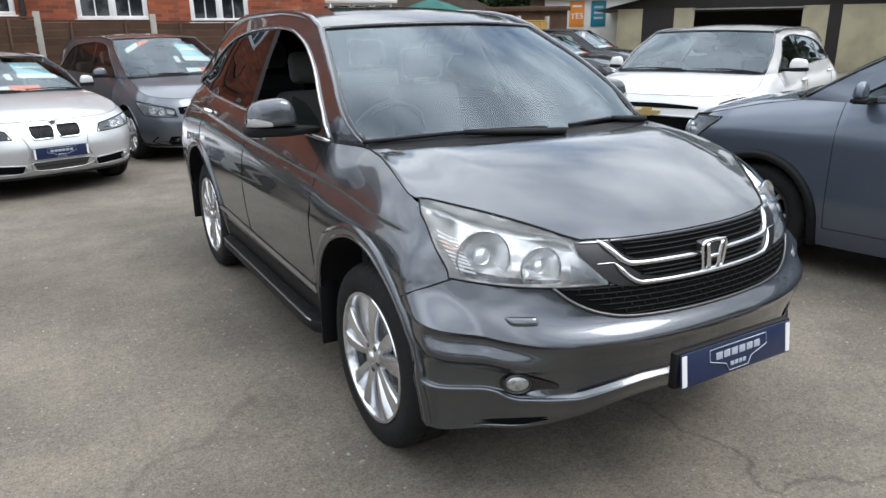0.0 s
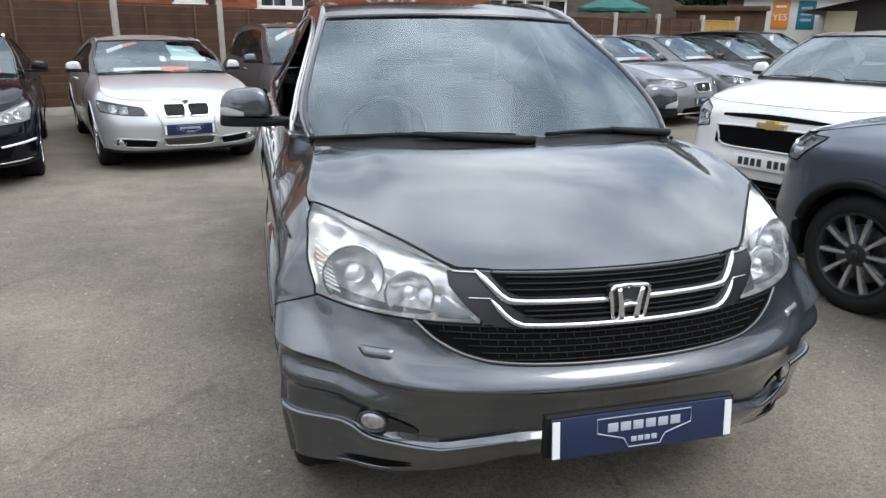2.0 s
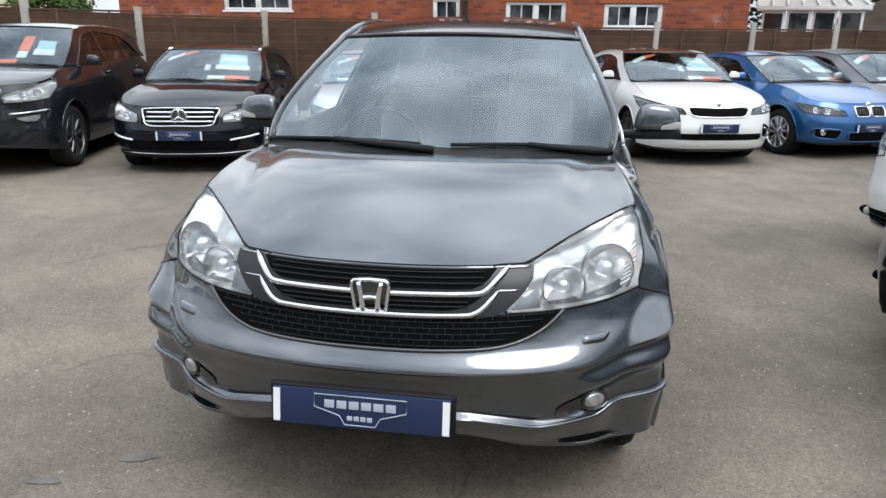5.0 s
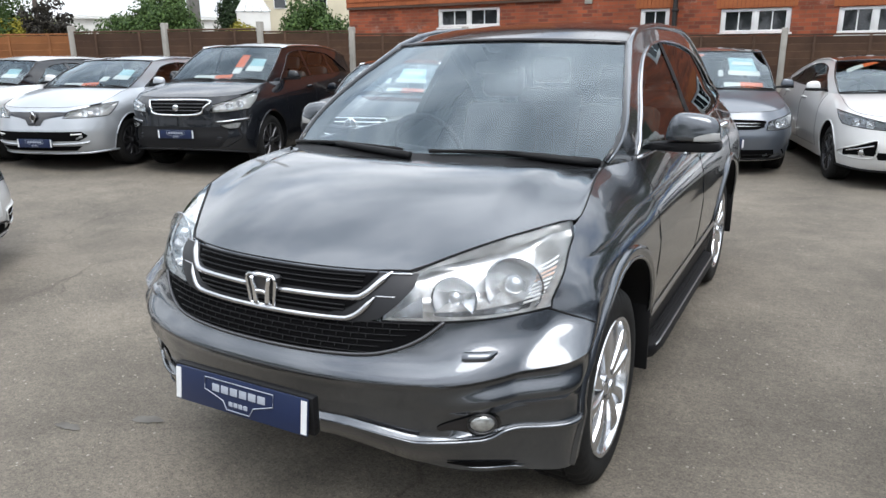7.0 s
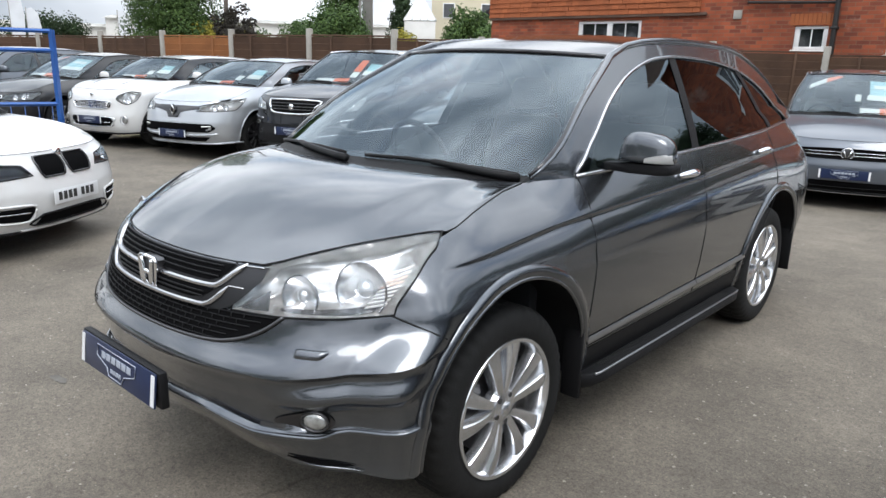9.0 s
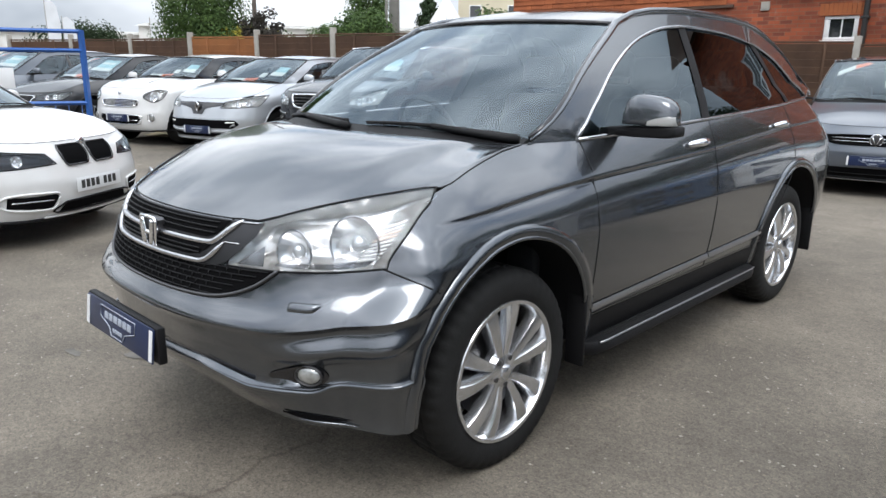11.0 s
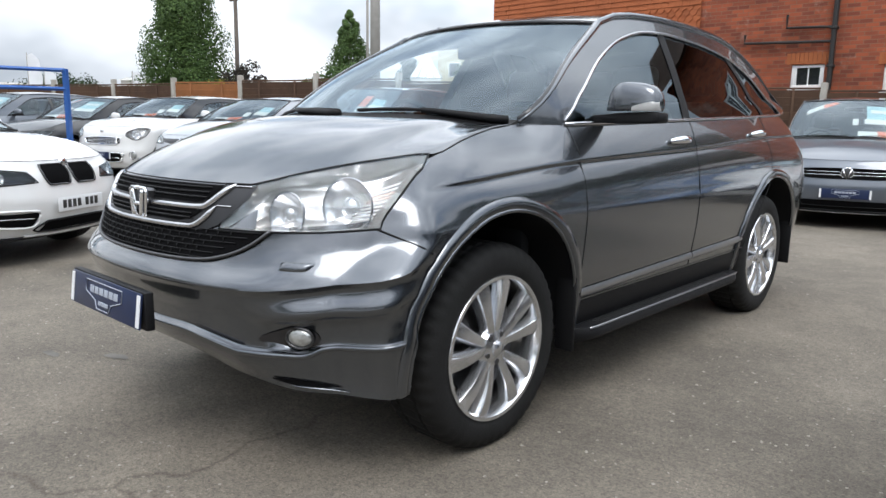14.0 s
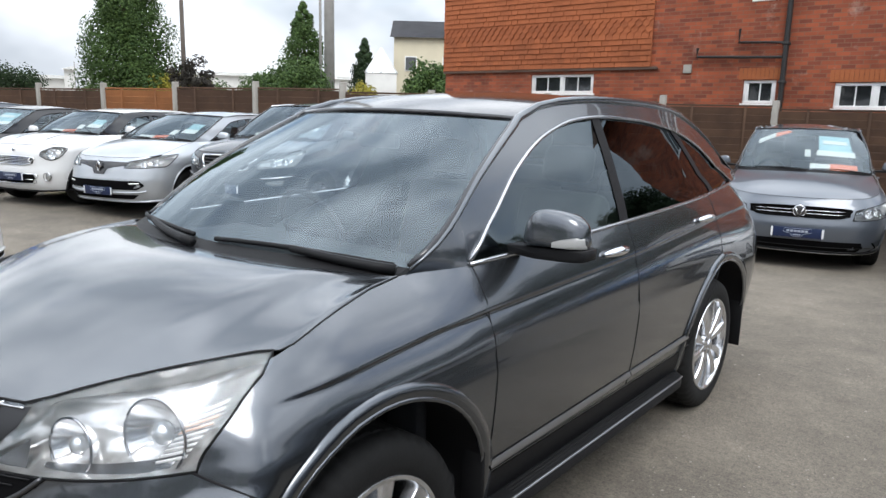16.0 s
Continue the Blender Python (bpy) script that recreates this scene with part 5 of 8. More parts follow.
def hero_extras(root, sh, X):
    """What sets the grey car apart: twin-bar grille, mesh intake, skirt, washers, fog lamps, steps, mud flaps, mouldings."""
    z_low = curve((0.0, 0.702), (0.30, 0.706), (0.42, 0.722), (0.50, 0.755), (0.555, 0.80))
    z_top = curve((0.0, 0.797), (0.36, 0.80), (0.40, 0.797), (0.555, 0.803))
    intake = link("lower_grille", *front_sheet(sh, 0.552, z_low, z_top, 0.003, 40, 8), M_MESHBLACK, root, "black honeycomb lower grille")
    for k in range(6):
        z, a = 0.7125 + 0.0165 * k, 0.36 + 0.034 * k
        row = [tube(front_line(sh, [(a * (2 * i / 30 - 1), z) for i in range(31)], 0.005), 0.0022, 4)]
        if k < 5:
            n = int(a / 0.022)
            row += [tube(front_line(sh, [((i + 0.5 * (k % 2)) * 0.044, z), ((i + 0.5 * (k % 2)) * 0.044, z + 0.0165)], 0.005), 0.0020, 4) for i in range(-(n // 2), n // 2)]
        link("honeycomb_bar", *joined(*row), M_PLASTIC, intake)
    rim_path = front_line(sh, dense([(-0.555, 0.80), (-0.50, 0.752), (-0.42, 0.718), (-0.30, 0.702), (0, 0.698), (0.30, 0.702), (0.42, 0.718), (0.50, 0.752), (0.555, 0.80)], 6), 0.006)
    link("grille_lip", *tube(rim_path, 0.006, 6), M_GUN, intake)
    # the upper grille: a gunmetal mask with two dark slots and two chrome brackets
    mask_top = lambda x: sh.col(sh.ux(x, 0.90))[0] - 0.006
    mask_low = curve((0.0, 0.788), (0.30, 0.79), (0.37, 0.80), (0.44, 0.86), (0.47, 0.90))
    mask = link("grille_mask", *front_sheet(sh, 0.462, mask_low, mask_top, 0.006, 36, 8), M_MASK, root, "gunmetal upper grille surround")
    s_up_low = curve((0.0, 0.868), (0.28, 0.868), (0.325, 0.885), (0.355, 0.918))
    link("grille_slot", *front_sheet(sh, 0.355, s_up_low, lambda x: max(s_up_low(x) + 0.002, mask_top(x) - 0.004), 0.010, 32, 4), M_MESHBLACK, mask)
    s_dn_low = curve((0.0, 0.812), (0.22, 0.812), (0.28, 0.825), (0.315, 0.846))
    link("grille_slot", *front_sheet(sh, 0.315, s_dn_low, lambda x: max(s_dn_low(x) + 0.002, 0.846), 0.010, 32, 4), M_MESHBLACK, mask)
    for z in (0.882, 0.896, 0.910):
        link("slot_rib", *tube(front_line(sh, [(0.32 * q, z) for q in np.linspace(-1, 1, 21)], 0.014), 0.003, 5), M_PLASTIC, mask)
    for z in (0.822, 0.834):
        link("slot_rib", *tube(front_line(sh, [(0.28 * q, z) for q in np.linspace(-1, 1, 21)], 0.014), 0.003, 5), M_PLASTIC, mask)
    up = dense([(-0.392, 0.926), (-0.378, 0.912), (-0.358, 0.892), (-0.330, 0.866), (-0.295, 0.856), (-0.15, 0.854), (0, 0.853), (0.15, 0.854), (0.295, 0.856), (0.330, 0.866), (0.358, 0.892), (0.378, 0.912), (0.392, 0.926)], 5)
    dn = dense([(-0.362, 0.862), (-0.346, 0.842), (-0.326, 0.820), (-0.298, 0.803), (-0.25, 0.798), (0, 0.796), (0.25, 0.798), (0.298, 0.803), (0.326, 0.820), (0.346, 0.842), (0.362, 0.862)], 5)
    link("chrome_bar", *tube(front_line(sh, up, 0.007), lambda q: 0.0108 * min(1.0, 0.25 + 7 * min(q, 1 - q)), 8), M_BAR, mask, "chrome upper grille bar")
    link("chrome_bar", *tube(front_line(sh, dn, 0.007), lambda q: 0.0098 * min(1.0, 0.25 + 7 * min(q, 1 - q)), 8), M_BAR, mask, "chrome lower grille bar")
    for sd in (-1, 1):
        link("chrome_edge", *tube(front_line(sh, [(sd * x, mask_top(x) - 0.003) for x in np.linspace(0.384, 0.448, 8)], 0.008), 0.0028, 6), M_BAR, mask)
        link("chrome_edge", *tube(front_line(sh, [(sd * x, 0.863) for x in np.linspace(0.360, 0.418, 8)], 0.008), 0.0026, 6), M_BAR, mask)
    # badge: a rounded ring with a dark ground and two chrome uprights on a bridge
    by, bz = sh.P(0.0, 0.852)[1] - 0.034, 0.852
    outline = [(-0.046, 0.046), (0, 0.048), (0.046, 0.046), (0.054, 0.040), (0.055, 0.032), (0.048, -0.034), (0.044, -0.043), (0.035, -0.047), (-0.035, -0.047), (-0.044, -0.043), (-0.048, -0.034), (-0.055, 0.032), (-0.054, 0.040)]
    bd = part("badge", prism([(x, bz + z) for x, z in outline], by + 0.012, by + 0.040), M_GUN, root, "chrome maker's badge")
    link("badge_ring", *tube([(x, by + 0.008, bz + z) for x, z in outline + outline[:2]], 0.0062, 8), M_CHROME, bd)
    for s in (-1, 1):
        link("badge_upright", *tube([(s * (0.0345 - 0.0125 * q - 0.003 * math.sin(q * math.pi)), by + 0.006, bz + 0.041 - 0.083 * q) for q in np.linspace(0, 1, 9)], lambda q: 0.0075 + 0.0025 * q, 10), M_CHROME, bd)
    link("badge_bridge", *tube([(x, by + 0.006, bz - 0.004 - 8 * x * x) for x in np.linspace(-0.024, 0.024, 9)], 0.0075, 10), M_CHROME, bd)
    # dark valance set back under the nose
    val = [[(lambda p: (p[0] * 0.86, p[1] + 0.16 + 0.22 * (1 - k / 3), 0.30 + (0.462 - 0.30) * k / 3))(sh.P(float(u), 0.44)) for u in np.linspace(0, 0.30, 20)] for k in range(4)]
    vv, vf = grid(val)
    link("valance", *joined((vv, vf), mirrored(vv, vf)), M_PLASTIC, root)
    # washer covers
    wr = []
    for k in range(7):
        line = []
        for i in range(13):
            x, z = 0.611 + 0.090 * i / 12, 0.695 + 0.030 * k / 6
            e = min(1.0, min(i, 12 - i) / 1.5) * min(1.0, min(k, 6 - k) / 1.5)
            x += 0.5 * (z - 0.71) * (1 if i > 6 else -0.4)
            line.append(sh.P(sh.ux(x, z), z, -0.004 + 0.011 * e))
        wr.append(line)
    both("washer_cover", *grid(wr), M_GREY, root)
    seam = wr[0] + [q[-1] for q in wr[1:]] + wr[-1][-2::-1] + [q[0] for q in wr[-2::-1]]
    both("washer_seam", *tube([(x, y - 0.0035, z) for x, y, z in seam], 0.0014, 5), M_PLASTIC, root)
    # fog lamps in scooped nests
    for s in (-1, 1):
        x, z = 0.664, 0.502
        u0 = sh.ux(x, z)
        rows = []
        for k in range(8):
            r = k / 7
            line = []
            for i in range(28):
                a = i / 28 * math.tau
                px, pz = x - 0.012 + r * (0.056 + 0.045 * max(0.0, -math.cos(a))) * math.cos(a), z - 0.002 + r * (0.036 - 0.010 * max(0.0, -math.cos(a))) * math.sin(a) - 0.012 * r * max(0.0, -math.cos(a))
                p = sh.P(sh.ux(px, pz), pz, 0.004)
                line.append((s * p[0], p[1], p[2]))
            rows.append(line)
        nest = link("fog_nest", *grid(rows, close=True), M_GLOSSBLACK, root)
        s_in, s_out = curve((0.552, 0.490), (0.60, 0.484), (0.64, 0.472), (0.68, 0.470), (0.715, 0.484)), curve((0.552, 0.466), (0.60, 0.461), (0.65, 0.460), (0.69, 0.462), (0.715, 0.480))
        scoop = [[sh.P(sh.ux(px, pz), pz, 0.002 + 0.015 * (1 - k / 4) * math.sin(math.pi * min(1.0, 0.04 + q * 0.96))) for q in np.linspace(0, 1, 24) for px in [0.552 + 0.163 * float(q)] for pz in [s_out(px) + (s_in(px) - s_out(px)) * k / 4]] for k in range(5)]
        sv, sf = grid(scoop)
        link("fog_scoop", *((sv, sf) if s > 0 else mirrored(sv, sf)), M_GREY, nest)
        p, nn = Vector(sh.P(u0, z, 0.006)), sh.normal(u0, z)
        lens = ellipsoid(0, 0, 0, 0.038, 0.013, 0.027)
        turn = Vector((0, -1, 0)).rotation_difference(Vector((nn.x * 0.8, nn.y, 0)).normalized()).to_matrix()
        bowl = hollow_bowl((0, 0, 0), (0, -1, 0), 0.034, 0.03)
        for nm, (lv, lf), mt in (("reflector", bowl, M_REFLECT), ("lens", lens, M_FOG)):
            lv = [tuple(turn @ Vector((q[0], q[1], q[2] * (0.75 if nm == "reflector" else 1))) + p) for q in lv]
            link(nm, [(s * a, b, c2) for a, b, c2 in lv], lf, mt, nest)
        rg = [tuple(turn @ Vector((0.041 * math.cos(a), -0.004, 0.030 * math.sin(a))) + p) for a in np.linspace(0, math.tau, 29)]
        link("fog_ring", *tube([(s * a, b, c2) for a, b, c2 in rg], 0.0035, 6, caps=False), M_GUN, nest)
    # a painted bead added on the ledge, its round shape giving the edge's highlight
    strip = [sh.P(float(u), LEDGE(float(u)) - 0.002, 0.003) for u in np.linspace(0.065, 0.296, 64)]
    both("skirt_strip", *tube(strip, lambda q: 0.0085 * min(1.0, 0.15 + 2.2 * q, 0.2 + 12 * (1 - q)), 10), M_GREY, root, "rounded painted strip along the bumper skirt")
    # a dark slot low in each corner of the skirt, with a painted lip
    slot = [[sh.P(float(u), 0.362 - 0.016 * q + (k - 2) * 0.0052 * math.sin(math.pi * min(1.0, 0.08 + q)), 0.004) for q in np.linspace(0, 0.92, 20) for u in [0.160 + 0.080 * q]] for k in range(5)]
    both("skirt_slot", *grid(slot), M_MESHBLACK, root)
    lip = [sh.P(0.178 + 0.06 * float(q), 0.347 - 0.013 * float(q), 0.006) for q in np.linspace(0, 1, 14)]
    both("slot_lip", *tube(lip, lambda q: 0.001 + 0.004 * math.sin(q * math.pi), 6), M_GREY, root)
    # plate on its black holder
    hold = part("plate_holder", box(-0.272, 0.272, -0.956, -0.928, 0.490, 0.610, 0.006), M_PLASTIC, root)
    plate(hold, "number_plate", Matrix.Translation((0, -0.962, 0.55)) @ Euler((radians(-7), 0, 0)).to_matrix().to_4x4(), "dealer")
    # bumper seam from lamp to arch
    both("bumper_seam", *tube([sh.P(sh.uy(y, z), z, 0.001) for y, z in [(-0.50, 0.816), (-0.46, 0.79), (-0.42, 0.765), (-0.385, 0.745)]], 0.0032, 5), M_PLASTIC, root)
    # side mouldings, running boards, mud flaps
    for y0, y1 in ((0.480, 1.506), (1.514, 2.17)):
        top = [sh.P(sh.uy(y, z + 0.018), z + 0.018, 0.004) for y in np.linspace(y0, y1, 12) for z in [0.475 + 0.022 * (y - 0.5)]]
        mid = [sh.P(sh.uy(y, z), z, 0.016) for y in np.linspace(y0, y1, 12) for z in [0.475 + 0.022 * (y - 0.5)]]
        bot = [sh.P(sh.uy(y, z - 0.020), z - 0.020, 0.004) for y in np.linspace(y0, y1, 12) for z in [0.475 + 0.022 * (y - 0.5)]]
        both("side_moulding", *grid([bot, mid, top]), M_SATIN, root)
    sill = [[sh.P(sh.uy(float(y), z), z, o) for y in np.linspace(0.44, 2.20, 20)] for z, o in ((0.44, 0.002), (0.42, 0.006), (0.36, 0.006), (0.335, 0.0))]
    both("sill_panel", *grid(sill), M_PLASTIC, root)
    for s in (1, -1):
        prof = [(0.80, 0.285), (0.80, 0.326), (0.893, 0.332), (0.908, 0.329), (0.917, 0.317), (0.919, 0.290), (0.908, 0.276), (0.82, 0.272)]
        ys = [0.455, 0.47, 0.52, 0.62] + list(np.linspace(0.75, 1.95, 9)) + [2.05, 2.12, 2.16]
        rows = []
        for y in ys:
            y = float(y)
            e = min(1.0, (y - 0.44) / 0.12, (2.175 - y) / 0.10)
            k = 0.80 + 0.0 * e
            rows.append([(s * (k + (x - k) * (0.25 + 0.75 * math.sin(max(0.0, e) * math.pi / 2))), y, z) for x, z in prof])
        rv, rf = grid(rows, close=True)
        rf = rf + [tuple(range(len(prof))), tuple(range(len(rv) - len(prof), len(rv)))]
        step = link("running_board", rv, rf, M_PLASTIC, root, "black ribbed running board with satin grey edge strip", sharp=40)
        edge = [(s * (0.80 + 0.110 * (0.25 + 0.75 * math.sin(min(1.0, (y - 0.44) / 0.12, (2.175 - y) / 0.10) * math.pi / 2))), y, 0.3275) for y in [float(q) for q in np.linspace(0.535, 2.10, 40)]]
        link("edge_strip", *tube(edge, 0.0052, 6), M_SATIN, step)
        ribs = [tube([(s * x, float(y), 0.331) for y in np.linspace(0.62, 2.0, 6)], 0.003, 4) for x in np.linspace(0.83, 0.888, 5)]
        for one in ribs:
            link("tread_rib", *one, M_RUBBER, step)
        for y, h in ((0.428, 0.60), (3.052, 0.58)):
            part("mud_flap", box(s * 0.852 - 0.042, s * 0.852 + 0.042, y, y + 0.016, 0.250, h, 0.006), M_PLASTIC, root)
    # hood washer jets and window bottom chrome
    for x in (-0.42, 0.42):
        part("washer_jet", box(x - 0.016, x + 0.016, -0.155, -0.120, 1.083, 1.099, 0.005), M_PLASTIC, root)
    # second-row and tail lamps
    both("tail_lamp", *tube([sh.P(sh.uy(3.52, z), z, 0.004) for z in np.linspace(0.95, 1.2, 6)], 0.035, 8), material("tail_lens", (0.35, 0.01, 0.012), rough=0.15, coat=0.6), root)

# ---- the grey car ----
CREST = curve((0.0, 0.640), (0.14, 0.640), (0.20, 0.655), (0.25, 0.678), (0.295, 0.715))
LEDGE = curve((0.0, 0.486), (0.055, 0.488), (0.0825, 0.476), (0.1075, 0.460), (0.13, 0.447), (0.19, 0.445), (0.2025, 0.452), (0.2175, 0.471), (0.2575, 0.484), (0.28, 0.491), (0.31, 0.492))
OVER_MID, OVER_END = curve((0.0, 0.030), (0.016, 0.026), (0.040, 0.010), (0.060, 0.0)), curve((0.0, 0.036), (0.03, 0.032), (0.09, 0.012), (0.14, 0.0))
UNDER_MID, UNDER_END = curve((-0.09, 0.0), (-0.05, 0.007), (-0.02, 0.017), (0.0, 0.030)), curve((-0.13, 0.0), (-0.105, 0.013), (-0.088, 0.026), (-0.078, 0.027), (-0.034, 0.008), (-0.022, 0.010), (-0.008, 0.025), (0.0, 0.034))
STEP = curve((-0.20, -0.085), (-0.10, -0.028), (-0.03, 0.014), (-0.004, 0.022), (0.012, 0.0), (0.02, 0.0))

CREASE = curve((-0.4, 0.925), (0.45, 0.985), (1.5, 1.02), (2.6, 1.07), (3.3, 1.08))


def hero_nose(u, z):
    """How far the grey car's bumper swells: a crest under the lamps, a second roll at the corners, a ledge over the skirt."""
    d, e = z - CREST(u), z - LEDGE(u)
    k = max(0.0, min(1.0, (u - 0.125) / 0.075))
    k = k * k * (3 - 2 * k)
    a, b = (OVER_MID(d), OVER_END(d)) if d >= 0 else (UNDER_MID(d), UNDER_END(d))
    fade = max(0.0, min(1.0, (0.345 - u) / 0.12))
    tuck = STEP(e) if e < 0.02 else 0.0
    return (a + (b - a) * k) * fade * fade * (3 - 2 * fade) + tuck * (1 - (0.6 if tuck > 0 else 0.75) * k)


def hero_levels(u, zb, t):
    """Heights of the body's rows, drawn along its crest and ledge."""
    cr, le = CREST(u), LEDGE(u)
    y = -0.10 - 0.709 * max(0.0, math.cos(u / 0.4 * math.pi / 2)) ** 0.909 if u < 0.4 else -0.10 + 7.625 * min(0.4, u - 0.4)
    zc = max(max(cr + 0.09, 0.80) + 0.04, min(CREASE(y), t - 0.05))
    marks = [(zb, 8), (max(zb + 0.01, le - 0.030), 2), (le - 0.004, 3), (le + 0.012, 3), (cr - 0.13, 3), (cr - 0.105, 3), (cr - 0.088, 2), (cr - 0.078, 3), (cr - 0.034, 2), (cr - 0.022, 2), (cr - 0.008, 2), (cr, 2), (cr + 0.010, 3), (cr + 0.05, 8), (max(cr + 0.09, 0.80), 6), (zc - 0.03, 3), (zc - 0.007, 4), (zc + 0.007, 3), (zc + 0.03, 6), (t, 0)]
    out = []
    for (a, n), (b, _) in zip(marks, marks[1:]):
        out += [a + (b - a) * k / n for k in range(n)]
    return out + [t]


HERO = dict(paint=M_GREY, hw=0.91, wb=2.62, r=0.364, rim=0.254, track=0.862, spokes=10, style="pair", arch=0.450, arch_up=0.022, zs=0.85, y0=-0.10, y1=2.95, n=2.2, fine=2,
            F=[(0.22, -0.80), (0.28, -0.85), (0.36, -0.835), (0.44, -0.842), (0.50, -0.850), (0.56, -0.862), (0.605, -0.869), (0.645, -0.870), (0.70, -0.858), (0.79, -0.832), (0.86, -0.805), (0.935, -0.765)],
            B=[(0.3, 3.45), (0.5, 3.58), (0.8, 3.60), (1.1, 3.56), (1.25, 3.50)],
            W=[(0.22, 0.82), (0.30, 0.842), (0.45, 0.872), (0.65, 0.900), (0.80, 0.908), (0.85, 0.90)],
            T=[(-0.95, 0.935), (-0.7, 0.928), (-0.5, 0.957), (-0.3, 1.012), (-0.1, 1.072), (0.118, 1.112), (0.20, 1.120), (0.44, 1.122), (1.5, 1.148), (2.3, 1.180), (2.93, 1.206), (3.3, 1.220), (3.65, 1.225)],
            Wt=[(-0.8, 0.80), (-0.45, 0.82), (-0.3, 0.808), (-0.1, 0.775), (0.20, 0.732), (0.44, 0.79), (0.8, 0.815), (1.5, 0.825), (2.3, 0.81), (2.93, 0.745), (3.3, 0.69), (3.6, 0.63)],
            zb=[(-0.86, 0.456), (-0.82, 0.440), (-0.785, 0.405), (-0.74, 0.360), (-0.68, 0.335), (-0.54, 0.322), (-0.40, 0.318), (0.45, 0.33), (2.2, 0.33), (3.0, 0.36), (3.6, 0.36)], zb_mid=0.30,
            zA=[(0.225, 1.119), (0.29, 1.158), (0.60, 1.368), (0.975, 1.566)], zr=[(0.975, 1.566), (1.12, 1.610), (1.35, 1.640), (1.7, 1.655), (2.2, 1.650), (2.5, 1.630), (2.8, 1.573), (3.05, 1.482), (3.28, 1.350), (3.42, 1.255)],
            tum=[(1.10, 0.815), (1.22, 0.79), (1.4, 0.71), (1.5, 0.655), (1.585, 0.608), (1.66, 0.572), (1.72, 0.55)],
            tap=[(0.2, 0.89), (0.44, 0.965), (1.0, 0.985), (1.6, 1.0), (2.3, 0.98), (2.93, 0.89), (3.45, 0.80)],
            win=dict(low=[(0.46, 1.126), (1.46, 1.157), (2.4, 1.188), (3.17, 1.215)],
                     top=[(0.46, 1.136), (0.579, 1.225), (0.87, 1.412), (1.139, 1.518), (1.40, 1.570), (1.65, 1.583), (2.0, 1.573), (2.394, 1.530), (2.78, 1.435), (3.02, 1.325), (3.17, 1.225)], cuts=[(1.53, 0.22), (2.57, -0.75)]),
            cowl_side=0.20, cowl_mid=-0.03, screen_top=0.84, roof_crown=0.035, wiper_k=1.0, bonnet_bow=1.9, crown=0.022, screen_crown=0.02, ridge=(0.40, 0.86, 0.018),
            doors=(0.47, 1.51, 2.56), door_low=0.45, handles=(1.33, 2.37), handle_z=1.055, handle_paint=M_CHROME, mirror=(0.70, 1.135), mirror_in=-0.012, signal=True, window_down=True,
            lamp_tip=(0.392, 0.80), lamp_knee=(0.458, 0.910), lamp_low=(-0.49, 0.816), lamp_top=(-0.285, 1.004), lamp_to_lip=True, lamp_hollow=0.016, lamp_depth=0.085, bulb_turn=0.5, lamp_ribs=True, lamp_lap=((0.450, -0.675), (0.772, -0.270)), bulb_in=-0.038,
            lamp_house=M_LAMPBRIGHT, bulbs=[((0.36, 0.50), 0.066, "projector"), ((0.66, 0.62), 0.086, "projector")], trim_r=0.0085, roof_paint=M_GLOSSBLACK, rail_r=0.016, screen_seal=0.012, seal_in=0.008, front_glass=M_SIDEGLASS, rail_from_foot=True, post_paint=M_PLASTIC, trim=M_BAR,
            arch_lip=0.008, arch_flare=0.046, nose=hero_nose, levels=hero_levels, crease=[(-0.4, 0.925), (0.45, 0.985), (1.5, 1.02), (2.6, 1.07), (3.3, 1.08)], mirror_k=1.07, blade_r=0.008, seal_r=0.0035)
hero, hero_shell, hero_X = build_car("estate_car", "polished metal grey four-wheel-drive estate car with chrome trim", HERO, Matrix.Identity(4))
hero_extras(hero, hero_shell, hero_X)


# ---- the other cars on the lot ----
def park(name, label, c, x, y, turn, style, kind, plate_z=0.42):
    """A car whose nose stands at (x, y), turned by degrees from facing -y."""
    fo = -min(p[1] for p in c["F"])
    m = Matrix.Translation((x, y, ground_at(x + 1.9 * math.sin(radians(-turn))))) @ Euler((0, 0, radians(turn))).to_matrix().to_4x4() @ Matrix.Translation((0, fo, 0))
    root, sh, _ = build_car(name, label, c, m, "cars parked on the lot")
    finish_front(root, sh, c, style, kind, c["T"][0][1], fo, plate_z)
    return root, sh


park("coupe", "silver two-door coupe with twin kidney grille, windscreen price stickers", wb_spec(M_SILVER, 0.89, 1.39, 2.76, 0.78, 1.0, 0.74, 0.95, 0.42, 1.20, tail="saloon", stickers=labels(-1), lamp_house=M_LAMPHOUSE, lamp_tip=(0.40, 0.60), lamp_knee=(0.44, 0.68), lamp_low=(-0.46, 0.64), lamp_top=(-0.34, 0.745),
             patches=[("lower_intake", [(-0.27, 0.365), (0.27, 0.365), (0.23, 0.285), (-0.23, 0.285)], M_GUN, M_SILVER, 0.006), ("side_intake", [(0.33, 0.345), (0.70, 0.365), (0.72, 0.29), (0.36, 0.27)], M_MESHBLACK, M_SILVER, 0.006)], fogs=[(0.665, 0.325, 0.036)],
             strips=[("intake_rib", [(-0.24, 0.325), (0.24, 0.325)], 0.004, M_PLASTIC), ("bumper_fold", [(0.31, 0.62), (0.27, 0.50), (0.30, 0.40)], 0.006, M_SILVER)]), -1.62, 5.72, 16, "kidney", "dealer", 0.45)
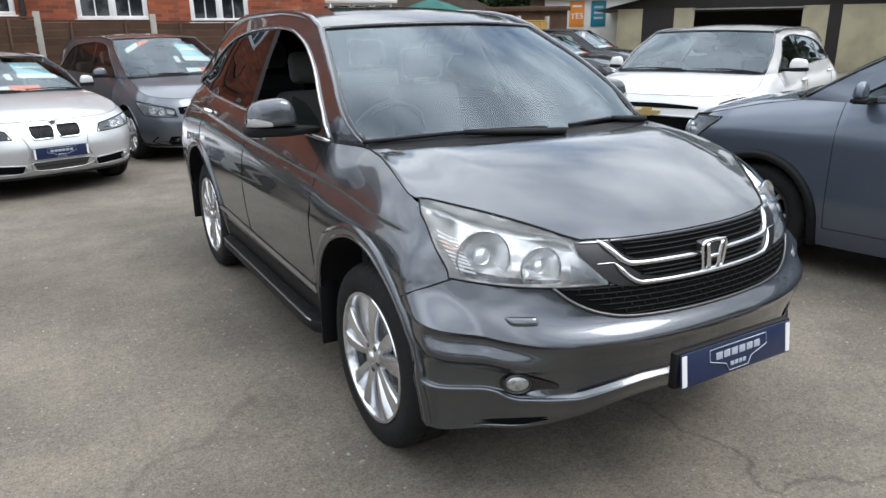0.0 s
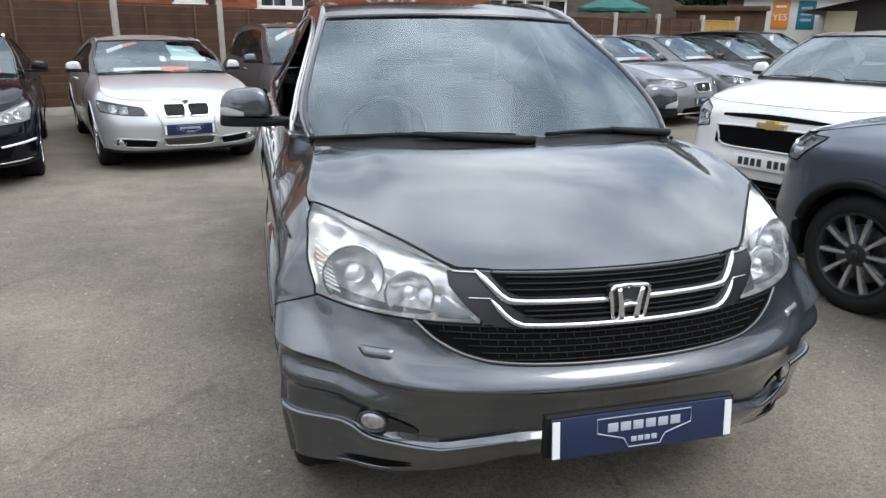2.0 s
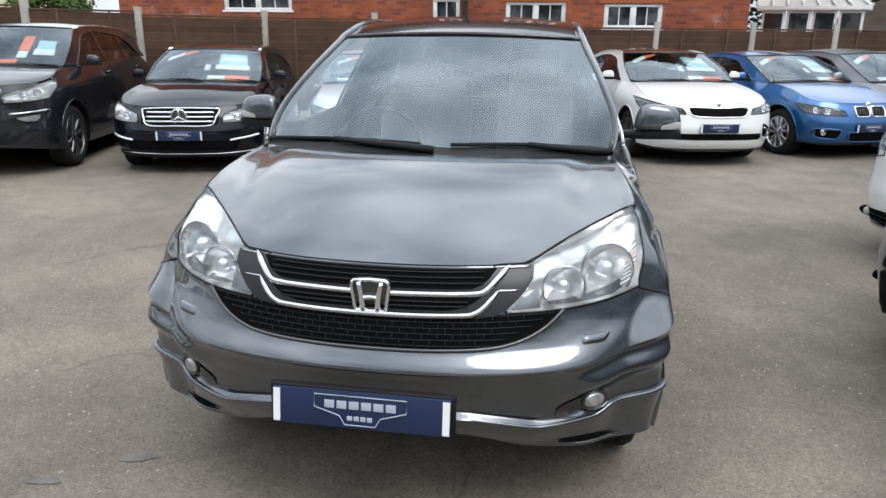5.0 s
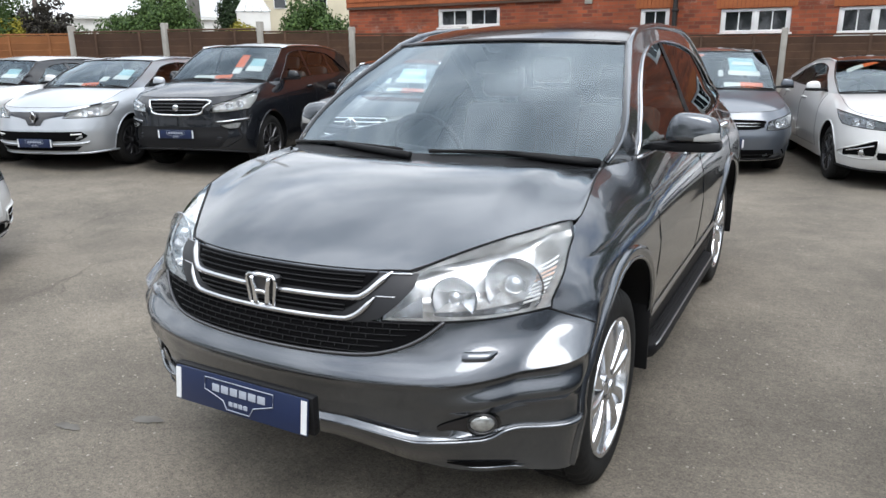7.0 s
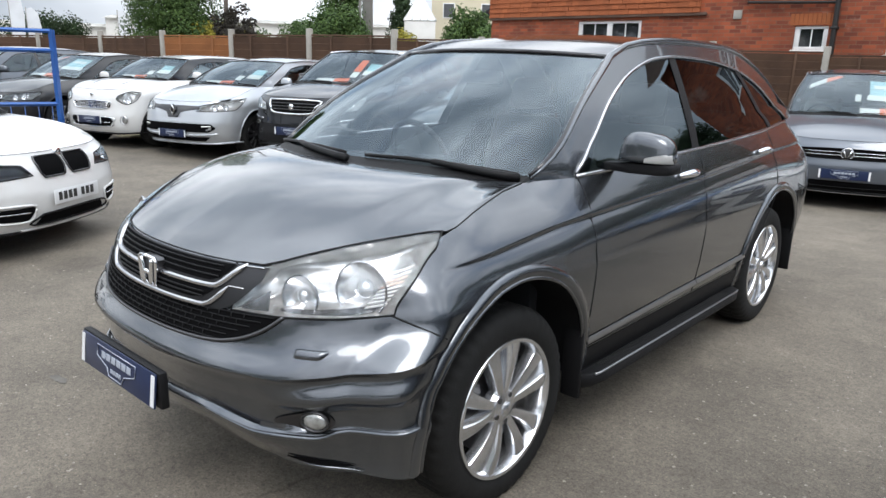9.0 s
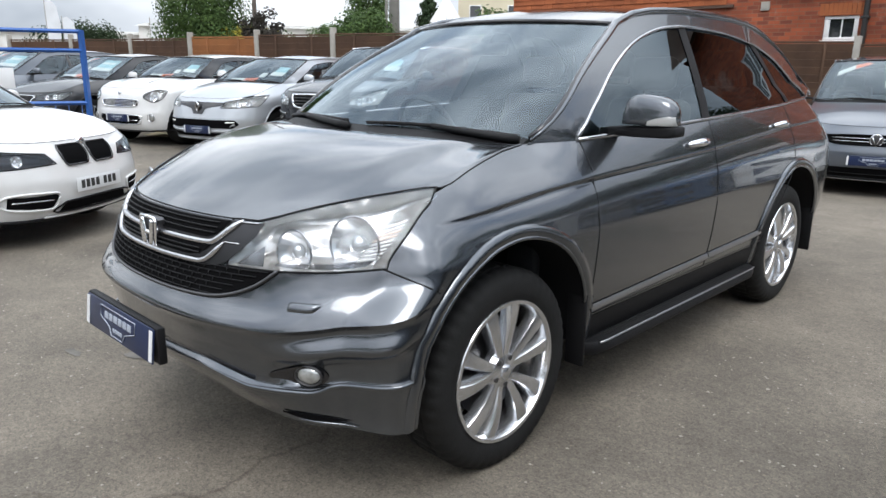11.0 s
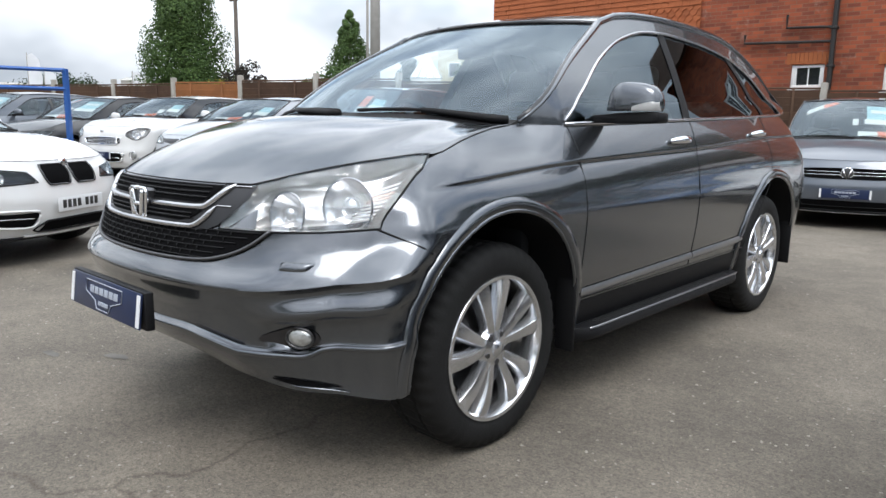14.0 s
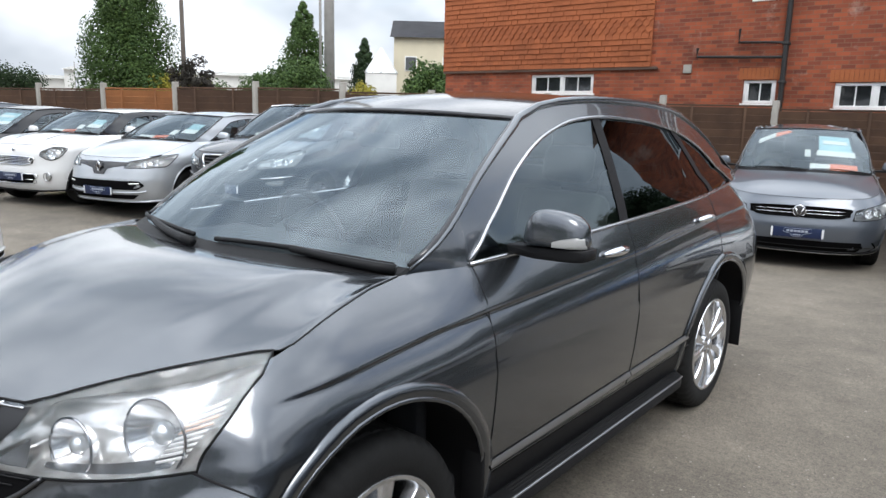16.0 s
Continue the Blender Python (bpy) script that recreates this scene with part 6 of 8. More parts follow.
park("estate_car", "black estate car with chrome slatted grille, windscreen price stickers",
     wb_spec(M_NAVY, 0.885, 1.45, 2.76, 0.80, 1.0, 0.76, 0.98, 0.40, 1.15, stickers=labels(1), grille=(0.43, 0.565, 0.755), slats=3, slat=M_CHROME, slat_r=0.012, badge_r=0.092, rail_paint=M_CHROME, rail_r=0.02, lamp_tip=(0.47, 0.60), lamp_knee=(0.49, 0.70), lamp_low=(-0.50, 0.63), lamp_top=(-0.34, 0.81), lamp_house=M_LAMPBRIGHT,
             patches=[("lower_intake", [(-0.66, 0.40), (0.66, 0.40), (0.60, 0.29), (-0.60, 0.29)], M_MESHBLACK, None, 0)], strips=[("running_light", [(0.55, 0.405), (0.70, 0.425), (0.83, 0.445)], 0.012, M_LENSWHITE), ("chrome_lip", [(-0.80, 0.262), (-0.5, 0.25), (0, 0.245), (0.5, 0.25), (0.80, 0.262)], 0.008, M_BAR)]), -3.76, 4.82, 13, "bar", "dealer", 0.46)
park("sport_utility_car", "dark grey sport utility car with chrome grille frame, windscreen price stickers",
     wb_spec(M_DARK, 0.925, 1.68, 2.64, 0.88, 0.92, 0.98, 1.14, 0.20, 0.95, r=0.36, stickers=labels(0) + [([(0.28, 0.36), (0.46, 0.36), (0.46, 0.74), (0.28, 0.74)], M_STK_ORANGE)], badge_z=0.855, badge_r=0.040, lamp_tip=(0.46, 0.80), lamp_knee=(0.50, 0.90), lamp_low=(-0.50, 0.84), lamp_top=(-0.22, 1.04), lamp_house=M_LAMPBRIGHT,
             patches=[("grille", [(-0.42, 0.945), (0.42, 0.945), (0.38, 0.86), (0.29, 0.775), (-0.29, 0.775), (-0.38, 0.86)], M_MESHBLACK, M_CHROME, 0.015), ("lower_intake", [(-0.78, 0.62), (0.78, 0.62), (0.82, 0.48), (0.66, 0.36), (-0.66, 0.36), (-0.82, 0.48)], M_PLASTIC, None, 0),
                      ("fog_lamp", [(0.58, 0.645), (0.80, 0.668), (0.77, 0.600), (0.66, 0.600)], M_FOG, M_PLASTIC, 0.006)],
             strips=[("fog_bracket", [(0.54, 0.682), (0.68, 0.692), (0.86, 0.715)], 0.012, M_BAR), ("grille_slat", [(-0.38, 0.905), (0.38, 0.905)], 0.006, M_GUN), ("grille_slat", [(-0.36, 0.865), (0.36, 0.865)], 0.006, M_GUN), ("grille_slat", [(-0.33, 0.825), (0.33, 0.825)], 0.006, M_GUN)], rail_paint=M_CHROME, rail_r=0.018, spokes=9, style="wide", rim_mat=M_GUN, zb=[(-0.88, 0.34), (-0.6, 0.28), (-0.4, 0.24), (0.4, 0.22), (2.24, 0.22), (3.56, 0.32)]), -5.95, 4.06, 14, "none", "dealer", 0.53)
park("hatchback", "pale silver small hatchback with a dark grille band and black wheels",
     wb_spec(M_PALE_SILVER, 0.865, 1.44, 2.59, 0.85, 0.62, 0.79, 1.0, 0.22, 1.02, r=0.315, stickers=labels(0), badge_z=0.675, badge_r=0.078, badge_style="diamond", rim_mat=M_ALLOY_D, lamp_tip=(0.40, 0.67), lamp_knee=(0.45, 0.755), lamp_low=(-0.44, 0.69), lamp_top=(-0.18, 0.85), lamp_house=M_LAMPBRIGHT, edge_mat=M_PALE_SILVER,
             patches=[("grille_band", [(-0.09, 0.575), (0.09, 0.575), (0.15, 0.668), (0.40, 0.680), (0.45, 0.745), (-0.45, 0.745), (-0.40, 0.680), (-0.15, 0.668)], M_GLOSSBLACK, None, 0), ("lower_intake", [(-0.62, 0.50), (0.62, 0.50), (0.68, 0.44), (0.58, 0.38), (-0.58, 0.38), (-0.68, 0.44)], M_MESHBLACK, None, 0),
                      ("splitter_slot", [(-0.60, 0.315), (0.60, 0.315), (0.52, 0.255), (-0.52, 0.255)], M_MESHBLACK, None, 0)],
             strips=[("running_light", [(0.50, 0.465), (0.56, 0.467), (0.62, 0.47)], 0.010, M_LENSWHITE), ("splitter_blade", [(-0.68, 0.365), (-0.55, 0.345), (0, 0.335), (0.55, 0.345), (0.68, 0.365)], 0.015, M_PALE_SILVER)]), -7.62, 3.22, 16, "none", "dealer", 0.355)
park("small_hatchback", "white small retro hatchback with a black bonnet stripe and white roof",
     wb_spec(M_WHITE, 0.84, 1.41, 2.47, 0.66, 0.58, 0.86, 1.0, 0.30, 0.88, r=0.305, stickers=labels(0), grille=(0.40, 0.59, 0.70), slats=4, slat=M_CHROME, badge_r=0.03, badge_up=0.14,
             patches=[("lower_intake", [(-0.42, 0.46), (0.42, 0.46), (0.44, 0.40), (0.38, 0.33), (-0.38, 0.33), (-0.44, 0.40)], M_MESHBLACK, M_CHROME, 0.008)], fogs=[(0.62, 0.43, 0.055)], strips=[("intake_rib", [(-0.40, 0.385), (0.40, 0.385)], 0.006, M_CHROME)], pillar_paint=M_GLOSSBLACK, stripes=True, roof_paint=M_WHITE, mirror_paint=M_WHITE, arch=0.37, lip_paint=M_PLASTIC, arch_lip=0.02,
             bulbs=[((0.55, 0.5), 0.075, "projector")], lamp_tip=(0.49, 0.725), lamp_knee=(0.50, 0.785), lamp_low=(-0.42, 0.725), lamp_top=(-0.34, 0.830), lamp_bow=0.040, lamp_sag=0.062, lamp_house=M_LAMPBRIGHT), -9.20, 2.72, 16, "bar", "dealer", 0.42)
park("saloon_car", "black saloon car behind the blue frame", wb_spec(M_BLACK, 0.88, 1.42, 2.75, 0.82, 1.0, 0.74, 0.95, 0.40, 1.15, tail="saloon", stickers=labels(-1), grille=(0.38, 0.56, 0.70), mirror_paint=M_WHITE), -11.25, 1.85, 16, "bar", "dealer")
park("estate_car", "dark grey estate car beside the fence", wb_spec(M_GREY2, 0.88, 1.50, 2.7, 0.84, 0.95, 0.78, 1.0, 0.3, 1.05, stickers=labels(-1), grille=(0.38, 0.60, 0.72)), -13.4, 1.0, 16, "bar", "dealer")
park("compact_mpv", "mid grey compact people carrier with round badge, windscreen price stickers",
     wb_spec(M_GREY2, 0.88, 1.57, 2.58, 0.86, 0.76, 0.77, 1.0, 0.15, 0.90, stickers=labels(1), grille=(0.49, 0.585, 0.685), slats=2, slat=M_BAR, slat_r=0.005, badge_r=0.066, badge_up=0.0, grille_trim=M_MESHBLACK, lamp_tip=(0.52, 0.57), lamp_knee=(0.54, 0.675), lamp_low=(-0.50, 0.60), lamp_top=(-0.33, 0.765), lamp_house=M_LAMPHOUSE,
             patches=[("lower_intake", [(-0.74, 0.335), (0.74, 0.335), (0.78, 0.27), (0.66, 0.215), (-0.66, 0.215), (-0.78, 0.27)], M_MESHBLACK, None, 0)], strips=[("intake_rib", [(-0.72, 0.275), (0, 0.268), (0.72, 0.275)], 0.004, M_PLASTIC), ("pale_lip", [(-0.80, 0.212), (-0.5, 0.20), (0, 0.195), (0.5, 0.20), (0.80, 0.212)], 0.007, M_BAR)]), 0.28, 7.05, 13, "bar", "dealer", 0.415)
park("saloon_car", "white saloon car with black glass roof and dark chrome-framed grille",
     wb_spec(M_WHITE, 0.915, 1.45, 2.79, 0.95, 1.1, 0.79, 0.99, 0.35, 1.15, tail="saloon", stickers=labels(1), badge_z=0.775, roof_paint=M_GLOSSBLACK, badge_r=0.028, rim_mat=M_ALLOY_D, lamp_tip=(0.42, 0.665), lamp_knee=(0.46, 0.735), lamp_low=(-0.46, 0.71), lamp_top=(-0.12, 0.845), lamp_house=M_LAMPHOUSE,
             patches=[("grille", [(-0.40, 0.745), (-0.30, 0.750), (0, 0.738), (0.30, 0.750), (0.40, 0.745), (0.34, 0.650), (0.10, 0.632), (-0.10, 0.632), (-0.34, 0.650)], M_MESHBLACK, M_CHROME, 0.008), ("lower_intake", [(-0.62, 0.43), (0.62, 0.43), (0.58, 0.35), (-0.58, 0.35)], M_MESHBLACK, None, 0),
                      ("fog_nest", [(0.60, 0.55), (0.64, 0.55), (0.86, 0.44), (0.85, 0.36), (0.62, 0.37)], M_MESHBLACK, M_WHITE, 0.008)], fogs=[(0.72, 0.415, 0.035)], strips=[("fog_blade", [(0.63, 0.50), (0.74, 0.465), (0.84, 0.425)], 0.010, M_BAR)]), 2.54, 6.75, 14, "none", "dealer", 0.50)
park("saloon_car", "bright blue saloon car with twin kidney grille", wb_spec(M_BLUE, 0.905, 1.42, 2.81, 0.77, 1.03, 0.75, 0.97, 0.42, 1.20, tail="saloon", stickers=labels(1), mirror_paint=M_BLUE, lamp_tip=(0.38, 0.60), lamp_knee=(0.42, 0.68), lamp_low=(-0.44, 0.64), lamp_top=(-0.26, 0.755), kidney_k=1.05,
             patches=[("lower_intake", [(-0.34, 0.385), (0.34, 0.385), (0.30, 0.265), (-0.30, 0.265)], M_MESHBLACK, M_BLUE, 0.008), ("side_intake", [(0.46, 0.42), (0.76, 0.43), (0.74, 0.32), (0.50, 0.30)], M_MESHBLACK, M_BLUE, 0.008)], fogs=[(0.68, 0.385, 0.035)]), 4.75, 7.85, 25, "kidney", "dealer", 0.44)
park("saloon_car", "metallic grey saloon car with mesh grille and chrome bumper strip", wb_spec(M_GREY3, 0.94, 1.46, 2.91, 0.92, 1.1, 0.76, 0.98, 0.40, 1.20, tail="saloon", stickers=labels(-1), grille=(0.24, 0.56, 0.70), slats=5, edge_mat=M_CHROME, lamp_house=M_LAMPBRIGHT, lamp_tip=(0.42, 0.66), lamp_knee=(0.44, 0.72), lamp_low=(-0.46, 0.67), lamp_top=(-0.36, 0.765), lamp_bow=0.025, lamp_sag=0.035), 6.35, 8.1, 27, "bar", "dealer", 0.42)
park("saloon_car", "grey saloon car in the row by the fence", wb_spec(M_GREY3, 0.91, 1.46, 2.85, 0.9, 1.1, 0.75, 0.97, 0.40, 1.2, tail="saloon", stickers=labels(-1), grille=(0.30, 0.56, 0.70)), 8.2, 8.9, 27, "bar", "dealer")
park("saloon_car", "dark grey saloon car with a tall slatted grille", wb_spec(M_DARK, 0.92, 1.43, 2.81, 0.88, 1.0, 0.75, 0.96, 0.40, 1.2, tail="saloon", stickers=labels(-1), grille=(0.30, 0.46, 0.70), slats=6), 9.9, 9.4, 27, "bar", "dealer")
park("estate_car", "dark estate car with roof rails in the row", wb_spec(M_DARK, 0.92, 1.55, 2.8, 0.9, 1.05, 0.82, 1.02, 0.35, 1.1, stickers=labels(-1), grille=(0.38, 0.58, 0.74), rail_r=0.02), 12.3, 11.2, 27, "bar", "dealer")
park("people_carrier", "white seven-seat people carrier with a split grille and gold badge",
     wb_spec(M_WHITE, 0.915, 1.57, 2.62, 0.93, 0.80, 0.95, 1.10, 0.10, 0.80, r=0.335, grille=(0.50, 0.60, 0.78), slats=0, badge_r=0.125, badge_up=0.115, badge_style="bow", badge_mat=M_GOLD, grille_trim=M_WHITE, front="band", upper_slot=(0.46, 0.845, 0.885), rail_paint=M_GLOSSBLACK, rail_r=0.018, lamp_tip=(0.60, 0.75), lamp_knee=(0.62, 0.90), lamp_low=(-0.68, 0.71), lamp_top=(-0.60, 0.945), lamp_house=M_LAMPHOUSE, mirror_paint=M_WHITE, n=3.6), 3.10, 2.50, -68, "bar", "road", 0.50)
park("saloon_car", "white car behind the people carrier", wb_spec(M_WHITE, 0.90, 1.47, 2.7, 0.85, 0.95, 0.80, 1.0, 0.35, 1.1, grille=(0.4, 0.58, 0.70)), 6.6, -0.4, -90, "bar", "dealer")
park("crossover_car", "slate blue crossover car with black wheel-arch cladding and two-tone wheels",
     wb_spec(M_SLATE, 0.89, 1.60, 2.63, 0.85, 0.85, 0.93, 1.10, 0.18, 0.92, r=0.345, grille=(0.40, 0.70, 0.85), lip_paint=M_PLASTIC, arch_lip=0.03, spokes=10, rim_mat=M_ALLOY_D, spoke_mat=M_ALLOY, style="thin", lamp_tip=(0.45, 0.80), lamp_low=(-0.48, 0.80), lamp_top=(-0.30, 0.96)), 2.99, 1.67, 190, "bar", "dealer", 0.5)
park("hatchback", "white hatchback with twin kidney grille facing across the lot", wb_spec(M_WHITE, 0.885, 1.42, 2.69, 0.76, 0.87, 0.775, 0.98, 0.40, 1.15, stickers=None, lamp_house=M_LAMPDARK, kidney_k=1.22, grille_trim=M_GLOSSBLACK, slat=M_MESHBLACK, lamp_tip=(0.36, 0.63), lamp_knee=(0.42, 0.71), lamp_low=(-0.40, 0.62), lamp_top=(-0.22, 0.765),
             patches=[("lower_intake", [(-0.34, 0.335), (0.34, 0.335), (0.40, 0.26), (-0.40, 0.26)], M_MESHBLACK, M_PLASTIC, 0.008), ("side_intake", [(0.40, 0.39), (0.44, 0.42), (0.74, 0.425), (0.74, 0.33), (0.46, 0.30)], M_MESHBLACK, M_WHITE, 0.010)],
             strips=[("intake_blade", [(0.45, 0.365), (0.60, 0.372), (0.72, 0.375)], 0.006, M_BAR), ("splitter_lip", [(-0.5, 0.235), (0, 0.225), (0.5, 0.235)], 0.010, M_WHITE)]), -3.76, 0.355, 122, "kidney", "road", 0.45)

# ---- ground, fence, building, distance ----
def asphalt():
    m = bpy.data.materials.new("asphalt")
    m.use_nodes = True
    n, l = m.node_tree.nodes, m.node_tree.links
    b = n["Principled BSDF"]
    geo = n.new("ShaderNodeNewGeometry")

    def noise_at(scale, detail=5, rough=0.6):
        t = n.new("ShaderNodeTexNoise")
        t.inputs["Scale"].default_value, t.inputs["Detail"].default_value, t.inputs["Roughness"].default_value = scale, detail, rough
        l.new(geo.outputs["Position"], t.inputs["Vector"])
        return t.outputs["Fac"]

    def ramp(fac, p0, c0, p1, c1):
        r = n.new("ShaderNodeValToRGB")
        r.color_ramp.elements[0].position, r.color_ramp.elements[1].position = p0, p1
        r.color_ramp.elements[0].color, r.color_ramp.elements[1].color = (*c0, 1), (*c1, 1)
        l.new(fac, r.inputs["Fac"])
        return r.outputs["Color"]

    def times(a, c, fac=1.0):
        x = n.new("ShaderNodeMix")
        x.data_type, x.blend_type = "RGBA", "MULTIPLY"
        x.inputs["Factor"].default_value = fac
        l.new(a, x.inputs["A"])
        l.new(c, x.inputs["B"])
        return x.outputs["Result"]
    base = ramp(noise_at(0.5, 6), 0.35, (0.140, 0.125, 0.108), 0.68, (0.215, 0.192, 0.166))
    mid = ramp(noise_at(3.5, 8, 0.7), 0.3, (0.80, 0.79, 0.77), 0.7, (1.1, 1.09, 1.07))
    rub = ramp(noise_at(28, 6, 0.75), 0.32, (0.78, 0.78, 0.77), 0.66, (1.14, 1.14, 1.12))
    chips = ramp(noise_at(160, 3, 0.8), 0.35, (0.66, 0.66, 0.66), 0.68, (1.28, 1.27, 1.23))
    stones = ramp(noise_at(75, 2, 0.6), 0.38, (0.62, 0.61, 0.60), 0.50, (1, 1, 1))
    flecks = ramp(noise_at(95, 2, 0.5), 0.60, (1, 1, 1), 0.70, (1.45, 1.42, 1.36))
    v = n.new("ShaderNodeTexVoronoi")
    v.inputs["Scale"].default_value = 0.55
    l.new(geo.outputs["Position"], v.inputs["Vector"])
    spots = ramp(v.outputs["Distance"], 0.05, (0.55, 0.54, 0.53), 0.16, (1, 1, 1))
    warp = n.new("ShaderNodeVectorMath")
    warp.operation = "MULTIPLY_ADD"
    wn_ = n.new("ShaderNodeTexNoise")
    wn_.inputs["Scale"].default_value, wn_.inputs["Detail"].default_value = 2.2, 6
    l.new(geo.outputs["Position"], wn_.inputs["Vector"])
    l.new(wn_.outputs["Color"], warp.inputs[0])
    warp.inputs[1].default_value = (0.5, 0.5, 0.0)
    l.new(geo.outputs["Position"], warp.inputs[2])
    ck = n.new("ShaderNodeTexVoronoi")
    ck.feature = "DISTANCE_TO_EDGE"
    ck.inputs["Scale"].default_value = 0.42
    l.new(warp.outputs["Vector"], ck.inputs["Vector"])
    cracks = ramp(ck.outputs["Distance"], 0.0015, (0.62, 0.60, 0.58), 0.006, (1, 1, 1))
    where = ramp(noise_at(0.35, 3), 0.50, (0, 0, 0), 0.62, (1, 1, 1))
    crack_mix = n.new("ShaderNodeMix")
    crack_mix.data_type = "RGBA"
    crack_mix.inputs["A"].default_value = (1, 1, 1, 1)
    l.new(where, crack_mix.inputs["Factor"])
    l.new(cracks, crack_mix.inputs["B"])
    worn = ramp(noise_at(1.1, 7, 0.65), 0.36, (0.80, 0.79, 0.78), 0.66, (1.12, 1.11, 1.09))
    col = times(times(times(times(times(times(times(times(base, mid), rub), chips), stones, 0.75), flecks), spots, 0.6), worn), crack_mix.outputs["Result"])
    l.new(col, b.inputs["Base Color"])
    b.inputs["Roughness"].default_value = 0.88
    bp = n.new("ShaderNodeBump")
    bp.inputs["Strength"].default_value, bp.inputs["Distance"].default_value = 0.6, 0.006
    l.new(noise_at(110, 4, 0.8), bp.inputs["Height"])
    l.new(bp.outputs["Normal"], b.inputs["Normal"])
    return m


M_ASPHALT = asphalt()
ground_xs = [-2500, -400, -100] + list(np.linspace(-40, 40, 161)) + [100, 400, 2500]
tagged(link("ground", *grid([[(float(x), float(y), ground_at(x)) for x in ground_xs] for y in [-2500, -400, -100, -40, -20, 0, 20, 40, 100, 400, 2500]]), M_ASPHALT, smooth=False), "worn grey asphalt of the car lot", "ground", kind="structure")

# loose grit on the lot, and a line of broken surface
M_GRIT = material("grit", (0.40, 0.37, 0.32), rough=0.9, grain=0.5, grain_scale=120, stain=0.6, stain_scale=40)
M_CLOD = material("broken_asphalt", (0.24, 0.222, 0.198), rough=0.95, grain=0.5, grain_scale=90, bump=0.5, bump_scale=150)


def grains(places):
    """Small uneven stones, each a squashed, turned octahedron."""
    rnd = random.Random(12)
    out = []
    for x, y, r in places:
        a, ca = rnd.random() * math.tau, []
        for i in range(4):
            b = a + i * math.pi / 2 + rnd.uniform(-0.4, 0.4)
            q = r * rnd.uniform(0.7, 1.3)
            ca.append((x + q * math.cos(b), y + q * math.sin(b), r * rnd.uniform(0.0, 0.25)))
        base = ground_at(x)
        ca = [(p[0], p[1], p[2] + base) for p in ca]
        v = ca + [(x + rnd.uniform(-0.2, 0.2) * r, y + rnd.uniform(-0.2, 0.2) * r, base + r * rnd.uniform(0.5, 0.9)), (x, y, base - 0.3 * r)]
        out.append((v, [(0, 1, 4), (1, 2, 4), (2, 3, 4), (3, 0, 4), (1, 0, 5), (2, 1, 5), (3, 2, 5), (0, 3, 5)]))
    return joined(*out)


rg = random.Random(4)
spots = [(rg.uniform(-7, 6), rg.uniform(-3.5, 6), rg.choice((0.003, 0.004, 0.005, 0.006, 0.009))) for _ in range(2600)] + [(rg.uniform(-3.2, 3.2), rg.uniform(-2.6, 2.2), rg.choice((0.003, 0.004, 0.005, 0.006, 0.008))) for _ in range(2600)]
tagged(link("grit", *grains([q for q in spots if not (abs(q[0]) < 0.9 and -0.8 < q[1] < 3.4)]), M_GRIT, smooth=False), "pale loose grit scattered over the asphalt", "grit", kind="stuff")
clods = []
for k in range(420):
    t = rg.random()
    x, y = -2.65 + 1.35 * t, 0.56 + 0.35 * t + 0.03 * math.sin(9 * t)
    clods.append((x + rg.gauss(0, 0.10), y + rg.gauss(0, 0.07), rg.choice((0.004, 0.005, 0.007, 0.009))))
tagged(link("broken_asphalt", *grains(clods), M_CLOD, smooth=False), "line of broken crumbling asphalt surface on the lot", "rubble", kind="stuff")

OIL = [(-1.02, -0.53, 0.042), (-1.28, -0.73, 0.035)]
M_OIL = material("oil_stain", (0.145, 0.135, 0.120), rough=0.75, grain=0.4, grain_scale=60, stain=0.6, stain_scale=9)
for k, (x, y, r) in enumerate(OIL):
    rim = []
    for i in range(26):
        b = i / 26 * math.tau
        q = r * (1 + 0.28 * math.sin(2 * b + k) + 0.14 * math.sin(5 * b + 2 * k) + 0.10 * rg.uniform(-1, 1))
        rim.append((x + 1.5 * q * math.cos(b), y + 0.8 * q * math.sin(b), 0.0035))
    tagged(link("oil_stain", [(x, y, 0.004)] + rim, [(0, 1 + i, 1 + (i + 1) % 26) for i in range(26)], M_OIL, smooth=False), "dark oil stain soaked into the asphalt", "stain", kind="structure")

M_SAND = material("sand", (0.42, 0.35, 0.22), rough=0.95, grain=0.4, grain_scale=80, stain=0.4, stain_scale=6)
rim = [(-10.15 + 0.62 * (1 + 0.2 * math.sin(3 * b) + 0.12 * rg.uniform(-1, 1)) * math.cos(b), 3.95 + 0.36 * (1 + 0.2 * math.sin(2 * b) + 0.12 * rg.uniform(-1, 1)) * math.sin(b)) for b in [i / 30 * math.tau for i in range(30)]]
tagged(link("sand_patch", [(-10.15, 3.95, ground_at(-10.15) + 0.012)] + [(x, y, ground_at(x) + 0.004) for x, y in rim], [(0, 1 + i, 1 + (i + 1) % 30) for i in range(30)], M_SAND, smooth=False), "pale sand spilt on the asphalt between two cars", "sand", kind="structure")

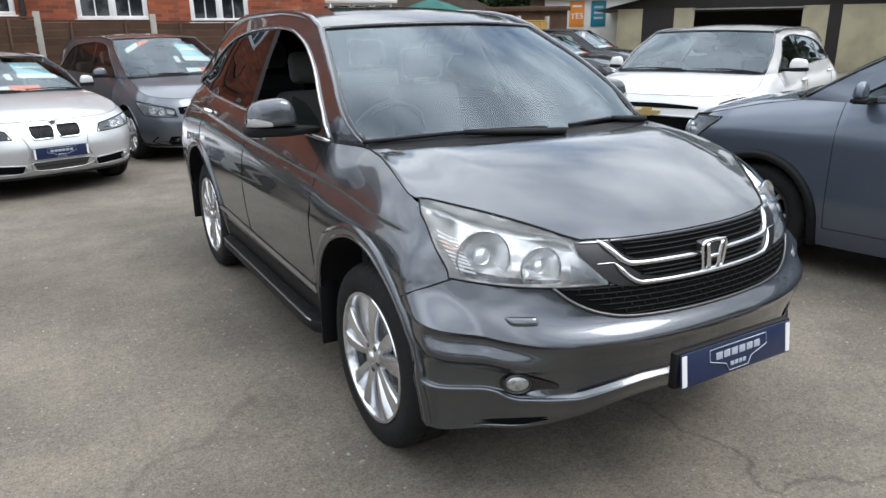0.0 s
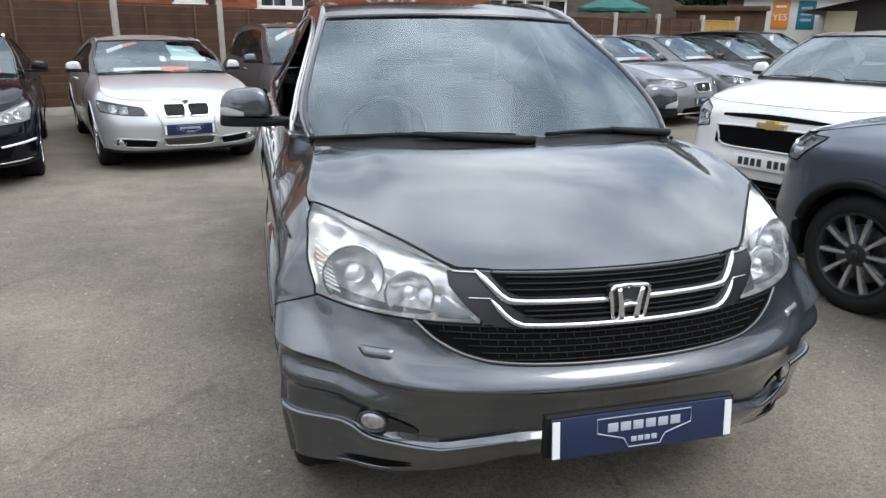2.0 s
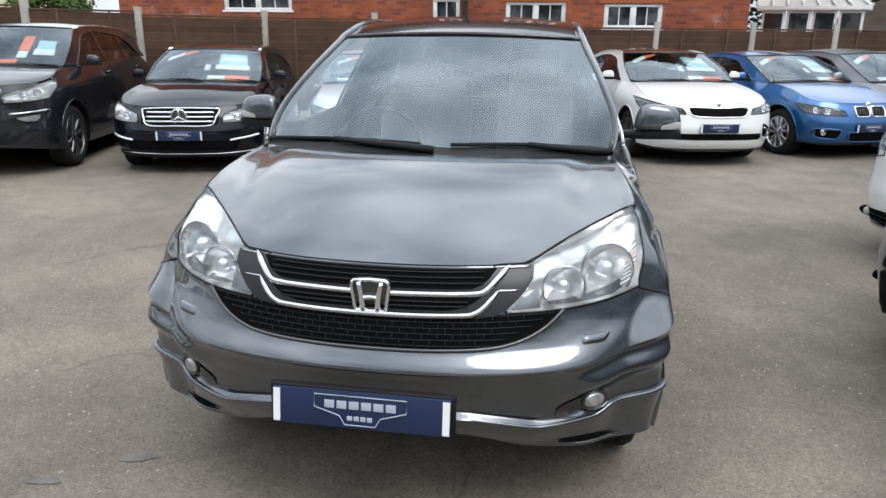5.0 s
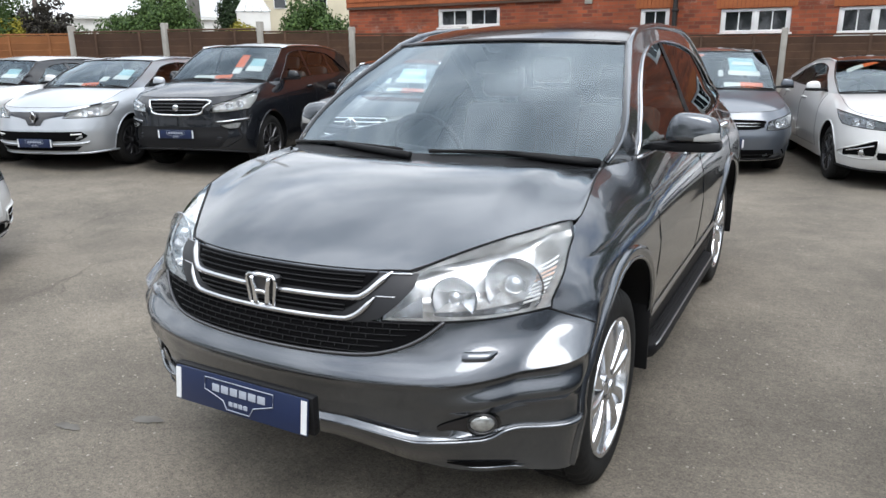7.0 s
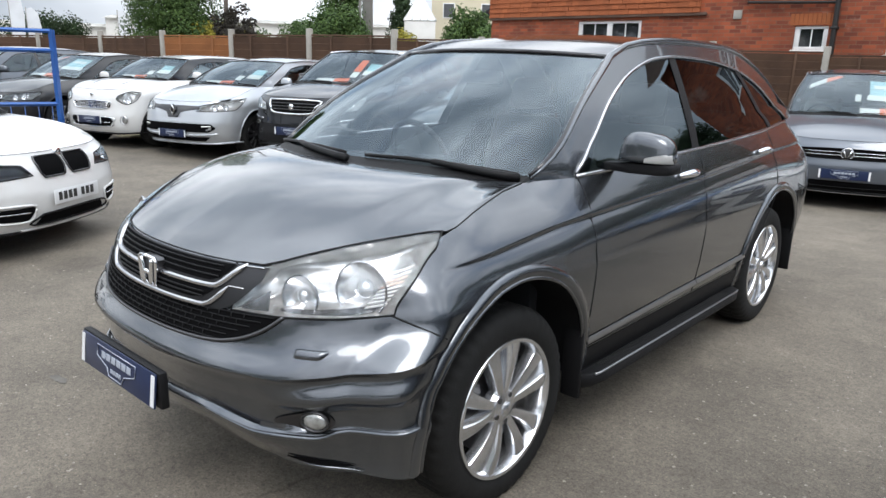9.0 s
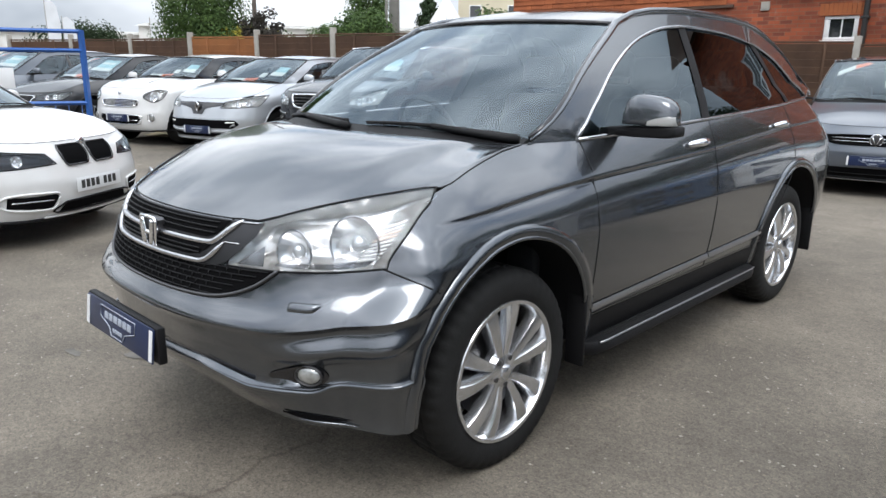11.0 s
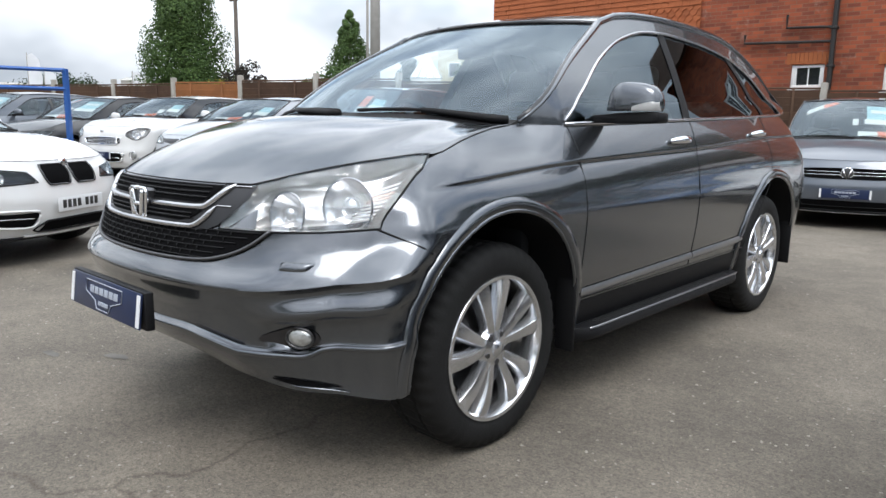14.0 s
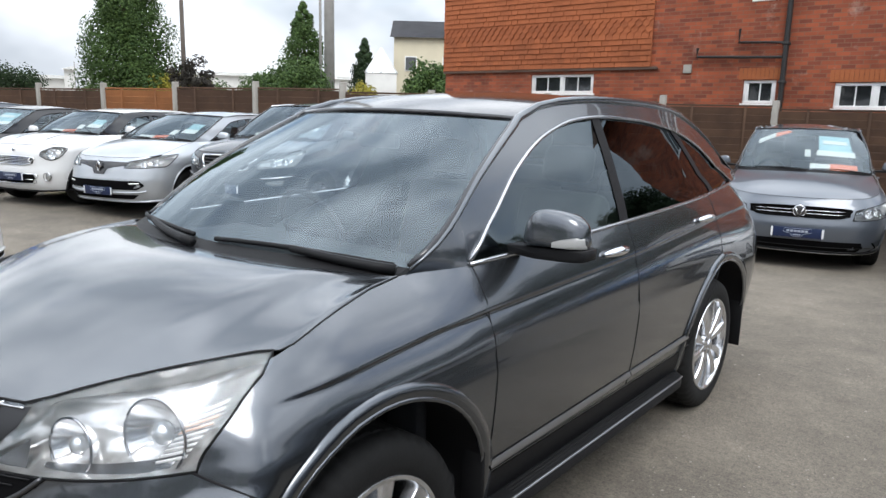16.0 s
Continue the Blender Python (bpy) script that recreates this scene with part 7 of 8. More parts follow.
M_FENCE = material("fence_brown", (0.115, 0.062, 0.036), rough=0.85, grain=0.5, grain_scale=25, stain=0.5, stain_scale=2.5, vary=0.5, bump=0.4, bump_scale=60)
M_FENCE_NEW = material("fence_orange", (0.33, 0.13, 0.045), rough=0.8, grain=0.4, grain_scale=25, stain=0.25, stain_scale=3, vary=0.35, bump=0.4, bump_scale=60)
M_FENCE_YEL = material("fence_yellow", (0.48, 0.30, 0.075), rough=0.8, grain=0.35, grain_scale=25, vary=0.3, bump=0.3, bump_scale=60)
M_POST = material("concrete_post", (0.40, 0.38, 0.34), rough=0.9, grain=0.4, grain_scale=60, stain=0.35, stain_scale=4, bump=0.4, bump_scale=150)
POSTS = [(-18.6, 3.9), (-16.87, 4.78), (-15.2, 5.54), (-13.42, 6.14), (-11.87, 6.91), (-10.0, 7.56), (-8.33, 8.37), (-6.9, 9.35), (-5.1, 10.65), (-3.17, 11.5), (-1.45, 12.37), (0.50, 12.75), (2.4, 12.95), (4.32, 13.15), (5.98, 13.4), (7.75, 14.1), (9.35, 14.8), (11.2, 15.6), (12.9, 16.4)]
FENCE_TOP = 1.95
fence_rise = curve((-18, -0.03), (-14, -0.02), (-11, 0.05), (-8.3, 0.06), (-6.9, -0.05), (-3, -0.06), (-1.4, -0.12), (0.5, -0.16), (12, -0.15))
slat_mesh = {}
fence = thing("fence", "brown overlap fence panels between concrete posts, one panel new orange", "fence")
for i, (px, py) in enumerate(POSTS):
    part("fence_post", box(px - 0.055, px + 0.055, py - 0.055, py + 0.055, 0.0, FENCE_TOP + 0.13 + fence_rise(px), 0.015), M_POST, fence)
for i in range(len(POSTS) - 1):
    up = (fence_rise(POSTS[i][0]) + fence_rise(POSTS[i + 1][0])) / 2
    a, b = Vector((*POSTS[i], up)), Vector((*POSTS[i + 1], up))
    d = b - a
    length, ang = d.length - 0.11, math.atan2(d.y, d.x)
    fmat = M_FENCE_NEW if i == 3 else M_FENCE_YEL if i == len(POSTS) - 2 else M_FENCE
    label = "bright orange new fence panel" if i == 3 else "yellow pine fence panel" if fmat is M_FENCE_YEL else ""
    fr = box(-length / 2, length / 2, -0.03, 0.03, FENCE_TOP - 0.02, FENCE_TOP + 0.012, 0.006)
    panel = part("fence_panel", fr, fmat, fence, label)
    panel.matrix_local = Matrix.Translation(a + d * 0.5) @ Euler((0, 0, ang)).to_matrix().to_4x4()
    key = (round(length, 2), fmat.name)
    if key not in slat_mesh:
        bm = box(-length / 2, length / 2, -0.010, 0.010, -0.072, 0.072, 0.003, 1, Euler((radians(7), 0, 0)).to_matrix().to_4x4())
        me = bpy.data.meshes.new("slat")
        bm.to_mesh(me)
        bm.free()
        me.materials.append(fmat)
        slat_mesh[key] = me
    part("gravel_board", box(-length / 2, length / 2, -0.022, 0.022, 0.0, 0.20, 0.006), M_POST, panel)
    for k in range(13):
        s = new("slat", slat_mesh[key])
        s.parent = panel
        s.location = (0, -0.012, 0.26 + k * 0.132)
    for x in (-length / 4, length / 4):
        part("batten", box(x - 0.022, x + 0.022, -0.045, -0.026, 0.21, FENCE_TOP - 0.02, 0.004), fmat, panel)

# the brick house behind the fence
def brick_material(name, c0, c1, mortar):
    m = bpy.data.materials.new(name)
    m.use_nodes = True
    n, l = m.node_tree.nodes, m.node_tree.links
    b = n["Principled BSDF"]
    geo = n.new("ShaderNodeNewGeometry")
    mp = n.new("ShaderNodeMapping")
    mp.inputs["Rotation"].default_value = (radians(90), 0, 0)
    br = n.new("ShaderNodeTexBrick")
    br.inputs["Scale"].default_value = 1.0
    br.inputs["Brick Width"].default_value, br.inputs["Row Height"].default_value, br.inputs["Mortar Size"].default_value = 0.225, 0.075, 0.006
    br.inputs["Color1"].default_value, br.inputs["Color2"].default_value, br.inputs["Mortar"].default_value = (*c0, 1), (*c1, 1), (*mortar, 1)
    l.new(geo.outputs["Position"], mp.inputs["Vector"])
    l.new(mp.outputs["Vector"], br.inputs["Vector"])
    t = n.new("ShaderNodeTexNoise")
    t.inputs["Scale"].default_value, t.inputs["Detail"].default_value = 1.7, 6
    l.new(geo.outputs["Position"], t.inputs["Vector"])
    r = n.new("ShaderNodeValToRGB")
    r.color_ramp.elements[0].position, r.color_ramp.elements[1].position = 0.3, 0.7
    r.color_ramp.elements[0].color, r.color_ramp.elements[1].color = (0.62, 0.58, 0.56, 1), (1.15, 1.1, 1.08, 1)
    l.new(t.outputs["Fac"], r.inputs["Fac"])
    x = n.new("ShaderNodeMix")
    x.data_type, x.blend_type = "RGBA", "MULTIPLY"
    x.inputs["Factor"].default_value = 0.85
    l.new(br.outputs["Color"], x.inputs["A"])
    l.new(r.outputs["Color"], x.inputs["B"])
    t2 = n.new("ShaderNodeTexNoise")
    t2.inputs["Scale"].default_value, t2.inputs["Detail"].default_value, t2.inputs["Roughness"].default_value = 1.1, 8, 0.72
    l.new(geo.outputs["Position"], t2.inputs["Vector"])
    r2 = n.new("ShaderNodeValToRGB")
    r2.color_ramp.elements[0].position, r2.color_ramp.elements[1].position = 0.58, 0.70
    r2.color_ramp.elements[1].color = (0.5, 0.5, 0.5, 1)
    l.new(t2.outputs["Fac"], r2.inputs["Fac"])
    bloom = n.new("ShaderNodeMix")
    bloom.data_type = "RGBA"
    bloom.inputs["B"].default_value = (0.46, 0.33, 0.27, 1)
    l.new(r2.outputs["Color"], bloom.inputs["Factor"])
    l.new(x.outputs["Result"], bloom.inputs["A"])
    l.new(bloom.outputs["Result"], b.inputs["Base Color"])
    b.inputs["Roughness"].default_value = 0.9
    bp = n.new("ShaderNodeBump")
    bp.inputs["Strength"].default_value, bp.inputs["Distance"].default_value = 0.5, 0.008
    l.new(br.outputs["Fac"], bp.inputs["Height"])
    bp.invert = True
    l.new(bp.outputs["Normal"], b.inputs["Normal"])
    return m


M_BRICK = brick_material("red_brick", (0.36, 0.090, 0.036), (0.17, 0.046, 0.026), (0.21, 0.105, 0.065))
M_TILE = material("hung_tile", (0.40, 0.115, 0.04), rough=0.85, grain=0.4, grain_scale=30, stain=0.3, stain_scale=2, vary=0.4, bump=0.3, bump_scale=80)
M_UPVC = material("window_white", (0.80, 0.80, 0.79), rough=0.35, grain=0.08, stain=0.08)
M_PANE = material("dark_pane", (0.02, 0.022, 0.025), rough=0.05, coat=1.0, spec=0.8)
M_PIPE = material("black_pipe", (0.02, 0.018, 0.017), rough=0.45, grain=0.2)
M_ROOF = material("roof_tile", (0.16, 0.10, 0.075), rough=0.9, grain=0.4, grain_scale=20, stain=0.4, stain_scale=1.5)
HOUSE_Y = 13.35
HX0, HX1, HTOP = -9.82, 4.25, 6.4


def window(name, label, x0, x1, z0, z1, y, lights=2, parent=None):
    """A white casement window with frame, sill and panes, set into a wall that faces -y."""
    w = thing(name, label, "window", None, "", "structure")
    f = 0.055
    for a, b, c, d in ((x0, x1, z0, z0 + f), (x0, x1, z1 - f, z1), (x0, x0 + f, z0 + f, z1 - f), (x1 - f, x1, z0 + f, z1 - f)):
        part("window_frame", box(a, b, y - 0.03, y + 0.05, c, d, 0.006), M_UPVC, w)
    step = (x1 - x0 - f) / lights
    for k in range(lights):
        if k:
            part("mullion", box(x0 + step * k, x0 + step * k + f, y - 0.028, y + 0.05, z0 + f, z1 - f, 0.006), M_UPVC, w)
        a, b = x0 + f + step * k, x0 + step * (k + 1)
        part("pane", box(a, b, y + 0.02, y + 0.03, z0 + f, z1 - f), M_PANE, w)
        part("glazing_bar", box((a + b) / 2 - 0.011, (a + b) / 2 + 0.011, y + 0.004, y + 0.018, z0 + f, z1 - f), M_UPVC, w)
        for side in (a + 0.018, b - 0.018):
            part("sash", box(side - 0.018, side + 0.018, y - 0.012, y + 0.018, z0 + f, z1 - f, 0.004), M_UPVC, w)
    part("window_sill", box(x0 - 0.04, x1 + 0.04, y - 0.075, y + 0.02, z0 - 0.045, z0 - 0.002, 0.008), M_UPVC, w)
    return w


WINDOWS = [(-7.20, -5.57, 2.12, 2.54, 2), (-2.34, -1.74, 1.93, 2.37, 1), (-0.74, 0.54, 1.85, 2.31, 2), (1.34, 2.54, 1.80, 2.28, 2),
           (-2.29, -1.74, 3.87, 4.9, 1), (-0.70, 0.57, 3.8, 4.9, 2), (1.4, 2.6, 3.8, 4.9, 2)]
wall = bmesh.new()
xs = sorted({HX0, HX1, *[w[0] for w in WINDOWS], *[w[1] for w in WINDOWS]})
zs = sorted({0.0, HTOP, *[w[2] for w in WINDOWS], *[w[3] for w in WINDOWS]})
for i in range(len(xs) - 1):
    for j in range(len(zs) - 1):
        cx, cz = (xs[i] + xs[i + 1]) / 2, (zs[j] + zs[j + 1]) / 2
        if any(w[0] < cx < w[1] and w[2] < cz < w[3] for w in WINDOWS):
            continue
        q = [(xs[i], zs[j]), (xs[i + 1], zs[j]), (xs[i + 1], zs[j + 1]), (xs[i], zs[j + 1])]
        wall.faces.new([wall.verts.new((x, HOUSE_Y, z)) for x, z in q])
for w in WINDOWS:
    for (xa, za), (xb, zb_) in (((w[0], w[2]), (w[1], w[2])), ((w[1], w[2]), (w[1], w[3])), ((w[1], w[3]), (w[0], w[3])), ((w[0], w[3]), (w[0], w[2]))):
        wall.faces.new([wall.verts.new(p) for p in ((xa, HOUSE_Y, za), (xb, HOUSE_Y, zb_), (xb, HOUSE_Y + 0.22, zb_), (xa, HOUSE_Y + 0.22, za))])
for xe in (HX0, HX1):
    wall.faces.new([wall.verts.new(p) for p in ((xe, HOUSE_Y, 0), (xe, HOUSE_Y + 9, 0), (xe, HOUSE_Y + 9, HTOP), (xe, HOUSE_Y, HTOP))])
wall.faces.new([wall.verts.new(p) for p in ((HX0, HOUSE_Y + 9, 0), (HX1, HOUSE_Y + 9, 0), (HX1, HOUSE_Y + 9, HTOP), (HX0, HOUSE_Y + 9, HTOP))])
bmesh.ops.remove_doubles(wall, verts=wall.verts, dist=0.001)
house = thing("brick_house", "two-storey red brick house with hung tiles and white windows", "house")
part("wall", wall, M_BRICK, house, smooth=False)
part("inner_wall", box(HX0 + 0.1, HX1 - 0.1, HOUSE_Y + 0.5, HOUSE_Y + 0.6, 0, HTOP), M_CABIN, house)
roof = bmesh.new()
rp = [[(HX0 - 0.4, HOUSE_Y - 0.45, HTOP - 0.1), (HX1 + 0.4, HOUSE_Y - 0.45, HTOP - 0.1), (HX1 + 0.4, HOUSE_Y + 4.5, HTOP + 3.2), (HX0 - 0.4, HOUSE_Y + 4.5, HTOP + 3.2)],
      [(HX0 - 0.4, HOUSE_Y + 4.5, HTOP + 3.2), (HX1 + 0.4, HOUSE_Y + 4.5, HTOP + 3.2), (HX1 + 0.4, HOUSE_Y + 9.45, HTOP - 0.1), (HX0 - 0.4, HOUSE_Y + 9.45, HTOP - 0.1)]]
for q in rp:
    roof.faces.new([roof.verts.new(p) for p in q])
bmesh.ops.solidify(roof, geom=roof.faces[:], thickness=0.18)
part("roof", roof, M_ROOF, house, smooth=False)
for k, w in enumerate(WINDOWS):
    window("window_%d" % (k + 1), "white casement window with dark panes in the brick wall", *w[:4], HOUSE_Y + 0.06, w[4])
M_HEAD = material("orange_brick", (0.40, 0.125, 0.045), rough=0.9, grain=0.4, grain_scale=30, stain=0.2, stain_scale=3, bump=0.3, bump_scale=80)
for k, w in enumerate(WINDOWS[1:4]):
    n = max(4, int((w[1] - w[0] + 0.2) / 0.076))
    for i in range(n):
        x = w[0] - 0.1 + (w[1] - w[0] + 0.2) * i / n
        part("head_brick", box(x + 0.004, x + (w[1] - w[0] + 0.2) / n - 0.004, HOUSE_Y - 0.012, HOUSE_Y - 0.001, w[3] + 0.01, w[3] + 0.225, 0.003, 1), M_HEAD, house)
# hung tiles on the upper left of the wall, in overlapping courses, one course of them pointed
TX0, TX1, TZ0 = -9.85, -4.1, 2.66
tile_w, tile_h = 0.165, 0.115
tile_mesh = {}
for shape in ("plain", "half", "club"):
    if shape == "half":
        poly = [(-tile_w / 4 + 0.002, -0.145), (tile_w / 4 - 0.002, -0.145), (tile_w / 4 - 0.002, 0.03), (-tile_w / 4 + 0.002, 0.03)]
    elif shape == "plain":
        poly = [(-tile_w / 2 + 0.002, -0.145), (tile_w / 2 - 0.002, -0.145), (tile_w / 2 - 0.002, 0.03), (-tile_w / 2 + 0.002, 0.03)]
    else:
        poly = [(0, -0.15), (tile_w / 2 - 0.002, -0.085), (tile_w / 2 - 0.002, 0.03), (-tile_w / 2 + 0.002, 0.03), (-tile_w / 2 + 0.002, -0.085)]
    tb = prism(poly, -0.018, 0.0)
    bmesh.ops.rotate(tb, verts=tb.verts, cent=(0, 0, 0), matrix=Matrix.Rotation(radians(-9), 3, "X"))
    bmesh.ops.recalc_face_normals(tb, faces=tb.faces)
    me = bpy.data.meshes.new("tile")
    tb.to_mesh(me)
    tb.free()
    me.materials.append(M_TILE)
    tile_mesh[shape] = me
rest_v, rest_f = [], []
count = 0
for r in range(30):
    z = TZ0 + 0.15 + r * tile_h
    n_row = int((TX1 - TX0) / tile_w)
    for k in range(n_row + r % 2):
        end = r % 2 and k in (0, n_row)
        x = TX0 + (tile_w * (k + 0.5) if r % 2 == 0 else tile_w * 0.25 if k == 0 else tile_w * (n_row - 0.25) if k == n_row else tile_w * k) + random.uniform(-0.002, 0.002)
        shape = "half" if end else "club" if r in (6, 7, 8) else "plain"
        y = HOUSE_Y - 0.035 + random.uniform(-0.004, 0.004)
        if r < 9 and count < 300:
            t = new("tile", tile_mesh[shape])
            t.parent = house
            t.location = (x, y, z)
            t.rotation_euler = (0, random.uniform(-0.012, 0.012), 0)
            count += 1
        else:
            n0 = len(rest_v)
            rest_v += [(v.co.x + x, v.co.y + y, v.co.z + z) for v in tile_mesh[shape].vertices]
            rest_f += [tuple(i + n0 for i in p.vertices) for p in tile_mesh[shape].polygons]
tagged(link("hung_tiles", rest_v, rest_f, M_TILE, house, smooth=False), kind="stuff")
part("tile_batten", box(TX0, TX1, HOUSE_Y - 0.06, HOUSE_Y - 0.002, TZ0 - 0.05, TZ0 + 0.01, 0.006), M_ROOF, house)
# pipes
for name, path, r in (("downpipe", [(-1.62, HOUSE_Y - 0.08, 0.0), (-1.62, HOUSE_Y - 0.08, 6.2)], 0.05),
                      ("waste_pipe", [(-3.27, HOUSE_Y - 0.07, 3.0), (-3.27, HOUSE_Y - 0.07, 2.83), (-2.3, HOUSE_Y - 0.07, 2.80), (-1.62, HOUSE_Y - 0.08, 2.78)], 0.028),
                      ("waste_pipe", [(-2.48, HOUSE_Y - 0.07, 3.33), (-2.48, HOUSE_Y - 0.07, 3.08), (-1.9, HOUSE_Y - 0.07, 3.06), (-1.62, HOUSE_Y - 0.08, 3.04)], 0.026)):
    link(name, *tube(path, r, 10), M_PIPE, house, "black drain pipe on the brick wall", sharp=40)
for z in (2.3, 3.0, 3.9, 4.8):
    part("pipe_collar", box(-1.685, -1.555, HOUSE_Y - 0.14, HOUSE_Y, z, z + 0.05, 0.01), M_PIPE, house)
part("vent_plate", box(-3.55, -3.38, HOUSE_Y - 0.03, HOUSE_Y - 0.002, 2.52, 2.69, 0.006), M_POST, house)

# ---- trees, poles and buildings in the distance ----
def foliage(name, base, var):
    m = bpy.data.materials.new(name)
    m.use_nodes = True
    n, l = m.node_tree.nodes, m.node_tree.links
    b = n["Principled BSDF"]
    geo = n.new("ShaderNodeNewGeometry")
    r = n.new("ShaderNodeValToRGB")
    r.color_ramp.elements[0].color, r.color_ramp.elements[1].color = (*base, 1), (*var, 1)
    l.new(geo.outputs["Random Per Island"], r.inputs["Fac"])
    l.new(r.outputs["Color"], b.inputs["Base Color"])
    b.inputs["Roughness"].default_value = 0.7
    b.inputs["Specular IOR Level"].default_value = 0.25
    return m


M_LEAF = foliage("leaf_green", (0.026, 0.054, 0.014), (0.072, 0.122, 0.030))
M_LEAF_DARK = foliage("leaf_dark", (0.010, 0.022, 0.008), (0.03, 0.055, 0.018))
M_LEAF_YEL = foliage("leaf_yellow", (0.16, 0.15, 0.02), (0.28, 0.24, 0.03))
M_LEAF_RED = foliage("leaf_purple", (0.018, 0.016, 0.014), (0.045, 0.04, 0.03))
M_BARK = material("bark", (0.10, 0.075, 0.055), rough=0.95, grain=0.5, grain_scale=25, stain=0.3, bump=0.5, bump_scale=40)


def tree(name, label, x, y, h, w, leaf, conifer=False, count=2600, z_from=0.12, size=0.16, seed=1):
    """A tapered trunk with limbs and a crown of many small leaf clumps, gathered in boughs with gaps between."""
    rnd = random.Random(seed)
    t = thing(name, label, "tree", Matrix.Translation((x, y, 0)))
    trunk = [tube([(0, 0, 0), (rnd.uniform(-.1, .1), rnd.uniform(-.1, .1), h * 0.4), (rnd.uniform(-.15, .15), 0, h * (0.95 if conifer else 0.7))], lambda q: 0.03 * h * (1 - 0.9 * q) + 0.02, 8)]
    boughs = []
    nb = 60 if conifer else 34
    for k in range(nb):
        q = k / (nb - 1)
        if conifer:
            z = h * (z_from + (1 - z_from) * q)
            reach = w / 2 * (1 - q ** 2.4) ** 0.8 * rnd.uniform(0.72, 1.06) * (0.75 + 0.25 * min(1, q * 6))
            a = k * 2.4 + rnd.uniform(-.4, .4)
            cx, cy, cz, br = reach * 0.62 * math.cos(a), reach * 0.62 * math.sin(a), z, max(0.22, reach * 0.48)
        else:
            a, ph = rnd.uniform(0, math.tau), math.acos(rnd.uniform(-0.75, 1))
            rr = rnd.uniform(0.45, 0.95)
            cx, cy, cz = w / 2 * rr * math.sin(ph) * math.cos(a), w / 2 * rr * math.sin(ph) * math.sin(a), h * 0.60 + h * 0.36 * rr * math.cos(ph)
            br = w * rnd.uniform(0.12, 0.2)
        boughs.append((cx, cy, cz, br))
        if k % 3 == 0:
            trunk.append(tube([(0, 0, max(0.3, cz * 0.75)), (cx * 0.5, cy * 0.5, cz * 0.9), (cx, cy, cz)], lambda q2: 0.006 * h * (1 - 0.8 * q2) + 0.01, 5))
    link("trunk", *joined(*trunk), M_BARK, t)
    v, f = [], []
    for k in range(count):
        cx, cy, cz, br = boughs[rnd.randrange(nb)]
        d = Vector((rnd.gauss(0, 1), rnd.gauss(0, 1), rnd.gauss(0, 0.8))).normalized() * br * rnd.uniform(0.55, 1.08)
        p = Vector((cx, cy, cz)) + d
        a = Vector((rnd.gauss(0, 1), rnd.gauss(0, 1), rnd.gauss(0, 1))).normalized()
        b = d.normalized().cross(a)
        if b.length < 1e-3:
            continue
        b.normalize()
        a = (b.cross(d.normalized()) + d.normalized() * rnd.uniform(-0.3, 0.6)).normalized()
        s = size * rnd.uniform(0.6, 1.4)
        n0 = len(v)
        v += [p - b * s * 0.5, p + a * s * 0.6 - d.normalized() * s * 0.1, p + b * s * 0.5, p - a * s * 0.6, p + d.normalized() * s * 0.28]
        f += [(n0, n0 + 1, n0 + 4), (n0 + 1, n0 + 2, n0 + 4), (n0 + 2, n0 + 3, n0 + 4), (n0 + 3, n0, n0 + 4)]
    link("crown", v, f, leaf, t, smooth=False)
    return t


tree("conifer", "tall dense dark green conifer beyond the fence", -34.85, 17.75, 9.8, 5.4, M_LEAF, True, 56000, 0.02, 0.098, 3)
tree("conifer", "small pointed green conifer beyond the fence", -42.1, 35.5, 9.6, 4.6, M_LEAF, True, 16000, 0.05, 0.135, 5)
tree("conifer", "small far conifer beside the cream house", -40.6, 40.6, 7.3, 3.2, M_LEAF_DARK, True, 9000, 0.05, 0.15, 6)
tree("tree", "dark purple-leaved tree beside the conifer", -30.0, 18.4, 4.5, 2.0, M_LEAF_RED, False, 3200, 0.1, 0.11, 7)
for k, (x, y, h, w, leaf, lab) in enumerate([
        (-40.5, 33.5, 5.6, 5.0, M_LEAF, "green bushy tree behind the fence"), (-39.0, 30.0, 4.4, 4.2, M_LEAF, "green bushy tree behind the fence"),
                (-24.2, 30.0, 4.6, 3.8, M_LEAF, "green bushy tree behind the fence"), (-33.0, 27.0, 4.8, 4.6, M_LEAF, "green bushy tree behind the fence"),
        (-60.0, 20.0, 5.0, 6.0, M_LEAF_DARK, "dark far bush behind the fence")]):
    tree("tree", lab, x, y, h, w, leaf, False, 6000, 0.1, 0.15, 20 + k)
for k, (x, y, h, w, leaf, lab) in enumerate([(-23.5, 23.8, 3.0, 3.0, M_LEAF_YEL, "yellow flowering shrub at the fence"), (-33.5, 19.5, 3.7, 4.0, M_LEAF_YEL, "yellow-green shrub under the conifer"), (-36.5, 23.0, 3.3, 4.0, M_LEAF, "low green shrub behind the fence")]):
    tree("shrub", lab, x, y, h, w, leaf, False, 3500, 0.1, 0.12, 40 + k)
# the wood behind the garages
for k in range(15):
    x = 13 + k * 2.6
    y = 39 - k * 1.55 + (k % 3) * 2.2
    tree("tree", "tall dark wood tree behind the garages", x, y, 10.0 + (k * 7 % 4), 7.6, M_LEAF_DARK, False, 9000, 0.1, 0.26, 60 + k)
for k, (x, y) in enumerate(((20.8, 33.0), (23.4, 31.6), (18.6, 35.5))):
    tree("shrub", "tall dark evergreen shrub between the bungalow and the garages", x, y, 5.4, 5.0, M_LEAF_DARK, False, 6000, 0.05, 0.20, 80 + k)

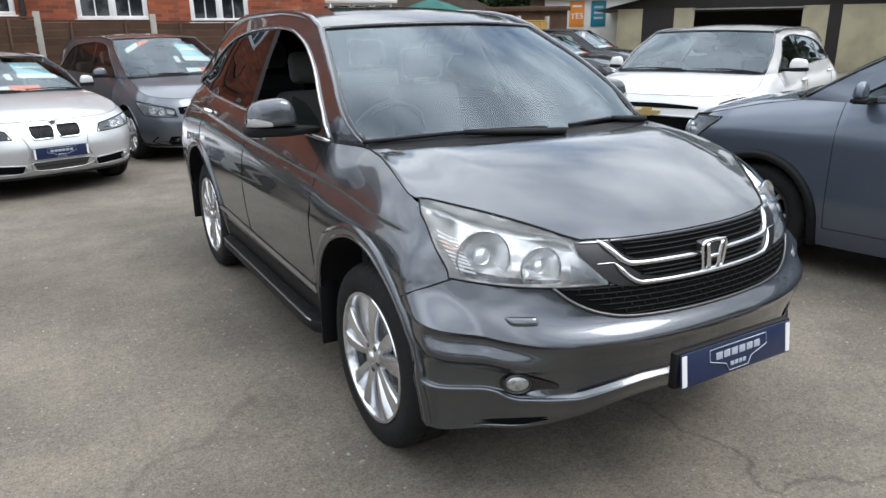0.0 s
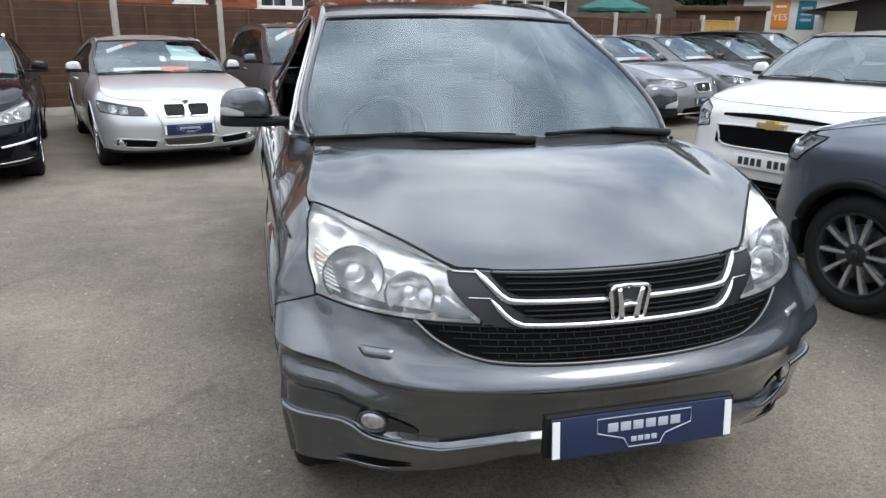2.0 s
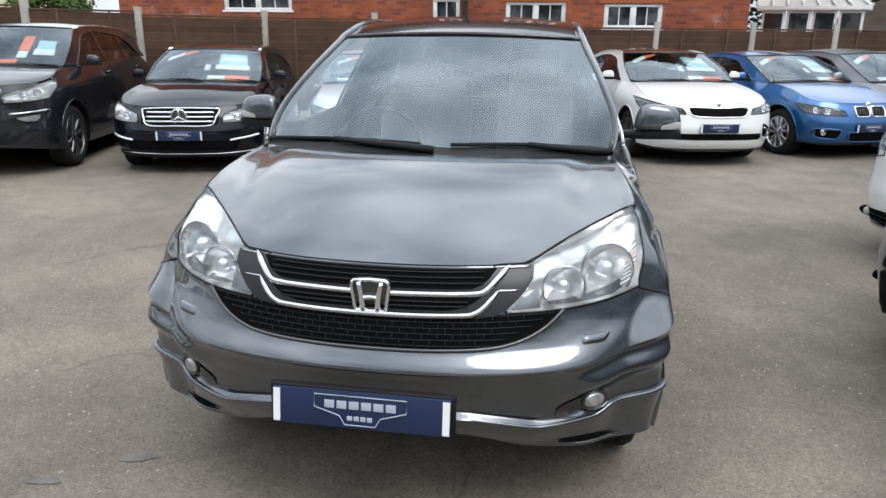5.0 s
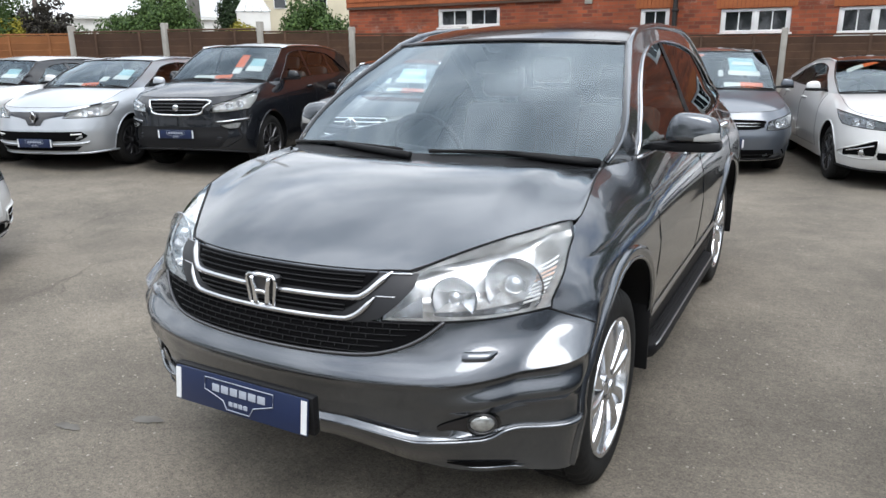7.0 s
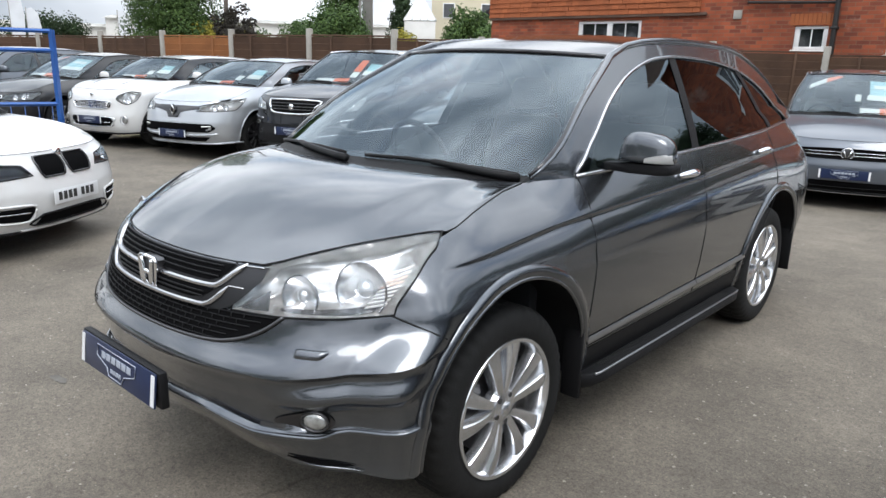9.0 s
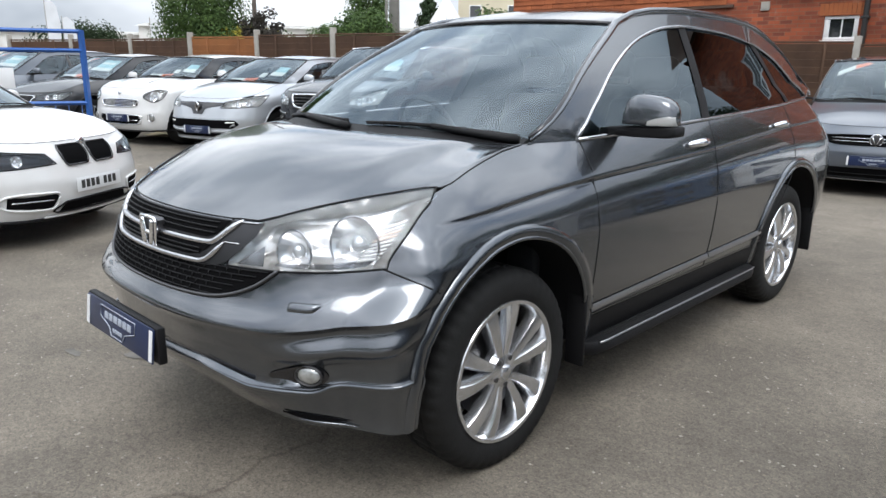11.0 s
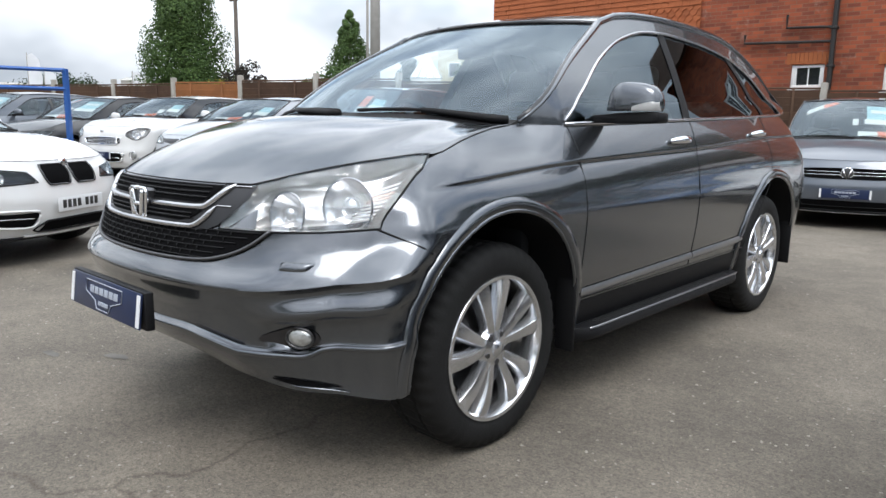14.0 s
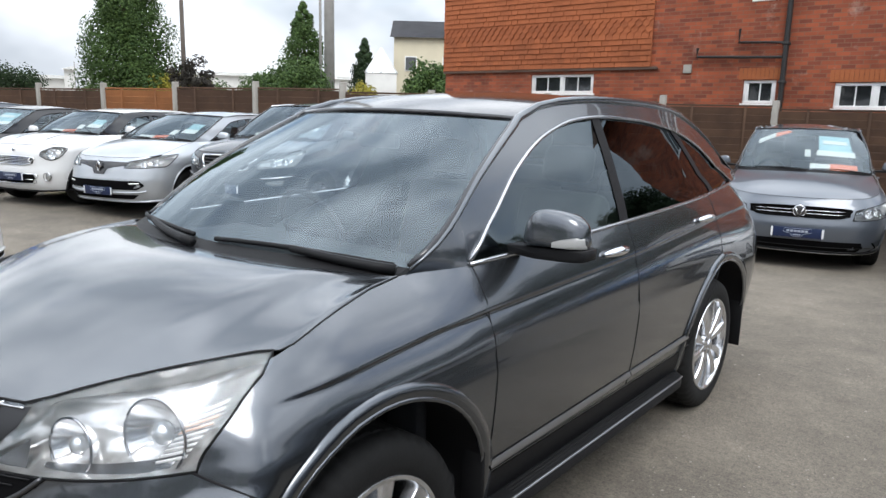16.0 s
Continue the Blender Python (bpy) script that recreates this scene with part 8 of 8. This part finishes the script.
M_POLE = material("timber_pole", (0.12, 0.10, 0.085), rough=0.9, grain=0.4, grain_scale=20, stain=0.3)
M_POLE_G = material("grey_pole", (0.30, 0.29, 0.27), rough=0.7, grain=0.3, grain_scale=20, stain=0.2)
M_WIRE = material("wire", (0.03, 0.03, 0.03), rough=0.6)
p1 = thing("utility_pole", "dark timber utility pole with insulators and wires", "utility pole", Matrix.Translation((-31.8, 19.1, 0)))
link("pole", *tube([(0, 0, 0), (0, 0, 7.6)], lambda q: 0.14 - 0.04 * q, 10), M_POLE, p1)
part("cross_arm", box(-0.5, 0.5, -0.05, 0.05, 7.3, 7.4, 0.01), M_POLE, p1)
for x in (-0.45, 0.45):
    link("insulator", *tube([(x, 0, 7.4), (x, 0, 7.55)], 0.04, 8), M_POST, p1)
for k, (dx, dy, dz) in enumerate(((12, 6, 5.5), (11, -1, 0.5), (11.5, -1, 0.2))):
    link("wire", *tube([(dx * q, dy * q, 7.5 + dz * q - 1.2 * math.sin(q * math.pi) * 0.4) for q in np.linspace(0, 1, 12)], 0.012, 4), M_WIRE, p1)
p2 = thing("utility_pole", "thick pale grey pole behind the fence", "utility pole", Matrix.Translation((-37.9, 34.4, 0)))
link("pole", *tube([(0, 0, 0), (0, 0, 18)], lambda q: 0.40 - 0.07 * q, 12), M_POLE_G, p2)
p3 = thing("lamp_column", "thin grey lamp column behind the fence", "lamp column", Matrix.Translation((-31.4, 27.9, 0)))
link("pole", *tube([(0, 0, 0), (0, 0, 12)], 0.08, 10), M_POLE_G, p3)

M_CREAM = material("cream_render", (0.62, 0.56, 0.42), rough=0.9, grain=0.15, stain=0.2, stain_scale=0.6)
M_SLATE = material("slate_roof", (0.10, 0.10, 0.11), rough=0.85, grain=0.3, stain=0.3, stain_scale=1.0)
M_WHITEWALL = material("white_wall", (0.72, 0.71, 0.68), rough=0.85, grain=0.15, grain_scale=20, stain=0.25, stain_scale=0.8)


def simple_house(name, label, m, w, d, h, rise, wall_mat, roof_mat, windows=(), hip=0.0):
    """A block with a pitched roof, eaves and windows; the front looks along -y of m."""
    t = thing(name, label, "house", m)
    part("wall", box(-w / 2, w / 2, 0, d, 0, h, 0.01), wall_mat, t)
    rb = bmesh.new()
    a, b = w / 2 + .3, w / 2 + .3 - hip
    slopes = [[(-a, -.35, h - .05), (a, -.35, h - .05), (b, d / 2, h + rise), (-b, d / 2, h + rise)], [(-b, d / 2, h + rise), (b, d / 2, h + rise), (a, d + .35, h - .05), (-a, d + .35, h - .05)]]
    if hip:
        slopes += [[(g * a, -.35, h - .05), (g * a, d + .35, h - .05), (g * b, d / 2, h + rise)] for g in (-1, 1)]
    for q in slopes:
        rb.faces.new([rb.verts.new(p) for p in q])
    bmesh.ops.solidify(rb, geom=rb.faces[:], thickness=0.12)
    part("roof", rb, roof_mat, t, smooth=False)
    gb = bmesh.new()
    for x in () if hip else (-w / 2 + 0.01, w / 2 - 0.01):
        gb.faces.new([gb.verts.new(p) for p in ((x, 0, h - 0.02), (x, d, h - 0.02), (x, d / 2, h + rise - 0.03))])
    if not hip:
        part("gable", gb, wall_mat, t, smooth=False)
    for x0, x1, z0, z1 in windows:
        wd = part("window", box(x0, x1, -0.05, 0.02, z0, z1, 0.01), M_UPVC, t)
        part("pane", box(x0 + 0.08, x1 - 0.08, -0.07, -0.055, z0 + 0.08, z1 - 0.08), M_PANE, wd)
    return t


facing = lambda x, y: Matrix.Translation((x, y, 0)) @ Euler((0, 0, math.atan2(x - 2.3, -(y + 1.8)) + math.pi)).to_matrix().to_4x4()
simple_house("cream_house", "cream rendered house with a grey slate roof beyond the trees", facing(-36.3, 44.6), 7.0, 7.0, 7.7, 1.7, M_CREAM, M_SLATE, ((-2.6, -1.6, 5.0, 6.2), (0.5, 1.6, 5.0, 6.2)))
simple_house("warehouse", "long low white industrial building beyond the fence", facing(-62, 42), 30, 10, 5.0, 0.5, M_WHITEWALL, M_WHITEWALL)
simple_house("warehouse", "low white building behind the flags", facing(-75, 24), 22, 8, 4.2, 0.4, M_WHITEWALL, M_WHITEWALL)
# a glazed lantern on a pale block
M_LANTERN = material("lantern_glass", (0.55, 0.60, 0.63), rough=0.15, coat=0.5, grain=0.1)
lan = thing("roof_lantern", "pyramid glass roof lantern with white bars on a pale block", "roof lantern", facing(-31.4, 33.1))
part("wall", box(-1.0, 1.0, -1.0, 1.0, 0.0, 4.1, 0.02), M_WHITEWALL, lan)
corner = [(-1.05, -1.05, 4.11), (1.05, -1.05, 4.11), (1.05, 1.05, 4.11), (-1.05, 1.05, 4.11)]
for k in range(4):
    a, b = Vector(corner[k]), Vector(corner[(k + 1) % 4])
    link("pane", [a, b, (0, 0, 5.75)], [(0, 1, 2)], M_LANTERN, lan, smooth=False)
    for q in (0.0, 0.25, 0.5, 0.75):
        link("glazing_bar", *tube([a.lerp(b, q), (0, 0, 5.77)], 0.035, 5), M_UPVC, lan)
# feather flags
M_FLAG = material("flag_white", (0.70, 0.72, 0.75), rough=0.8, grain=0.1, stain=0.15, stain_scale=1.5)
for x, y, h in ((-54.9, 16.3, 5.7), (-52.0, 23.7, 5.1), (-50.6, 21.9, 4.6), (-56.5, 17.9, 4.7)):
    fl = thing("feather_flag", "white feather flag on a pole beyond the fence", "flag", facing(x, y), "feather flags")
    part("cloth", prism([(0, 1.2), (0.75, 1.3), (0.9, h * 0.7), (0.75, h * 0.92), (0.35, h), (0, h * 0.97)], -0.01, 0.01), M_FLAG, fl)
    link("pole", *tube([(0, 0, 0), (0, 0, h)], 0.03, 6), M_POLE_G, fl)
# the white conservatory beside the brick house
con = thing("conservatory", "white framed conservatory with a pale ribbed roof", "conservatory", Matrix.Translation((5.75, 18.5, 0)) @ Euler((0, 0, radians(-18))).to_matrix().to_4x4())
part("wall", box(0, 2.5, 0, 3, 0, 1.2, 0.01), M_BRICK, con)
for k in range(4):
    w_ = part("window", box(0.04 + k * 0.61, 0.62 + k * 0.61, -0.03, 0.03, 1.2, 2.36, 0.01), M_UPVC, con)
    part("pane", box(0.11 + k * 0.61, 0.55 + k * 0.61, -0.045, -0.032, 1.28, 2.28), M_PANE, w_)
part("fascia", box(-0.1, 2.6, -0.12, 0.05, 2.34, 2.46, 0.02), M_UPVC, con)
cr = bmesh.new()
cr.faces.new([cr.verts.new(p) for p in ((-0.15, -0.12, 2.46), (2.65, -0.12, 2.46), (1.9, 1.6, 3.15), (-0.15, 1.6, 3.15))])
bmesh.ops.solidify(cr, geom=cr.faces[:], thickness=0.05)
part("roof", cr, M_WHITEWALL, con, smooth=False)
for k in range(8):
    link("roof_bar", *tube([(-0.1 + k * 0.37, -0.13, 2.50), (-0.1 + k * 0.27, 1.6, 3.19)], 0.022, 6), M_UPVC, con)
# bungalow roof and parasol
M_OLDTILE = material("old_roof_tile", (0.115, 0.088, 0.070), rough=0.9, grain=0.4, grain_scale=12, stain=0.5, stain_scale=1.2)
simple_house("bungalow", "low bungalow with a dark tiled roof behind the fence", Matrix.Translation((15.6, 30.0, 0)) @ Euler((0, 0, radians(-25))).to_matrix().to_4x4(), 9.0, 8.0, 2.1, 2.2, M_BRICK, M_OLDTILE, hip=4.1)
M_PARASOL = material("parasol_green", (0.012, 0.105, 0.090), rough=0.85, grain=0.25, grain_scale=60, stain=0.2)
par = thing("parasol", "dark green garden parasol open behind the fence", "parasol", Matrix.Translation((11.1, 20.7, 0)))
link("pole", *tube([(0, 0, 0), (0, 0, 2.6)], 0.025, 8), M_POLE_G, par)
rows = [[(0, 0, 2.62)] * 16] + [[((r - 0.05 * (k % 2)) * math.cos(k / 16 * math.tau), (r - 0.05 * (k % 2)) * math.sin(k / 16 * math.tau), z - dip * (k % 2)) for k in range(16)] for r, z, dip in ((0.60, 2.46, 0.01), (1.26, 2.22, 0.03), (1.28, 2.08, -0.04))]
link("canopy", *grid(rows, close=True), M_PARASOL, par, smooth=False)
link("finial", *tube([(0, 0, 2.60), (0, 0, 2.70)], 0.03, 8), M_UPVC, par)
# low shed between the bungalow and the outbuilding
shed = thing("shed", "low dark brown timber shed with a flat felt roof", "shed", Matrix.Translation((14.0, 21.4, 0)) @ Euler((0, 0, math.atan2(-1.1, 1.6))).to_matrix().to_4x4())
part("wall", box(0, 3.0, 0.05, 1.9, 0, 2.26, 0.01), M_FENCE, shed)
part("roof", box(-0.12, 3.1, -0.08, 2.0, 2.27, 2.37, 0.01), M_OLDTILE, shed)
part("fascia", box(-0.12, 3.1, -0.105, -0.083, 2.20, 2.36, 0.004), M_FENCE, shed)
# white outbuilding with two banners
M_OLDROOF = material("old_roof", (0.15, 0.13, 0.12), rough=0.9, grain=0.35, grain_scale=12, stain=0.4, stain_scale=1)
out_m = Matrix.Translation((18.15, 23.25, 0)) @ Euler((0, 0, math.atan2(21.14 - 23.22, 20.62 - 18.15))).to_matrix().to_4x4()
ob_ = thing("outbuilding", "white painted outbuilding with an old tiled roof", "building", out_m)
part("wall", box(0, 5.6, 0, 4, 0, 2.85, 0.01), M_WHITEWALL, ob_)
part("end_wall", box(-0.62, -0.002, 0.02, 4, 0, 2.75, 0.01), M_OLDTILE, ob_)
orf = bmesh.new()
orf.faces.new([orf.verts.new(p) for p in ((-0.9, -0.3, 2.8), (6, -0.3, 2.8), (6, 2.2, 4.2), (0.5, 2.2, 4.2))])
bmesh.ops.solidify(orf, geom=orf.faces[:], thickness=0.1)
part("roof", orf, M_OLDROOF, ob_, smooth=False)
M_BAN_O = material("banner_orange", (0.72, 0.25, 0.03), rough=0.6, grain=0.1)
M_BAN_B = material("banner_teal", (0.01, 0.17, 0.23), rough=0.6, grain=0.1)
inv = out_m.inverted()
for x, y, mt, lab, word in ((18.97, 22.57, M_BAN_O, "orange banner with a white word on the white wall", "YES"), (19.67, 21.99, M_BAN_B, "teal banner with pale print on the white wall", "")):
    px = (inv @ Vector((x, y, 0))).x
    bn = thing("banner", lab, "banner", out_m @ Matrix.Translation((px, -0.02, 0)))
    part("cloth", box(0, 0.62, -0.012, 0.0, 1.62, 2.66, 0.002), mt, bn)
    if word:
        tc = bpy.data.curves.new("word", "FONT")
        tc.body, tc.size, tc.align_x, tc.extrude = word, 0.34, "CENTER", 0.004
        tc.materials.append(M_UPVC)
        to = new("word", tc)
        dg = bpy.context.evaluated_depsgraph_get()
        wm = bpy.data.meshes.new_from_object(to.evaluated_get(dg))
        bpy.data.objects.remove(to)
        wo = new("word", wm)
        wo.parent = bn
        wo.matrix_local = Matrix.Translation((0.31, -0.018, 1.95)) @ Euler((radians(90), 0, 0)).to_matrix().to_4x4()
        part("print_bar", box(0.12, 0.5, -0.016, -0.0125, 2.42, 2.5), M_UPVC, bn)
    else:
        for z in (2.36, 2.14, 1.92):
            part("print_bar", box(0.12, 0.50, -0.016, -0.0125, z, z + 0.09), M_EMBLEM, bn)
# dark timber garage with cream panels and a wide opening
gm = Matrix.Translation((17.6, 18.2, 0)) @ Euler((0, 0, math.atan2(12.8 - 18.17, 21.96 - 17.49))).to_matrix().to_4x4()
gar = thing("garage", "low dark timber garage with cream panels and a wide open bay", "garage", gm)
M_DARKTIMBER = material("dark_timber", (0.025, 0.022, 0.020), rough=0.8, grain=0.4, grain_scale=20, stain=0.3)
M_CREAMPANEL = material("cream_panel", (0.42, 0.38, 0.26), rough=0.8, grain=0.2, stain=0.3, stain_scale=1.5)
for x0, x1, mt, nm in ((0, 0.9, M_CREAMPANEL, "wall_panel"), (0.9, 2.0, M_DARKTIMBER, "side_door"), (2.0, 2.7, M_CREAMPANEL, "wall_panel"), (6.2, 7.0, M_CREAMPANEL, "wall_panel"), (7.0, 7.4, M_DARKTIMBER, "corner_post"), (7.4, 9.6, M_CREAMPANEL, "wall_panel")):
    part(nm, box(x0 + 0.002, x1 - 0.002, 0, 0.12, 0, 2.2, 0.01), mt, gar)
part("lintel", box(2.7, 6.2, 0.0, 0.12, 2.06, 2.2, 0.01), M_DARKTIMBER, gar)
part("door_rail", box(2.6, 6.3, -0.06, -0.01, 2.12, 2.17, 0.01), M_POLE_G, gar)
part("inner_wall", box(0.1, 9.5, 3.9, 4.0, 0, 2.3), M_DARKTIMBER, gar)
part("side_wall", box(0, 0.1, 0.13, 4.0, 0, 2.2), M_CREAMPANEL, gar)
gg = prism([(-0.6, 2.2), (10.2, 2.2), (4.6, 3.35)], 0.0, 0.12)
part("gable", gg, M_DARKTIMBER, gar, smooth=False)
for q in (((-0.8, 2.14), (4.6, 3.38)), ((4.6, 3.38), (10.4, 2.14))):
    (xa, za), (xb, zb_) = q
    rbm = bmesh.new()
    rbm.faces.new([rbm.verts.new(p) for p in ((xa, -0.45, za), (xb, -0.45, zb_), (xb, 4.4, zb_), (xa, 4.4, za))])
    bmesh.ops.solidify(rbm, geom=rbm.faces[:], thickness=0.09)
    part("roof", rbm, M_OLDROOF, gar, smooth=False)
part("sign", prism([(4.3, 3.0), (4.9, 3.0), (4.82, 2.75), (4.6, 2.62), (4.38, 2.75)], -0.05, -0.01), material("sign_red", (0.35, 0.05, 0.04), rough=0.5, grain=0.1), gar)
# blue tube frame beside the white hatchback
M_BLUETUBE = material("blue_tube", (0.015, 0.09, 0.33), rough=0.4, coat=0.3, grain=0.15, stain=0.2, stain_scale=6)
fm = Matrix.Translation((-9.47, 2.39, 0)) @ Euler((0, 0, math.atan2(-0.94, -0.30))).to_matrix().to_4x4()
bf = thing("tube_frame", "blue steel tube frame with wire mesh and a sign", "metal frame", fm)
for x in (0.0, 2.6):
    link("upright", *tube([(x, 0, 0), (x, 0, 1.86)], 0.045, 4), M_BLUETUBE, bf, smooth=False)
for z in (1.84, 1.56, 0.78):
    link("rail", *tube([(0, 0, z), (2.6, 0, z)], 0.030, 4), M_BLUETUBE, bf, smooth=False)
for k in range(14):
    link("mesh_wire", *tube([(0.18 * k + 0.1, 0, 0.1), (0.18 * k + 0.1, 0, 0.76)], 0.006, 4), M_BLUETUBE, bf)
sg = part("sign", box(0.95, 1.9, -0.03, -0.01, 1.0, 1.30, 0.005), M_PLATE_WHITE, bf)
for z in (1.18, 1.07):
    part("print_bar", box(1.05, 1.8, -0.036, -0.031, z, z + 0.05), M_PLATE_INK, sg)

# unseen tree line added on the lot's open side, mirrored in paint and glass
for k in range(9):
    tree("tree", "unseen broad green tree added behind the camera for reflections", -30 + 7.6 * k, -21.0 - 1.6 * math.sin(k * 1.7), 7.2 + (k * 5 % 3), 8.4, M_LEAF_DARK if k % 2 else M_LEAF, False, 1100, 0.06, 0.50, 90 + k)
for k in range(4):
    tree("tree", "unseen broad green tree added beside the lot for reflections", 27.0 + 1.5 * (k % 2), -16 + 7.5 * k, 6.8 + (k * 3 % 2), 8.0, M_LEAF_DARK if k % 2 else M_LEAF, False, 1000, 0.06, 0.50, 120 + k)
